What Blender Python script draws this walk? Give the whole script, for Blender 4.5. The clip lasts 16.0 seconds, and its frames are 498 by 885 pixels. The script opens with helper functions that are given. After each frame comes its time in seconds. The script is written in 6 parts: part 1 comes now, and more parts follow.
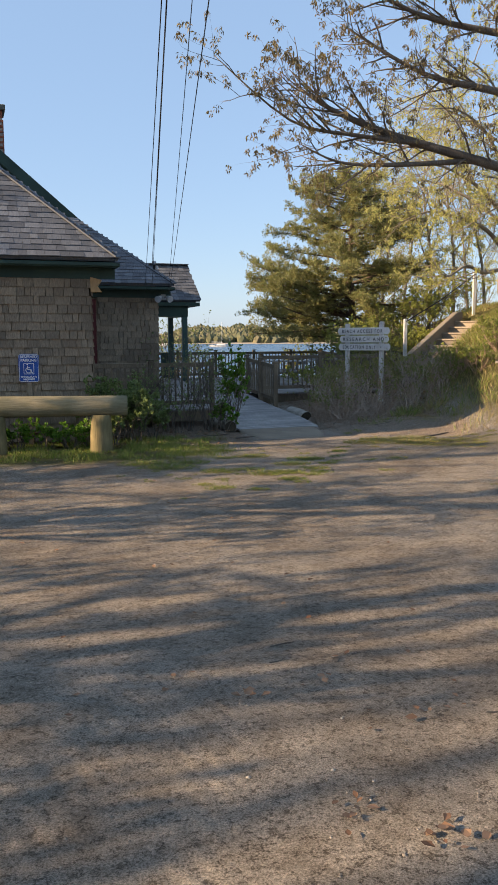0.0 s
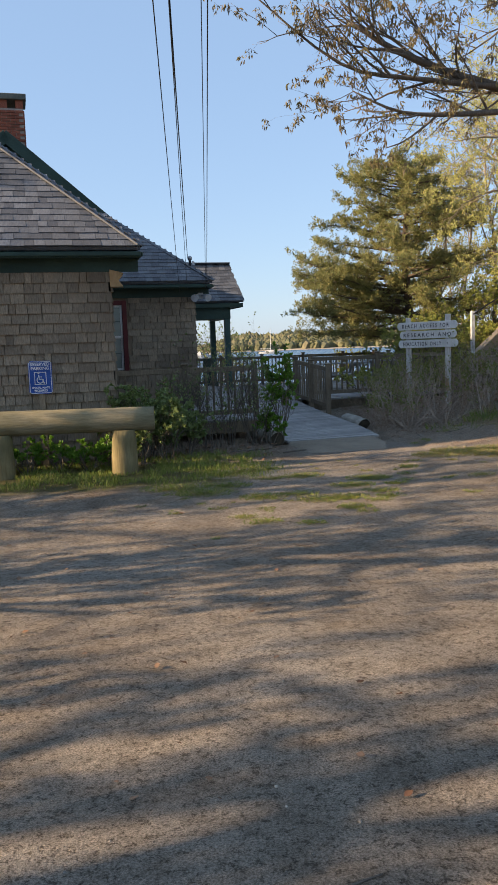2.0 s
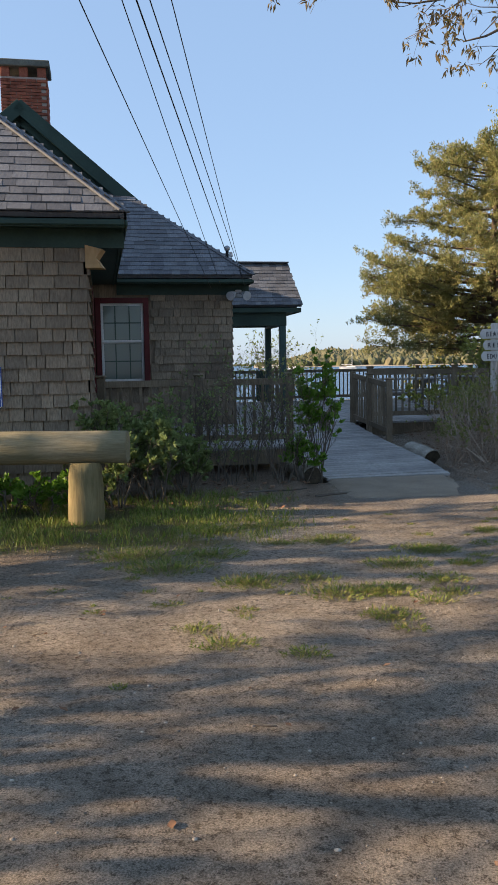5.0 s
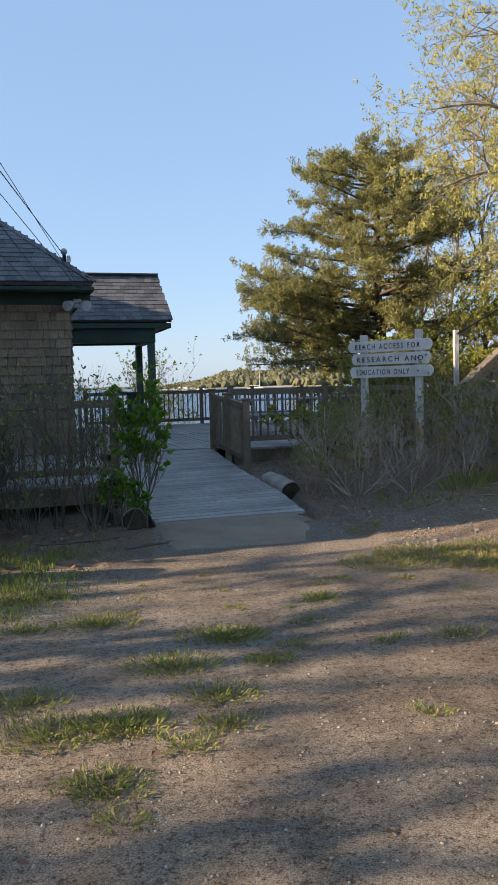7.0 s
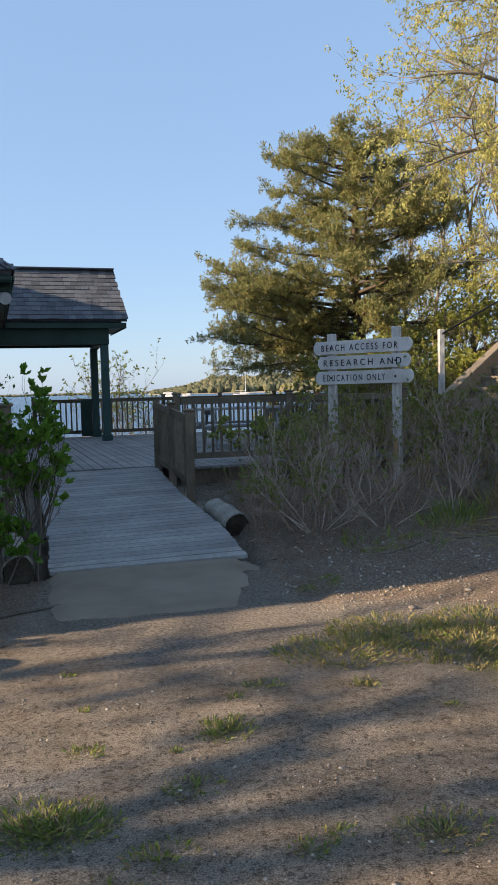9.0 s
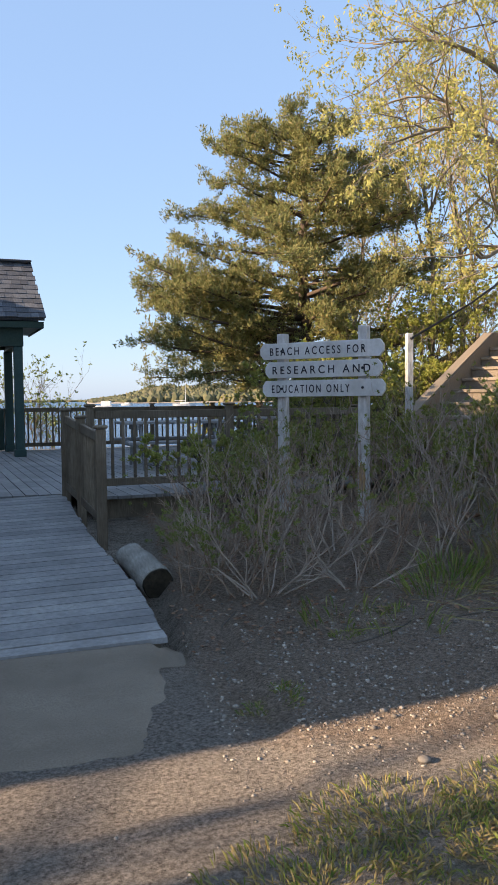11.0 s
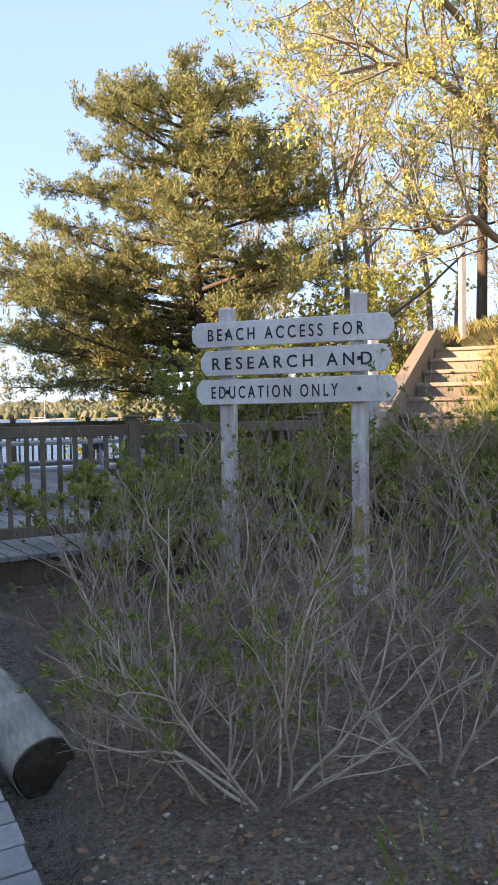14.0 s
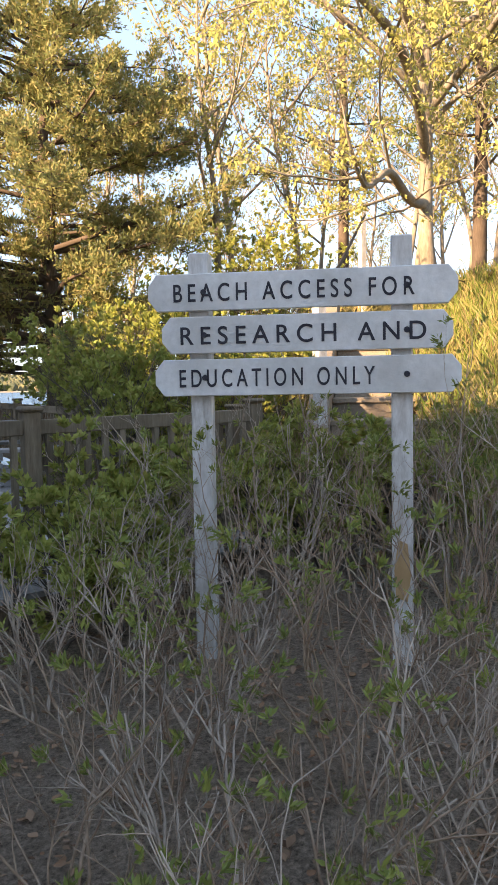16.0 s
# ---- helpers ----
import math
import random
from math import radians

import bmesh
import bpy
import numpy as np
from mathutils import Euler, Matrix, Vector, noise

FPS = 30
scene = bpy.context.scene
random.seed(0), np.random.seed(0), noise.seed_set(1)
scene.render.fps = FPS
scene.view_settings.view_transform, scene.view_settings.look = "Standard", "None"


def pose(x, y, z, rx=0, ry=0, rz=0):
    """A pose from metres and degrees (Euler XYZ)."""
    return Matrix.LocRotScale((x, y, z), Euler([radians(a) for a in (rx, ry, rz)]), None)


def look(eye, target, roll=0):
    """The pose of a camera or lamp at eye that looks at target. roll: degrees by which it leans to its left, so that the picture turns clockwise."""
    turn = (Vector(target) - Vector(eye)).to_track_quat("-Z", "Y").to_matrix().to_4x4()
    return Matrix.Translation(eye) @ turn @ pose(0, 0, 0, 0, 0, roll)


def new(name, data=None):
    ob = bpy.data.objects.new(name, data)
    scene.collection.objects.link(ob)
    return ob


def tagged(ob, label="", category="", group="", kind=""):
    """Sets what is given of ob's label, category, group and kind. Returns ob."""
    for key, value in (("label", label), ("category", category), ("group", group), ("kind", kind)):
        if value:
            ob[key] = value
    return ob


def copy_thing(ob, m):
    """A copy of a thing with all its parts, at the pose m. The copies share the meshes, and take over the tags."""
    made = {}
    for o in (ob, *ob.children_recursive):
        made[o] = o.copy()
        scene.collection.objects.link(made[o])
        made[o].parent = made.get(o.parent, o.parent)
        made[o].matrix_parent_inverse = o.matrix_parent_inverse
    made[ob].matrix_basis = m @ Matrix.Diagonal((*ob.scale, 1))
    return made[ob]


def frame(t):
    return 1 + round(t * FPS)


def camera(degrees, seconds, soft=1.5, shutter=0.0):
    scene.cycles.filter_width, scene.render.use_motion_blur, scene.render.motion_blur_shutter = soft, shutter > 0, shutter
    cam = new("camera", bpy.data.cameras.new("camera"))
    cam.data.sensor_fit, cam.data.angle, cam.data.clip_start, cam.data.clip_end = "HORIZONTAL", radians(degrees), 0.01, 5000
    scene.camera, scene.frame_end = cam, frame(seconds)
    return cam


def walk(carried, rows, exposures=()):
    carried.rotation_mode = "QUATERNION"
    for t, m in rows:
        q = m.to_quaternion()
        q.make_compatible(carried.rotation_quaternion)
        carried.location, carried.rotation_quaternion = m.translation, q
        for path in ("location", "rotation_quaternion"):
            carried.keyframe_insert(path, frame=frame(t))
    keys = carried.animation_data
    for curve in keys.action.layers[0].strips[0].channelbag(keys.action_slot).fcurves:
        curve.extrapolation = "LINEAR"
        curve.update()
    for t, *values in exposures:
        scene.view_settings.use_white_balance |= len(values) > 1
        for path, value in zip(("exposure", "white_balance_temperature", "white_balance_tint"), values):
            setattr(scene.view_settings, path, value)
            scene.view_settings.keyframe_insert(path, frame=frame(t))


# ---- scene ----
cam = camera(34.0, 16.0)
METRES, EYE, TILT, LEAN, TURN = 16.9, 1.5, -2.3, 0.0, -8.5
ROWS = [
    (0.0, 0.0, 0.0, 0.0, -0.02, -4.93, 0.27),
    (0.5, 0.0043, 0.0301, 0.0007, 0.09, -4.91, 0.26),
    (1.0, 0.0023, 0.0631, -0.001, 0.16, -4.94, 0.32),
    (1.5, 0.0029, 0.0953, -0.0016, 3.52, -4.41, 1.87),
    (2.0, 0.0013, 0.1271, -0.0031, 3.47, -4.38, 1.94),
    (2.5, 0.0039, 0.1596, -0.0051, 3.41, -4.58, 1.95),
    (3.0, 0.0062, 0.1931, -0.0048, 3.68, -4.8, 1.79),
    (5.5, 0.0414, 0.3566, -0.0026, 9.72, -3.05, 0.49),
    (6.0, 0.0548, 0.3862, -0.0028, 9.0, -3.04, 0.81),
    (6.5, 0.0657, 0.4155, -0.0019, 6.09, -1.96, 0.93),
    (7.0, 0.0762, 0.4452, -0.0012, 2.95, -1.84, 1.41),
    (7.5, 0.0874, 0.4732, 0.0004, 3.08, -1.84, 1.36),
    (8.0, 0.096, 0.5035, 0.0016, 2.79, -1.72, 1.34),
    (8.5, 0.102, 0.5337, 0.0025, 2.64, -1.62, 1.36),
    (9.0, 0.1015, 0.5651, 0.0044, 2.07, -1.48, 1.34),
    (11.5, 0.1049, 0.7198, 0.0117, -3.36, -0.75, 0.77),
    (12.0, 0.1058, 0.75, 0.0118, -4.54, -0.75, 0.97),
    (12.5, 0.1036, 0.7801, 0.0121, -6.41, -0.6, 0.81),
    (13.0, 0.0993, 0.8095, 0.0128, -9.35, -0.7, 0.96),
    (13.5, 0.0941, 0.8374, 0.0142, -9.23, -0.73, 0.97),
    (14.0, 0.0845, 0.8669, 0.015, -11.78, 0.11, 1.42),
    (14.5, 0.0768, 0.8963, 0.0176, -14.0, 0.81, 1.82),
    (15.0, 0.0697, 0.9241, 0.0199, -18.36, 0.5, 2.15),
    (15.5, 0.0649, 0.9522, 0.0221, -22.2, -1.16, 2.19),
    (16.0, 0.062, 0.9787, 0.0257, -24.61, -2.05, 2.0),
]
walk(cam, [(t, pose(0, 0, EYE, TILT, LEAN, TURN) @ pose(METRES * x, METRES * y, METRES * z, 90 + pitch, roll, yaw)) for t, x, y, z, yaw, pitch, roll in ROWS],
     [(0.0, 1.15, 7800, 15), (5.5, 1.2, 7600, 15), (9.0, 1.1, 7400, 14), (12.5, 1.65, 7700, 21), (14.5, 1.95, 8100, 22), (16.0, 2.12, 8900, 21)])

# ---- world, sun, exposure ----
SUN_EL, SUN_AZ = 21.0, 9.0          # light travels towards +x, a little towards +y
sun_from = Vector((-math.cos(radians(SUN_EL)) * math.cos(radians(SUN_AZ)), -math.cos(radians(SUN_EL)) * math.sin(radians(SUN_AZ)), math.sin(radians(SUN_EL))))
world = bpy.data.worlds.new("world")
scene.world = world
world.use_nodes = True
wn = world.node_tree
sky = wn.nodes.new("ShaderNodeTexSky")
sky.sky_type, sky.sun_disc = "NISHITA", False
sky.sun_elevation, sky.sun_rotation = radians(SUN_EL), math.atan2(sun_from.x, sun_from.y)
sky.altitude, sky.air_density, sky.dust_density, sky.ozone_density = 300, 1.0, 0.7, 3.0
wn.nodes["Background"].inputs[1].default_value = 0.15
# a constant blue mixed into the clear sky evens its glow and fills the shade
flat_sky = wn.nodes.new("ShaderNodeMix")
flat_sky.data_type, flat_sky.blend_type = "RGBA", "MIX"
flat_sky.inputs[0].default_value = 0.72
flat_sky.inputs[7].default_value = (0.88, 1.58, 2.75, 1)
wn.links.new(sky.outputs[0], flat_sky.inputs[6])
wn.links.new(flat_sky.outputs[2], wn.nodes["Background"].inputs[0])
sun = new("sun", bpy.data.lights.new("sun", "SUN"))
sun.data.energy, sun.data.angle, sun.data.color = 4.5, radians(0.55), (1.0, 0.83, 0.62)
sun.matrix_world = look((-60, -10, 30), Vector((-60, -10, 30)) - sun_from)

# ---- materials ----
R = random.Random(7)


def nodes_of(name):
    m = bpy.data.materials.new(name)
    m.use_nodes = True
    t = m.node_tree
    t.nodes["Principled BSDF"].inputs["Specular IOR Level"].default_value = 0.2
    return m, t, t.nodes["Principled BSDF"]


def ramp(t, stops):
    r = t.nodes.new("ShaderNodeValToRGB")
    while len(r.color_ramp.elements) < len(stops):
        r.color_ramp.elements.new(0.5)
    for e, (p, c) in zip(r.color_ramp.elements, stops):
        e.position, e.color = p, (*c, 1)
    return r


def noise_node(t, scale, detail=4, stretch=(1, 1, 1), rough=0.55, source=None):
    n = t.nodes.new("ShaderNodeTexNoise")
    n.inputs["Scale"].default_value, n.inputs["Detail"].default_value, n.inputs["Roughness"].default_value = scale, detail, rough
    mp = t.nodes.new("ShaderNodeMapping")
    mp.inputs["Scale"].default_value = stretch
    g = source or t.nodes.new("ShaderNodeNewGeometry").outputs["Position"]
    t.links.new(g, mp.inputs[0])
    t.links.new(mp.outputs[0], n.inputs[0])
    return n


def mix(t, fac, a, b, kind="MIX"):
    m = t.nodes.new("ShaderNodeMix")
    m.data_type, m.blend_type = "RGBA", kind
    for socket, value in ((m.inputs[0], fac), (m.inputs[6], a), (m.inputs[7], b)):
        if hasattr(value, "is_linked"):
            t.links.new(value, socket)
        elif isinstance(value, tuple):
            socket.default_value = (*value, 1)
        else:
            socket.default_value = value
    return m.outputs[2]


def bump(t, bsdf, height, strength, distance=0.01):
    b = t.nodes.new("ShaderNodeBump")
    b.inputs["Strength"].default_value, b.inputs["Distance"].default_value = strength, distance
    t.links.new(height, b.inputs["Height"])
    t.links.new(b.outputs[0], bsdf.inputs["Normal"])


def surface(name, dark, light, fine=40, coarse=2.5, rough=0.8, strength=0.4, stretch=(1, 1, 1), metal=0.0, per_piece=0.0, stain=None, local=False):
    """Two scales of variation, fine relief, and a tone of its own for each piece."""
    m, t, b = nodes_of(name)
    src = t.nodes.new("ShaderNodeTexCoord").outputs["Object"] if local else None
    n1, n2 = noise_node(t, fine, 5, stretch, 0.65, src), noise_node(t, coarse, 4, (1, 1, 1), 0.55, src)
    r1 = ramp(t, [(0.3, dark), (0.7, light)])
    t.links.new(n1.outputs[0], r1.inputs[0])
    dim = tuple(0.62 * c for c in dark)
    r2 = ramp(t, [(0.35, (0, 0, 0)), (0.62, (1, 1, 1))])
    t.links.new(n2.outputs[0], r2.inputs[0])
    col = mix(t, r2.outputs[0], mix(t, 0.55, r1.outputs[0], stain or dim), r1.outputs[0])
    if per_piece:
        o, g = t.nodes.new("ShaderNodeObjectInfo"), t.nodes.new("ShaderNodeNewGeometry")
        add = t.nodes.new("ShaderNodeMath")
        add.operation = "ADD"
        fr = t.nodes.new("ShaderNodeMath")
        fr.operation = "FRACT"
        t.links.new(o.outputs["Random"], add.inputs[0])
        t.links.new(g.outputs["Random Per Island"], add.inputs[1])
        t.links.new(add.outputs[0], fr.inputs[0])
        lo, hi = 1 - per_piece, 1 + per_piece
        r3 = ramp(t, [(0.0, (lo, lo, lo)), (1.0, (hi, hi * 0.99, hi * 0.96))])
        t.links.new(fr.outputs[0], r3.inputs[0])
        col = mix(t, 1.0, col, r3.outputs[0], "MULTIPLY")
    t.links.new(col, b.inputs["Base Color"])
    b.inputs["Roughness"].default_value, b.inputs["Metallic"].default_value = rough, metal
    bump(t, b, n1.outputs[0], strength)
    return m


def leaf(name, colours, through_light=0.35, rough=0.5):
    """Leaves: each island takes its own colour; some light passes through."""
    m, t, b = nodes_of(name)
    g = t.nodes.new("ShaderNodeNewGeometry")
    k = len(colours) - 1
    r = ramp(t, [(i / max(k, 1), c) for i, c in enumerate(colours)])
    t.links.new(g.outputs["Random Per Island"], r.inputs[0])
    t.links.new(r.outputs[0], b.inputs["Base Color"])
    b.inputs["Roughness"].default_value = rough
    tr = t.nodes.new("ShaderNodeBsdfTranslucent")
    t.links.new(r.outputs[0], tr.inputs[0])
    mx = t.nodes.new("ShaderNodeMixShader")
    mx.inputs[0].default_value = through_light
    t.links.new(b.outputs[0], mx.inputs[1])
    t.links.new(tr.outputs[0], mx.inputs[2])
    t.links.new(mx.outputs[0], t.nodes["Material Output"].inputs[0])
    return m


M_SHINGLE = surface("weathered_wall_shingle", (0.16, 0.122, 0.088), (0.36, 0.285, 0.21), 26, 0.9, 0.9, 0.5, (2.6, 2.6, 0.2), per_piece=0.22, stain=(0.12, 0.09, 0.065))
M_ROOF = surface("grey_roof_shingle", (0.085, 0.095, 0.112), (0.17, 0.178, 0.195), 22, 1.2, 0.7, 0.5, (2.0, 0.5, 0.5), per_piece=0.32, stain=(0.11, 0.112, 0.118))
M_GREEN = surface("dark_green_paint", (0.026, 0.055, 0.045), (0.04, 0.075, 0.06), 30, 2, 0.55, 0.15)
M_TEAL = surface("faded_green_post_paint", (0.04, 0.085, 0.08), (0.06, 0.115, 0.105), 30, 2, 0.55, 0.15)
M_RED = surface("barn_red_trim_paint", (0.085, 0.012, 0.014), (0.13, 0.02, 0.02), 30, 2, 0.5, 0.15)
M_WHITE = surface("white_window_paint", (0.6, 0.6, 0.57), (0.75, 0.74, 0.7), 30, 2, 0.5, 0.15)
M_BRICK = surface("red_brick", (0.20, 0.06, 0.04), (0.34, 0.12, 0.08), 40, 5, 0.9, 0.5, per_piece=0.25)
M_MORTAR = surface("mortar", (0.30, 0.26, 0.23), (0.38, 0.34, 0.30), 60, 5, 0.95, 0.4)
M_CAP = surface("chimney_cap_slab", (0.10, 0.11, 0.10), (0.17, 0.18, 0.16), 30, 4, 0.9, 0.4)
M_DECK = surface("silvered_deck_board", (0.24, 0.235, 0.23), (0.38, 0.37, 0.36), 20, 1.6, 0.75, 0.4, (1.2, 1.2, 1.2), per_piece=0.16)
M_RAIL = surface("weathered_rail_wood", (0.15, 0.115, 0.08), (0.28, 0.225, 0.165), 22, 2.5, 0.85, 0.5, (3, 3, 0.35), per_piece=0.2)
M_BARE = surface("raw_box_wood", (0.42, 0.26, 0.13), (0.55, 0.36, 0.19), 22, 2.5, 0.8, 0.3, (1, 1, 0.3))
M_LOG = surface("peeled_log", (0.17, 0.145, 0.09), (0.33, 0.28, 0.18), 14, 2.0, 0.8, 0.7, (0.35, 3, 3), stain=(0.12, 0.115, 0.06))
M_LOGPOST = surface("peeled_log_post", (0.15, 0.115, 0.055), (0.28, 0.22, 0.115), 14, 2.0, 0.8, 0.7, (3, 3, 0.3), stain=(0.085, 0.09, 0.045))
M_GREYLOG = surface("grey_driftwood_log", (0.29, 0.27, 0.23), (0.52, 0.485, 0.42), 16, 3, 0.85, 0.6, (3, 0.4, 3), stain=(0.12, 0.11, 0.09))
M_LOGEND = surface("dark_rotten_log_end", (0.035, 0.028, 0.02), (0.10, 0.08, 0.055), 30, 6, 0.95, 0.7)
M_SIGN = surface("white_signboard_paint", (0.60, 0.60, 0.58), (0.74, 0.74, 0.72), 30, 3, 0.6, 0.25, (1, 1, 1), stain=(0.40, 0.39, 0.36))
M_POSTPAINT = surface("flaking_white_post_paint", (0.36, 0.33, 0.29), (0.76, 0.75, 0.73), 11, 2.5, 0.7, 0.6, (2, 2, 0.7), stain=(0.50, 0.48, 0.45))
M_LETTER = surface("black_routed_letter", (0.03, 0.03, 0.04), (0.06, 0.06, 0.07), 60, 6, 0.7, 0.2)
M_BLUE = surface("blue_sign_sheet", (0.012, 0.07, 0.29), (0.02, 0.09, 0.34), 20, 3, 0.35, 0.05)
M_SIGNWHITE = surface("white_sign_print", (0.72, 0.72, 0.72), (0.8, 0.8, 0.8), 20, 3, 0.4, 0.05)
M_CONC = surface("worn_concrete", (0.20, 0.16, 0.118), (0.34, 0.285, 0.22), 130, 2.2, 0.9, 0.5, stain=(0.17, 0.135, 0.10))
M_STEP = surface("old_step_concrete", (0.24, 0.195, 0.155), (0.36, 0.30, 0.24), 45, 2.5, 0.9, 0.4, per_piece=0.35, stain=(0.28, 0.23, 0.175))
M_PEBBLE = surface("pebble", (0.21, 0.18, 0.15), (0.47, 0.42, 0.36), 50, 9, 0.8, 0.3, per_piece=0.45)
M_BARK = surface("grey_brown_bark", (0.095, 0.078, 0.062), (0.20, 0.17, 0.14), 24, 2.5, 0.95, 0.8, (2.5, 2.5, 0.5))
M_PALEBARK = surface("pale_oak_bark", (0.20, 0.165, 0.125), (0.38, 0.325, 0.26), 20, 2.0, 0.95, 0.7, (2.5, 2.5, 0.5))
M_CEDARBARK = surface("red_cedar_bark", (0.085, 0.062, 0.048), (0.16, 0.12, 0.092), 24, 2.5, 0.95, 0.8, (3, 3, 0.3))
M_TWIG = surface("grey_shrub_stem", (0.33, 0.255, 0.20), (0.60, 0.49, 0.40), 18, 4, 0.9, 0.4)
M_BRUSH = surface("brown_shrub_stem", (0.27, 0.175, 0.12), (0.48, 0.35, 0.255), 18, 4, 0.9, 0.4)
M_WIRE = surface("black_cable", (0.012, 0.012, 0.013), (0.022, 0.022, 0.024), 60, 6, 0.6, 0.1)
M_METAL = surface("grey_galvanised_metal", (0.30, 0.32, 0.35), (0.42, 0.44, 0.47), 30, 4, 0.5, 0.1, metal=0.4)
M_LAMP = surface("grey_lamp_housing", (0.42, 0.43, 0.44), (0.55, 0.56, 0.57), 30, 4, 0.45, 0.1)
M_AMBER = surface("amber_plastic", (0.55, 0.25, 0.01), (0.7, 0.35, 0.02), 30, 4, 0.35, 0.05)
M_HULL = surface("white_hull", (0.7, 0.7, 0.68), (0.8, 0.8, 0.78), 2, 0.5, 0.35, 0.02)
M_TABLE = surface("bleached_table_wood", (0.28, 0.28, 0.28), (0.42, 0.42, 0.42), 20, 2, 0.8, 0.3, (1, 3, 1), per_piece=0.1)
M_DEADLEAF = leaf("dead_leaf", [(0.17, 0.08, 0.045), (0.24, 0.13, 0.075), (0.29, 0.18, 0.115), (0.10, 0.055, 0.035)], 0.1, 0.8)
M_GRASS = leaf("grass_blade", [(0.09, 0.15, 0.03), (0.15, 0.21, 0.04), (0.22, 0.26, 0.06), (0.32, 0.29, 0.11)], 0.3)
M_DRYGRASS = leaf("dry_grass", [(0.33, 0.26, 0.12), (0.40, 0.32, 0.16), (0.24, 0.24, 0.07), (0.30, 0.20, 0.10)], 0.25, 0.7)
M_CEDAR = leaf("cedar_spray", [(0.15, 0.19, 0.075), (0.21, 0.235, 0.09), (0.27, 0.265, 0.105), (0.33, 0.27, 0.12), (0.19, 0.22, 0.085)], 0.35, 0.65)
M_YOAK = leaf("yellow_spring_oak_leaf", [(0.42, 0.42, 0.13), (0.50, 0.46, 0.16), (0.35, 0.38, 0.12), (0.48, 0.39, 0.16)], 0.4)
M_BOAK = leaf("bronze_spring_oak_leaf", [(0.12, 0.095, 0.055), (0.18, 0.14, 0.07), (0.10, 0.075, 0.045), (0.22, 0.19, 0.08)], 0.25)
M_BAY = leaf("bayberry_leaf", [(0.13, 0.17, 0.045), (0.19, 0.23, 0.06), (0.29, 0.31, 0.08), (0.13, 0.15, 0.045)], 0.3, 0.4)
M_LILAC = leaf("bright_green_leaf", [(0.07, 0.17, 0.02), (0.11, 0.23, 0.03), (0.16, 0.29, 0.05)], 0.35, 0.38)
M_PALELEAF = leaf("pale_green_leaf", [(0.15, 0.21, 0.07), (0.22, 0.28, 0.11), (0.11, 0.16, 0.05)], 0.3, 0.5)
M_WOODLEAF = leaf("hazy_wood_leaf", [(0.30, 0.29, 0.09), (0.36, 0.32, 0.12), (0.22, 0.25, 0.08), (0.34, 0.26, 0.14)], 0.4, 0.7)
M_FARTREE = leaf("far_tree_crown", [(0.10, 0.11, 0.06), (0.17, 0.16, 0.085), (0.085, 0.10, 0.06), (0.21, 0.18, 0.11)], 0.05, 0.9)
M_THICKET = leaf("yellow_green_thicket_leaf", [(0.27, 0.31, 0.075), (0.36, 0.37, 0.10), (0.21, 0.26, 0.06), (0.38, 0.33, 0.11)], 0.35, 0.55)
M_PINE = leaf("pine_needle", [(0.05, 0.085, 0.025), (0.085, 0.125, 0.03), (0.12, 0.15, 0.04)], 0.2, 0.6)

M_GLASS, gt, gb = nodes_of("window_glass")
gb.inputs["Base Color"].default_value = (0.35, 0.42, 0.38, 1)
gb.inputs["Roughness"].default_value, gb.inputs["Metallic"].default_value = 0.06, 0.0
gb.inputs["Transmission Weight"].default_value = 0.6
# dim green of the added sheet that makes the window panes look dark
M_BACKING = surface("dim_window_backing", (0.10, 0.12, 0.105), (0.17, 0.19, 0.165), 3, 1.5, 0.8, 0.1)

M_WATER, t_, b_ = nodes_of("bay_water")
b_.inputs["Base Color"].default_value = (0.03, 0.085, 0.16, 1)
b_.inputs["Roughness"].default_value = 0.22
wv = noise_node(t_, 0.55, 5, (1, 2.6, 1), 0.6)
bump(t_, b_, wv.outputs[0], 0.9, 0.5)

# the lot: sandy gravel, with attributes for dark leaf soil, green growth and loose gravel
M_GROUND, t_, b_ = nodes_of("sandy_gravel_lot")
big, mid_, fine_ = noise_node(t_, 0.45, 5), noise_node(t_, 4.0, 9, (1, 1, 1), 0.8), noise_node(t_, 120, 4, (1, 1, 1), 0.8)
sand = ramp(t_, [(0.32, (0.40, 0.33, 0.26)), (0.5, (0.49, 0.425, 0.35)), (0.66, (0.55, 0.495, 0.425))])
t_.links.new(big.outputs[0], sand.inputs[0])
patch = ramp(t_, [(0.36, (0.66, 0.62, 0.58)), (0.58, (1.10, 1.08, 1.06))])
t_.links.new(mid_.outputs[0], patch.inputs[0])
grain = ramp(t_, [(0.36, (0.48, 0.46, 0.44)), (0.5, (0.96, 0.96, 0.96)), (0.64, (1.48, 1.48, 1.5))])
t_.links.new(fine_.outputs[0], grain.inputs[0])
clods = noise_node(t_, 30, 4, (1, 1, 1), 0.7)
clod = ramp(t_, [(0.37, (0.5, 0.48, 0.46)), (0.47, (1.0, 1.0, 1.0)), (0.66, (1.2, 1.2, 1.21))])
t_.links.new(clods.outputs[0], clod.inputs[0])
rubble = mix(t_, 1.0, grain.outputs[0], clod.outputs[0], "MULTIPLY")
col = mix(t_, 1.0, mix(t_, 1.0, sand.outputs[0], patch.outputs[0], "MULTIPLY"), rubble, "MULTIPLY")
vor = t_.nodes.new("ShaderNodeTexVoronoi")
vor.inputs["Scale"].default_value = 85
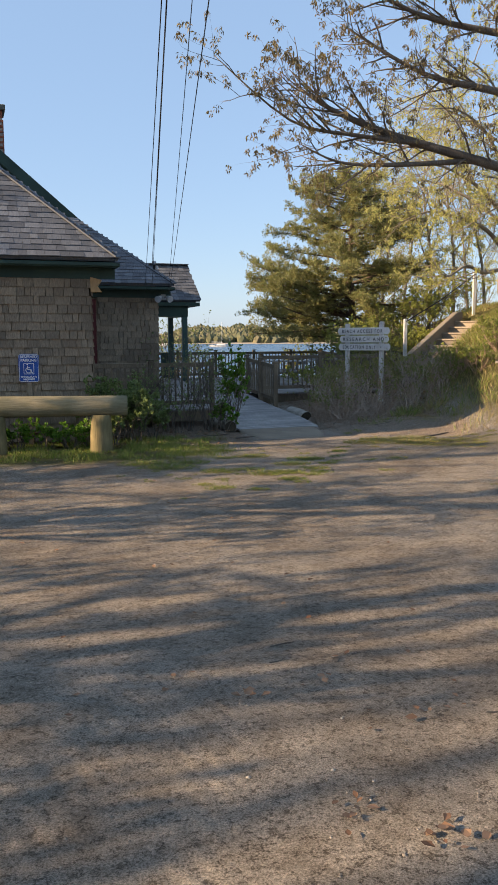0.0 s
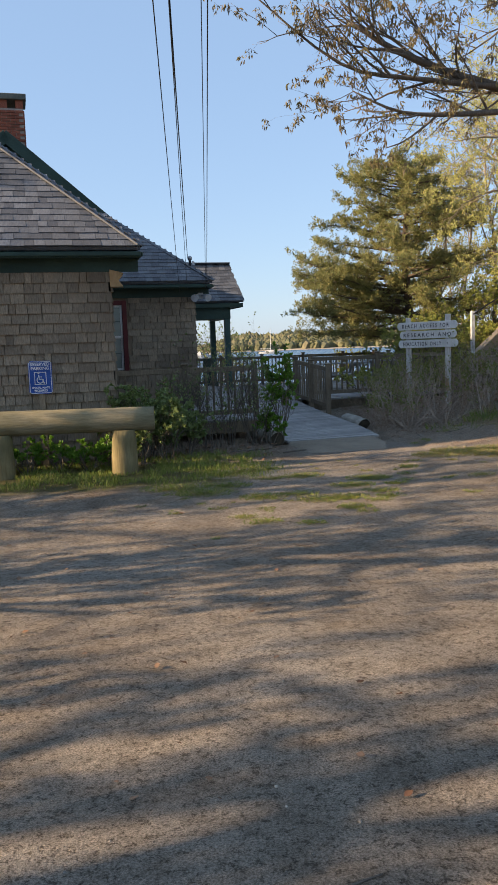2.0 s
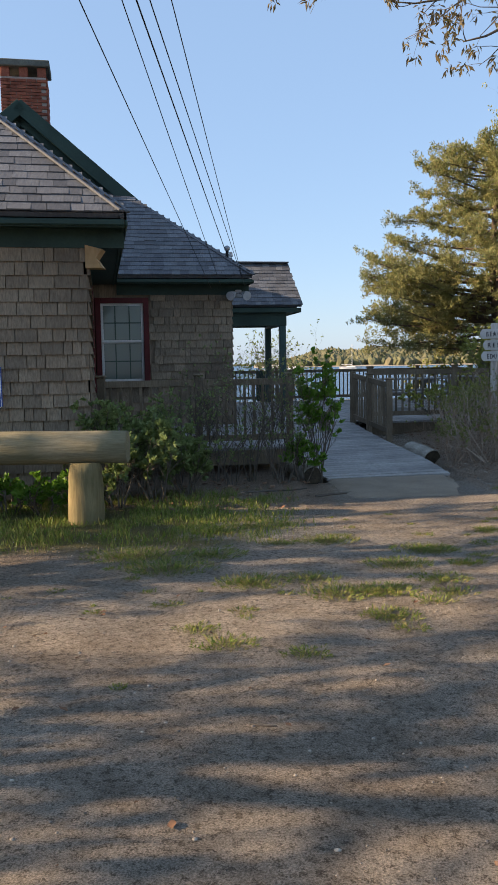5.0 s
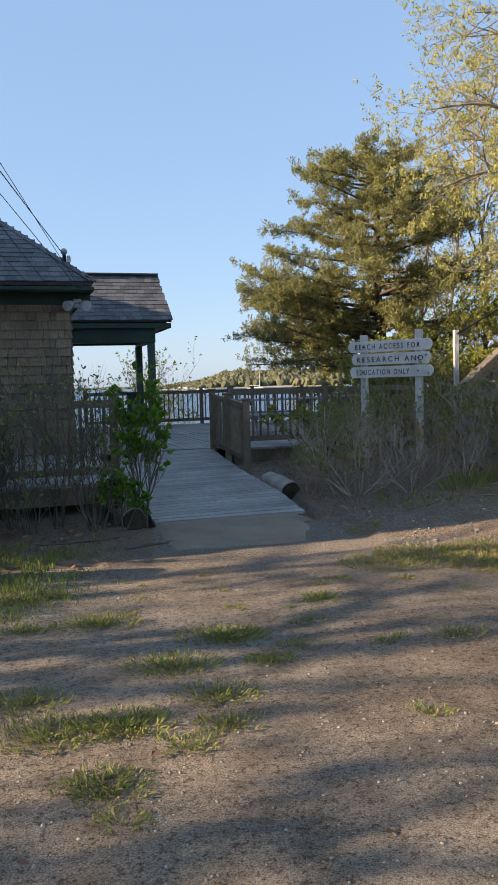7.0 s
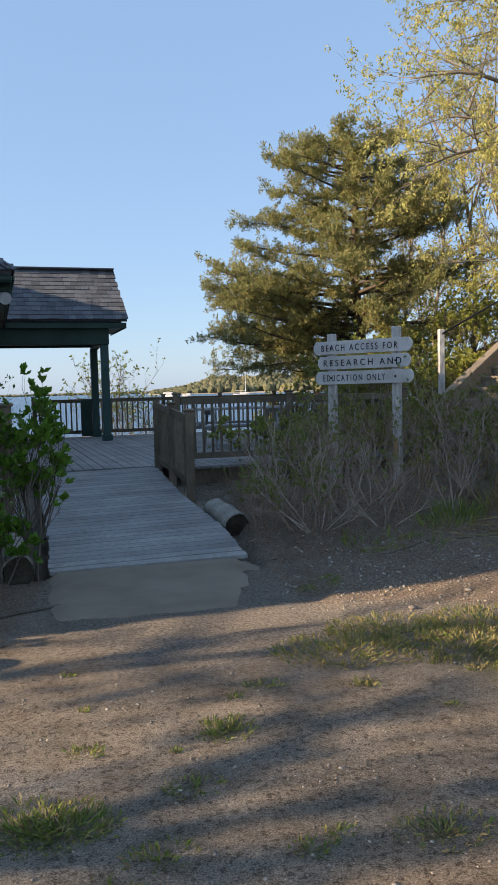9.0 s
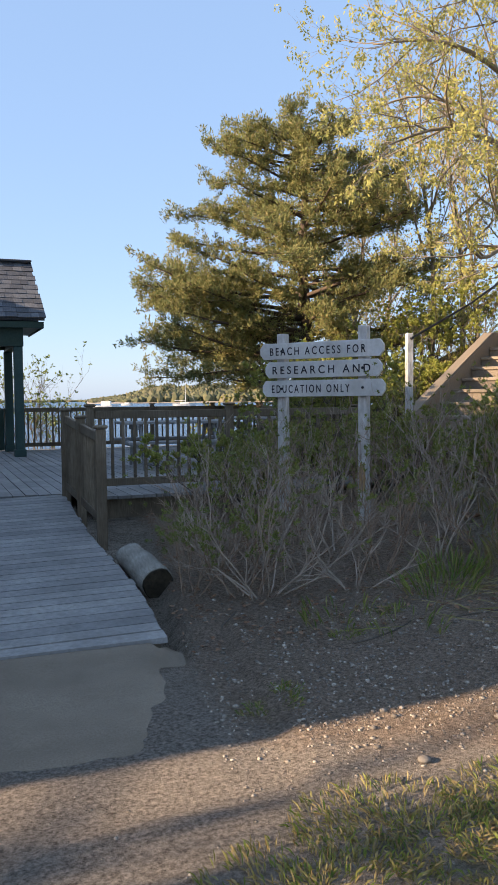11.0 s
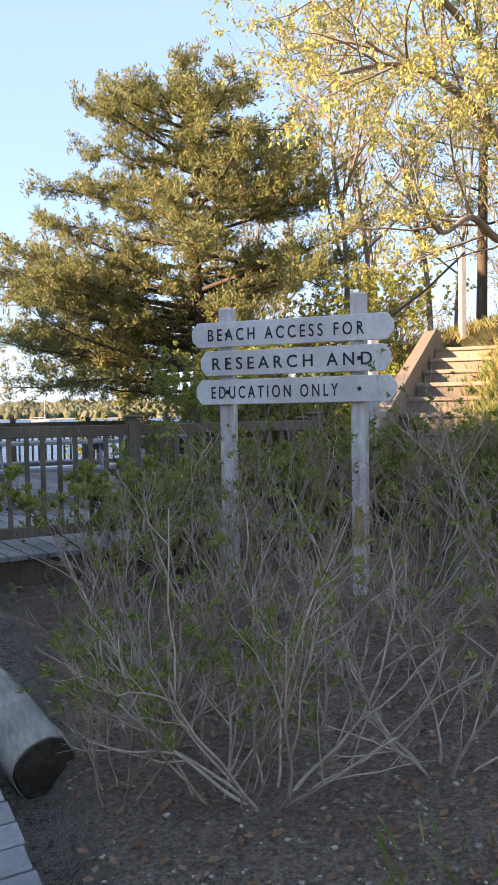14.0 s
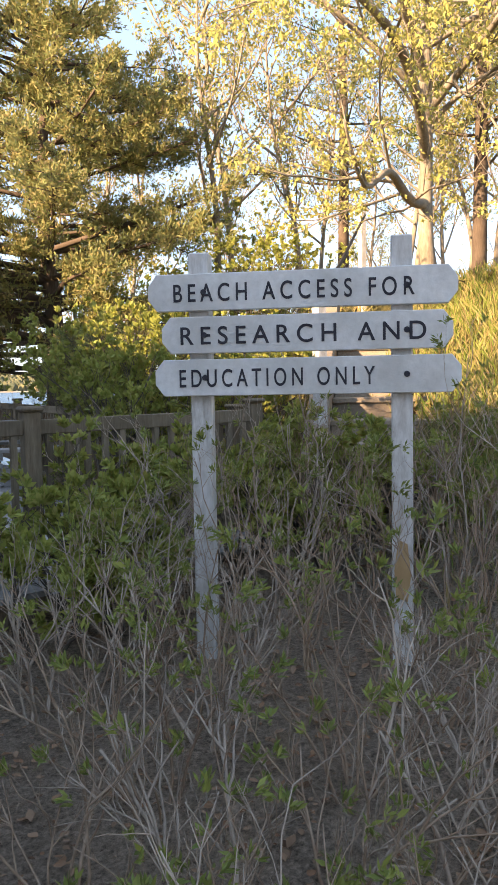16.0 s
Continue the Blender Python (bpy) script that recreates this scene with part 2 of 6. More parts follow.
t_.links.new(t_.nodes.new("ShaderNodeNewGeometry").outputs["Position"], vor.inputs["Vector"])
stone = ramp(t_, [(0.0, (0.62, 0.60, 0.57)), (0.13, (0.50, 0.47, 0.43)), (0.2, (0.0, 0.0, 0.0))])
t_.links.new(vor.outputs["Distance"], stone.inputs[0])
pick = ramp(t_, [(0.80, (0, 0, 0)), (0.83, (1, 1, 1))])
t_.links.new(vor.outputs["Color"], pick.inputs[0])
dot = ramp(t_, [(0.13, (1, 1, 1)), (0.2, (0, 0, 0))])
t_.links.new(vor.outputs["Distance"], dot.inputs[0])
col = mix(t_, mix(t_, 1.0, pick.outputs[0], dot.outputs[0], "MULTIPLY"), col, (0.50, 0.46, 0.41))


def attr(name):
    a = t_.nodes.new("ShaderNodeAttribute")
    a.attribute_name = name
    return a.outputs["Fac"]


def broken(fac, lo, hi, nz):
    a = t_.nodes.new("ShaderNodeMath")
    a.operation = "ADD"
    t_.links.new(fac, a.inputs[0])
    t_.links.new(nz, a.inputs[1])
    r = ramp(t_, [(lo, (0, 0, 0)), (hi, (1, 1, 1))])
    h = t_.nodes.new("ShaderNodeMath")
    h.operation = "MULTIPLY"
    h.inputs[1].default_value = 0.5
    t_.links.new(a.outputs[0], h.inputs[0])
    t_.links.new(h.outputs[0], r.inputs[0])
    return r.outputs[0]


coarse_n = noise_node(t_, 48, 6, (1, 1, 1), 0.8)
coarse = ramp(t_, [(0.36, (0.35, 0.34, 0.33)), (0.5, (0.95, 0.95, 0.95)), (0.64, (1.6, 1.6, 1.62))])
t_.links.new(coarse_n.outputs[0], coarse.inputs[0])
soil = mix(t_, 1.0, mix(t_, mid_.outputs[0], (0.28, 0.205, 0.15), (0.58, 0.45, 0.345)), coarse.outputs[0], "MULTIPLY")
turf = mix(t_, 1.0, mix(t_, mid_.outputs[0], (0.10, 0.115, 0.035), (0.26, 0.22, 0.10)), grain.outputs[0], "MULTIPLY")
greyg = mix(t_, 1.0, (0.44, 0.38, 0.32), coarse.outputs[0], "MULTIPLY")
col = mix(t_, broken(attr("gravel"), 0.42, 0.62, mid_.outputs[0]), col, greyg)
col = mix(t_, broken(attr("turf"), 0.45, 0.62, mid_.outputs[0]), col, turf)
col = mix(t_, broken(attr("soil"), 0.42, 0.56, mid_.outputs[0]), col, soil)
t_.links.new(col, b_.inputs["Base Color"])
b_.inputs["Roughness"].default_value = 0.95
hsum = t_.nodes.new("ShaderNodeMath")
hsum.operation = "ADD"
t_.links.new(rubble, hsum.inputs[0])
hm = t_.nodes.new("ShaderNodeMath")
hm.operation = "MULTIPLY"
hm.inputs[1].default_value = 4.0
t_.links.new(mid_.outputs[0], hm.inputs[0])
t_.links.new(hm.outputs[0], hsum.inputs[1])
# tyre lug marks pressed into the sand
lug = t_.nodes.new("ShaderNodeTexWave")
lug.inputs["Scale"].default_value, lug.inputs["Distortion"].default_value, lug.inputs["Detail"].default_value = 3.4, 2.2, 2
lug_map = t_.nodes.new("ShaderNodeMapping")
lug_map.inputs["Rotation"].default_value = (0, 0, radians(-24))
t_.links.new(t_.nodes.new("ShaderNodeNewGeometry").outputs["Position"], lug_map.inputs[0])
t_.links.new(lug_map.outputs[0], lug.inputs[0])
lug_h = t_.nodes.new("ShaderNodeMath")
lug_h.operation = "MULTIPLY"
t_.links.new(lug.outputs["Fac"], lug_h.inputs[0])
t_.links.new(attr("tread"), lug_h.inputs[1])
lug_sum = t_.nodes.new("ShaderNodeMath")
lug_sum.operation = "MULTIPLY_ADD"
lug_sum.inputs[1].default_value = 2.6
t_.links.new(lug_h.outputs[0], lug_sum.inputs[0])
t_.links.new(hsum.outputs[0], lug_sum.inputs[2])
bump(t_, b_, lug_sum.outputs[0], 1.0, 0.028)

# ---- mesh helpers ----


def part(name, bm, material, parent=None, label=""):
    me = bpy.data.meshes.new(name)
    bm.to_mesh(me)
    bm.free()
    me.materials.append(material)
    ob = new(name, me)
    if parent:
        ob.parent = parent
    if label:
        ob["label"] = label
    return ob


def empty(name, at=(0, 0, 0)):
    ob = new(name)
    ob.empty_display_size = 0.2
    ob.matrix_world = Matrix.Translation(at)
    return ob


def raw(name, verts, faces, material, parent=None, smooth=False):
    me = bpy.data.meshes.new(name)
    me.from_pydata(verts, [], faces)
    me.materials.append(material)
    if smooth:
        me.shade_smooth()
    ob = new(name, me)
    if parent:
        ob.parent = parent
    return ob


def box(x0, x1, y0, y1, z0, z1, bevel=0.0, bm=None):
    bm = bm or bmesh.new()
    vs = [bm.verts.new((x, y, z)) for x in (x0, x1) for y in (y0, y1) for z in (z0, z1)]
    fs = [bm.faces.new([vs[i] for i in q]) for q in ((0, 1, 3, 2), (4, 6, 7, 5), (0, 4, 5, 1), (2, 3, 7, 6), (0, 2, 6, 4), (1, 5, 7, 3))]
    if bevel:
        es = list({e for f in fs for e in f.edges})
        bmesh.ops.bevel(bm, geom=es, offset=bevel, segments=1, affect="EDGES", profile=0.5)
    return bm


def beam(a, b, w, h, bevel=0.0):
    """A squared timber from a to b, w wide and h high, its top side up."""
    a, b = Vector(a), Vector(b)
    d = b - a
    bm = box(-w / 2, w / 2, 0, d.length, -h / 2, h / 2, bevel)
    q = d.to_track_quat("Y", "Z")
    bm.transform(Matrix.Translation(a) @ q.to_matrix().to_4x4())
    return bm


def prism(points, thick):
    """A flat polygon given by its top corners, thickened along its normal."""
    bm = bmesh.new()
    top = [Vector(p) for p in points]
    n = (top[1] - top[0]).cross(top[-1] - top[0]).normalized()
    if n.z < 0:
        top.reverse()
        n = -n
    up = [bm.verts.new(p) for p in top]
    lo = [bm.verts.new(p - n * thick) for p in top]
    bm.faces.new(up)
    bm.faces.new(lo[::-1])
    k = len(top)
    for i in range(k):
        bm.faces.new((up[i], lo[i], lo[(i + 1) % k], up[(i + 1) % k]))
    return bm


class Tubes:
    """Collects tapered tubes and small leaves into plain lists."""

    def __init__(self):
        self.v, self.f = [], []

    def tube(self, pts, radii, sides=5):
        base = len(self.v)
        n = len(pts)
        prev = None
        for i in range(n):
            d = (pts[min(i + 1, n - 1)] - pts[max(i - 1, 0)])
            if d.length < 1e-6:
                d = Vector((0, 0, 1))
            d.normalize()
            a = prev if prev else (Vector((1, 0, 0)) if abs(d.x) < 0.8 else Vector((0, 1, 0)))
            u = (a - d * a.dot(d)).normalized()
            prev = u
            w = d.cross(u)
            for k in range(sides):
                th = 2 * math.pi * k / sides
                self.v.append(pts[i] + (u * math.cos(th) + w * math.sin(th)) * radii[i])
        for i in range(n - 1):
            for k in range(sides):
                a0, a1 = base + i * sides + k, base + i * sides + (k + 1) % sides
                self.f.append((a0, a1, a1 + sides, a0 + sides))
        self.f.append(tuple(base + (n - 1) * sides + k for k in range(sides)))

    def leaf(self, p, d, length, width, droop=0.0, rnd=R):
        d = d.normalized()
        s = d.cross(Vector((rnd.uniform(-1, 1), rnd.uniform(-1, 1), rnd.uniform(-1, 1))))
        if s.length < 1e-4:
            return
        s.normalize()
        m = p + d * length * 0.5
        tip = p + d * length + Vector((0, 0, -droop * length))
        b = len(self.v)
        self.v += [p, m + s * width / 2, tip, m - s * width / 2]
        self.f.append((b, b + 1, b + 2, b + 3))


def rdir(rnd):
    while True:
        v = Vector((rnd.uniform(-1, 1), rnd.uniform(-1, 1), rnd.uniform(-1, 1)))
        if 0.05 < v.length < 1:
            return v.normalized()


def bent(rnd, start, d, length, segs, wander, pull=Vector((0, 0, 0))):
    pts = [start.copy()]
    d = d.normalized()
    for _ in range(segs):
        d = (d + rdir(rnd) * wander + pull).normalized()
        pts.append(pts[-1] + d * (length / segs))
    return pts


# ---- ground ----
HILL_A, HILL_N = Vector((6.45, 18.0)), Vector((0.992, -0.12))


def sstep(a, b, x):
    t = min(1, max(0, (x - a) / (b - a)))
    return t * t * (3 - 2 * t)


def interp(x, table):
    if x <= table[0][0]:
        return table[0][1]
    for (a, u), (b, v) in zip(table, table[1:]):
        if x <= b:
            return u + (v - u) * (x - a) / (b - a)
    return table[-1][1]


def ramp_z(y):
    return interp(y, [(16.1, -0.27), (21.0, 0.10)])


def ground_z(x, y):
    z = interp(y, [(-60, 0.6), (-5, 0.15), (0, -0.02), (5, -0.22), (9, -0.30), (12.5, -0.31), (16, -0.27), (17, -0.24), (19, -0.10), (22, -0.06), (29, -0.15), (33, -1.0), (42, -2.6), (90, -6)])
    if x > 4:
        z += 0.12 * sstep(4, 6, x) * sstep(14, 16, y)
    d = (Vector((x, y)) - HILL_A).dot(HILL_N)
    if d > 0 and y > 8:
        rise = 2.65 * sstep(-0.7, 4.8, d) + 0.9 * sstep(4.5, 15, d) - 0.12
        z += rise * sstep(12.0, 17.0, y) * (1 - 0.9 * sstep(31, 44, y)) * (1 - sstep(21, 23, y) * (1 - sstep(6.8, 9.6, x)))
    sx_, sy_ = x - 7.0, y - 20.9
    along, side = 0.655 * sx_ + 0.756 * sy_, 0.756 * sx_ - 0.655 * sy_
    if -0.6 < along < 5.0 and -0.15 < side < 5.0:      # the steps and the slope beside them
        z = min(z, 0.32 + max(0, min(along, 5.2)) * 0.3214 - 0.12 + 0.6 * max(0, side - 0.4))
    if 1.7 < x < 3.95 and 15.9 < y < 21.2:
        z = min(z, ramp_z(y) - 0.16)
    if 1.9 < x < 4.3 and 14.2 < y < 16.4:
        z = min(z, -0.315)
    z += 0.018 * noise.noise(Vector((x * 0.9, y * 0.9, 0))) + 0.006 * noise.noise(Vector((x * 4, y * 4, 3)))
    return z


def steps_list(a, b, near0, near1, fine, ratio):
    vals = list(np.arange(near0, near1 + 1e-6, fine))
    s = fine
    while vals[-1] < b:
        s *= ratio
        vals.append(vals[-1] + s)
    s = fine
    while vals[0] > a:
        s *= ratio
        vals.insert(0, vals[0] - s)
    return vals


xs = steps_list(-900, 900, -3.5, 9.0, 0.1, 1.16)
ys = steps_list(-900, 130, 1.0, 21.0, 0.1, 1.16)
gv = [(x, y, ground_z(x, y)) for y in ys for x in xs]
nx = len(xs)
gf = [(j * nx + i, j * nx + i + 1, (j + 1) * nx + i + 1, (j + 1) * nx + i) for j in range(len(ys) - 1) for i in range(nx - 1)]
ground = raw("ground", gv, gf, M_GROUND, smooth=True)
tagged(ground, "sandy brown gravel lot with long tree shadows and grass tufts", "ground", kind="structure")


def soil_mask(x, y):
    right = sstep(3.6, 4.4, x) * sstep(14.0, 15.4, y + 0.25 * (x - 4)) * (1 - sstep(5.9, 7.2, x))
    left = sstep(13.6, 14.6, y) * sstep(2.4, 1.9, x) * sstep(-2.5, -0.9, x) * sstep(18, 16.5, y)
    return max(right * 1.0, left)


# grass clumps in the gravel: x, y, radius
TUFTS = ((1.1, 9.74, 0.14), (1.54, 9.58, 0.11), (2.08, 10.24, 0.12), (1.83, 10.72, 0.2), (2.13, 10.76, 0.15), (2.35, 11.49, 0.2), (2.58, 11.05, 0.16), (2.87, 11.52, 0.12), (2.64, 11.98, 0.2), (0.7, 10.5, 0.08), (0.93, 10.0, 0.1), (0.6, 11.47, 0.28), (1.24, 11.0, 0.2), (1.67, 11.1, 0.16), (1.9, 12.37, 0.2), (1.46, 12.31, 0.14), (0.29, 11.9, 0.34), (1.19, 10.36, 0.07), (2.17, 9.95, 0.08), (3.35, 12.63, 0.1), (2.15, 10.76, 0.18), (2.1, 10.2, 0.14), (2.61, 10.71, 0.12), (2.43, 10.52, 0.11), (3.51, 10.7, 0.08), (2.89, 11.51, 0.07), (3.57, 11.72, 0.06), (4.1, 13.6, 0.3), (4.5, 13.9, 0.32), (4.8, 13.6, 0.34), (5.1, 14.0, 0.3), (3.2, 12.19, 0.09), (2.74, 11.98, 0.15), (3.07, 11.75, 0.09), (2.76, 12.56, 0.06), (4.01, 11.74, 0.13), (3.37, 12.69, 0.09), (4.25, 15.05, 0.12), (4.35, 15.2, 0.09), (6.6, 15.6, 0.13), (5.3, 16.2, 0.1), (4.9, 15.9, 0.08), (0.9, 11.9, 0.22), (1.3, 13.0, 0.25), (0.9, 12.8, 0.3))


def turf_mask(x, y):
    if 9 < y < 13.2 and 0 < x < 4.5:
        tuft = max(math.exp(-((x - a) / (1.2 * r)) ** 2 - ((y - b) / r) ** 2) for a, b, r in TUFTS)
        if tuft > 0.3:
            return 0.75 * tuft
    lawn = sstep(11.2, 12.6, y) * sstep(15.5, 14.0, y) * sstep(1.9, 0.6, x)
    strip = math.exp(-((x - 5.6) / 1.5) ** 2 - ((y - 13.4) / 0.9) ** 2)
    d = (Vector((x, y)) - HILL_A).dot(HILL_N)
    return max(lawn * 0.85, strip * 0.75, 0.9 * sstep(-0.3, 1.8, d) * sstep(9, 15, y), sstep(40, 60, abs(x)) * 0.8)


def tread_mask(x, y):
    runs = math.exp(-((x + 0.25 - 0.25 * (y - 3)) / 0.22) ** 2) + math.exp(-((x - 0.3 - 0.2 * (y - 3)) / 0.16) ** 2) + 0.8 * math.exp(-((x + 0.75 - 0.3 * (y - 3)) / 0.16) ** 2)
    return min(1.0, runs) * sstep(5.0, 3.4, y) * sstep(1.0, 1.8, y)


for nm, fn in (("soil", soil_mask), ("tread", tread_mask), ("turf", turf_mask), ("gravel", lambda x, y: 0.85 * math.exp(-((y - 14.4) / 1.6) ** 2) * sstep(1.0, 3.2, x))):
    at = ground.data.attributes.new(nm, "FLOAT", "POINT")
    at.data.foreach_set("value", [fn(v[0], v[1]) for v in gv])

water = raw("water", [(-3000, 36, -1.25), (3000, 36, -1.25), (3000, 4000, -1.25), (-3000, 4000, -1.25)], [(0, 1, 2, 3)], M_WATER)
tagged(water, "calm blue bay water under a clear sky", "water", kind="structure")


def hill_d(x, y):
    return (Vector((x, y)) - HILL_A).dot(HILL_N)


# ---- far shore ----
def far_woods():
    v, f = [], []
    rnd = random.Random(3)
    tmpl = bmesh.new()
    bmesh.ops.create_icosphere(tmpl, subdivisions=1, radius=1)
    tv, tf = [w.co.copy() for w in tmpl.verts], [[q.index for q in p.verts] for p in tmpl.faces]
    tmpl.free()

    def lump(x, y, z, r, h):
        b = len(v)
        for c in tv:
            k = 1 + rnd.uniform(-0.3, 0.3)
            v.append((x + c.x * r * k, y + c.y * r * k, z + c.z * h * k))
        f.extend([[i + b for i in q] for q in tf])

    for row in range(9):
        for i in range(330):
            az = radians(rnd.uniform(0.05, 34))
            dist = 505 + row * 16 + rnd.uniform(-8, 8)
            rise = 0.25 + 0.75 * sstep(0.0, 5.5, math.degrees(az))
            top = (2.4 + row * 1.0) * rise * (1 + 0.08 * math.sin(math.degrees(az) * 1.7) + 0.06 * math.sin(math.degrees(az) * 5.1))
            r = rnd.uniform(1.5, 3.2) * (0.6 + 0.4 * rise)
            lump(dist * math.sin(az), dist * math.cos(az), -1 + top - 0.6, r, rnd.uniform(2.0, 3.6) * rise + 0.6)
    for i in range(500):      # the low far spit
        az = radians(rnd.uniform(-16, 2))
        dist = rnd.uniform(900, 960)
        lump(dist * math.sin(az), dist * math.cos(az), -0.6, rnd.uniform(3, 6), rnd.uniform(0.8, 2.0))
    return raw("far_woods", v, f, M_FARTREE, smooth=False)


tagged(far_woods(), "distant wooded headland in spring colours across the bay", "woods", kind="stuff")
sv, sf = [], []
for i in range(40):
    az = radians(-0.2 + i * 0.9)
    for dist, z in ((488 - 3 * math.sin(i), -1.3), (500, -0.5), (640, 2.4 * sstep(0, 4, math.degrees(az)))):
        sv.append((dist * math.sin(az), dist * math.cos(az), z))
for i in range(39):
    for k in range(2):
        sf.append((i * 3 + k, i * 3 + 3 + k, i * 3 + 4 + k, i * 3 + 1 + k))
tagged(raw("far_beach", sv, sf, surface("pale_far_sand", (0.40, 0.33, 0.25), (0.48, 0.40, 0.31), 0.3, 0.05, 0.95, 0.1)), "pale sandy strip along the far shore", "beach", kind="structure")


def boat(name, az, dist, length, mast, label, from_pt=(3.1, 9.2), cabin=False):
    th = radians(az)
    x, y = from_pt[0] + dist * math.sin(th), from_pt[1] + dist * math.cos(th)
    e = empty(name, (x, y, -1.25))
    e.rotation_euler = (0, 0, radians(-12))
    bm = bmesh.new()
    rings = []
    for i, k in enumerate((-1, -0.6, 0, 0.5, 0.85, 1)):
        w = (0.75, 0.95, 1.0, 0.8, 0.4, 0.04)[i] * length * 0.16
        sheer = 0.75 + 0.28 * max(0, k) ** 2 + 0.05 * k * k
        rings.append([bm.verts.new((k * length / 2, s * w * q, z)) for s, q, z in ((-1, 1, sheer), (-1, 0.8, 0), (0, 1, -0.15), (1, 0.8, 0), (1, 1, sheer))])
    for a, b in zip(rings, rings[1:]):
        for k in range(4):
            bm.faces.new((a[k], b[k], b[k + 1], a[k + 1]))
        bm.faces.new((a[4], b[4], b[0], a[0]))
    bm.faces.new(rings[0])
    part("hull", bm, M_HULL, e)
    part("cabin", box(-length * 0.18, length * 0.2, -length * 0.09, length * 0.09, 0.6, 2.0 if cabin else 1.15, 0.08), M_HULL, e)
    if mast:
        tb = Tubes()
        tb.tube([Vector((0.4, 0, 0.5)), Vector((0.4, 0, mast))], [0.09, 0.06], 6)
        raw("mast", tb.v, tb.f, M_HULL, e)
        tb = Tubes()
        tb.tube([Vector((0.4, 0, 1.7)), Vector((-length * 0.42, 0, 1.8))], [0.12, 0.1], 6)
        raw("boom", tb.v, tb.f, M_HULL, e)
        tb = Tubes()
        tb.tube([Vector((0.4, 0, mast)), Vector((length * 0.48, 0, 0.8))], [0.03, 0.03], 4)
        raw("forestay", tb.v, tb.f, M_METAL, e)
    tagged(e, label, "boat")
    return e


boat("sailboat", 6.17, 290, 8.2, 9.0, "white sailboat with bare mast moored on the bay")
boat("motorboat", 0.8, 230, 7.0, 0, "white motorboat with small cabin moored offshore", cabin=True)
boat("motorboat", 2.2, 330, 4.5, 0, "small white boat at a mooring offshore")

# ---- house: front wing, main block, porch ----
WING = dict(x0=-6.3, x1=-0.58, y0=14.5, y1=20.9)
WZ = 2.54          # underside of the frieze
EAVE = 2.86
MAIN_Y, MAIN_X1, MAIN_X0, MAIN_Y1 = 20.55, 2.01, -6.0, 29.0
# the house stands turned by 11 degrees about the wing's front corner
HF = Matrix.Translation((-0.58, 14.5, 0)) @ pose(0, 0, 0, 0, 0, 11.0) @ Matrix.Translation((0.58, -14.5, 0))


def hw(x, y, z=0.0):
    return HF @ Vector((x, y, z))

house = empty("house", (-3.4, 20, -0.2))
house_inv = house.matrix_world.inverted()
house.matrix_world = HF @ house.matrix_world
tagged(house, "shingled waterside cottage with green trim and grey roof", "house")


def hpart(name, bm, material, label="", parent=None):
    bm.transform(house_inv)
    return part(name, bm, material, parent or house, label)


# cores of the walls, behind the shingles
hpart("wing_wall", box(WING["x0"], WING["x1"] - 0.03, WING["y0"] + 0.03, MAIN_Y + 0.02, -0.4, WZ + 0.3), M_SHINGLE)
WX0, WX1, WZ0, WZ1 = -0.43, 0.36, 0.95, 2.40       # clear window opening in the main wall
for a in ((MAIN_X0, WX0, -0.4, WZ + 0.3), (WX1, MAIN_X1 - 0.03, -0.4, WZ + 0.3), (WX0, WX1, -0.4, WZ0), (WX0, WX1, WZ1, WZ + 0.3)):
    hpart("main_wall", box(a[0], a[1], MAIN_Y + 0.03, MAIN_Y + 0.2, a[2], a[3]), M_SHINGLE)
hpart("side_wall", box(MAIN_X1 - 0.2, MAIN_X1 - 0.03, MAIN_Y + 0.2, MAIN_Y1, -0.4, WZ + 0.3), M_SHINGLE)
hpart("side_wall", box(MAIN_X0, MAIN_X0 + 0.17, MAIN_Y + 0.2, MAIN_Y1, -0.4, WZ + 0.3), M_SHINGLE)
hpart("back_wall", box(MAIN_X0, MAIN_X1, MAIN_Y1, MAIN_Y1 + 0.17, -0.4, WZ + 0.3), M_SHINGLE)

# roofs ----
OV = 0.42
wx0, wx1, wy0 = WING["x0"] - OV, WING["x1"] + OV, WING["y0"] - 0.36
wcx, wrun = (wx0 + wx1) / 2, (wx1 - wx0) / 2
WPITCH = 0.95
wtop = EAVE + wrun * WPITCH
wing_hip = (wcx, wy0 + wrun, wtop)
RX, PEAK_Z, GY = -1.87, 6.5, 22.74
ex0, ex1, ey0 = MAIN_X0 - 0.35, MAIN_X1 + 0.34, MAIN_Y - 0.40
RS = (PEAK_Z - EAVE) / (ex1 - RX)
KX = 0.12                                     # where the hip meets the gablet's rake
KZ = EAVE + RS * (ex1 - KX)
KXL = 2 * RX - KX
roof_w = hpart("wing_roof", prism([(wx0, wy0, EAVE), (wx1, wy0, EAVE), wing_hip], 0.06), M_ROOF)
hpart("wing_roof_side", prism([(wx1, wy0, EAVE), (wx1, 21.6, EAVE), (wcx, 23.0, wtop), wing_hip], 0.06), M_ROOF)
hpart("wing_roof_side", prism([(wx0, wy0, EAVE), (wx0, 21.6, EAVE), (wcx, 23.0, wtop), wing_hip], 0.06), M_ROOF)
roof_m = hpart("main_roof", prism([(ex0, ey0, EAVE), (ex1, ey0, EAVE), (KX, GY, KZ), (KXL, GY, KZ)], 0.06), M_ROOF)
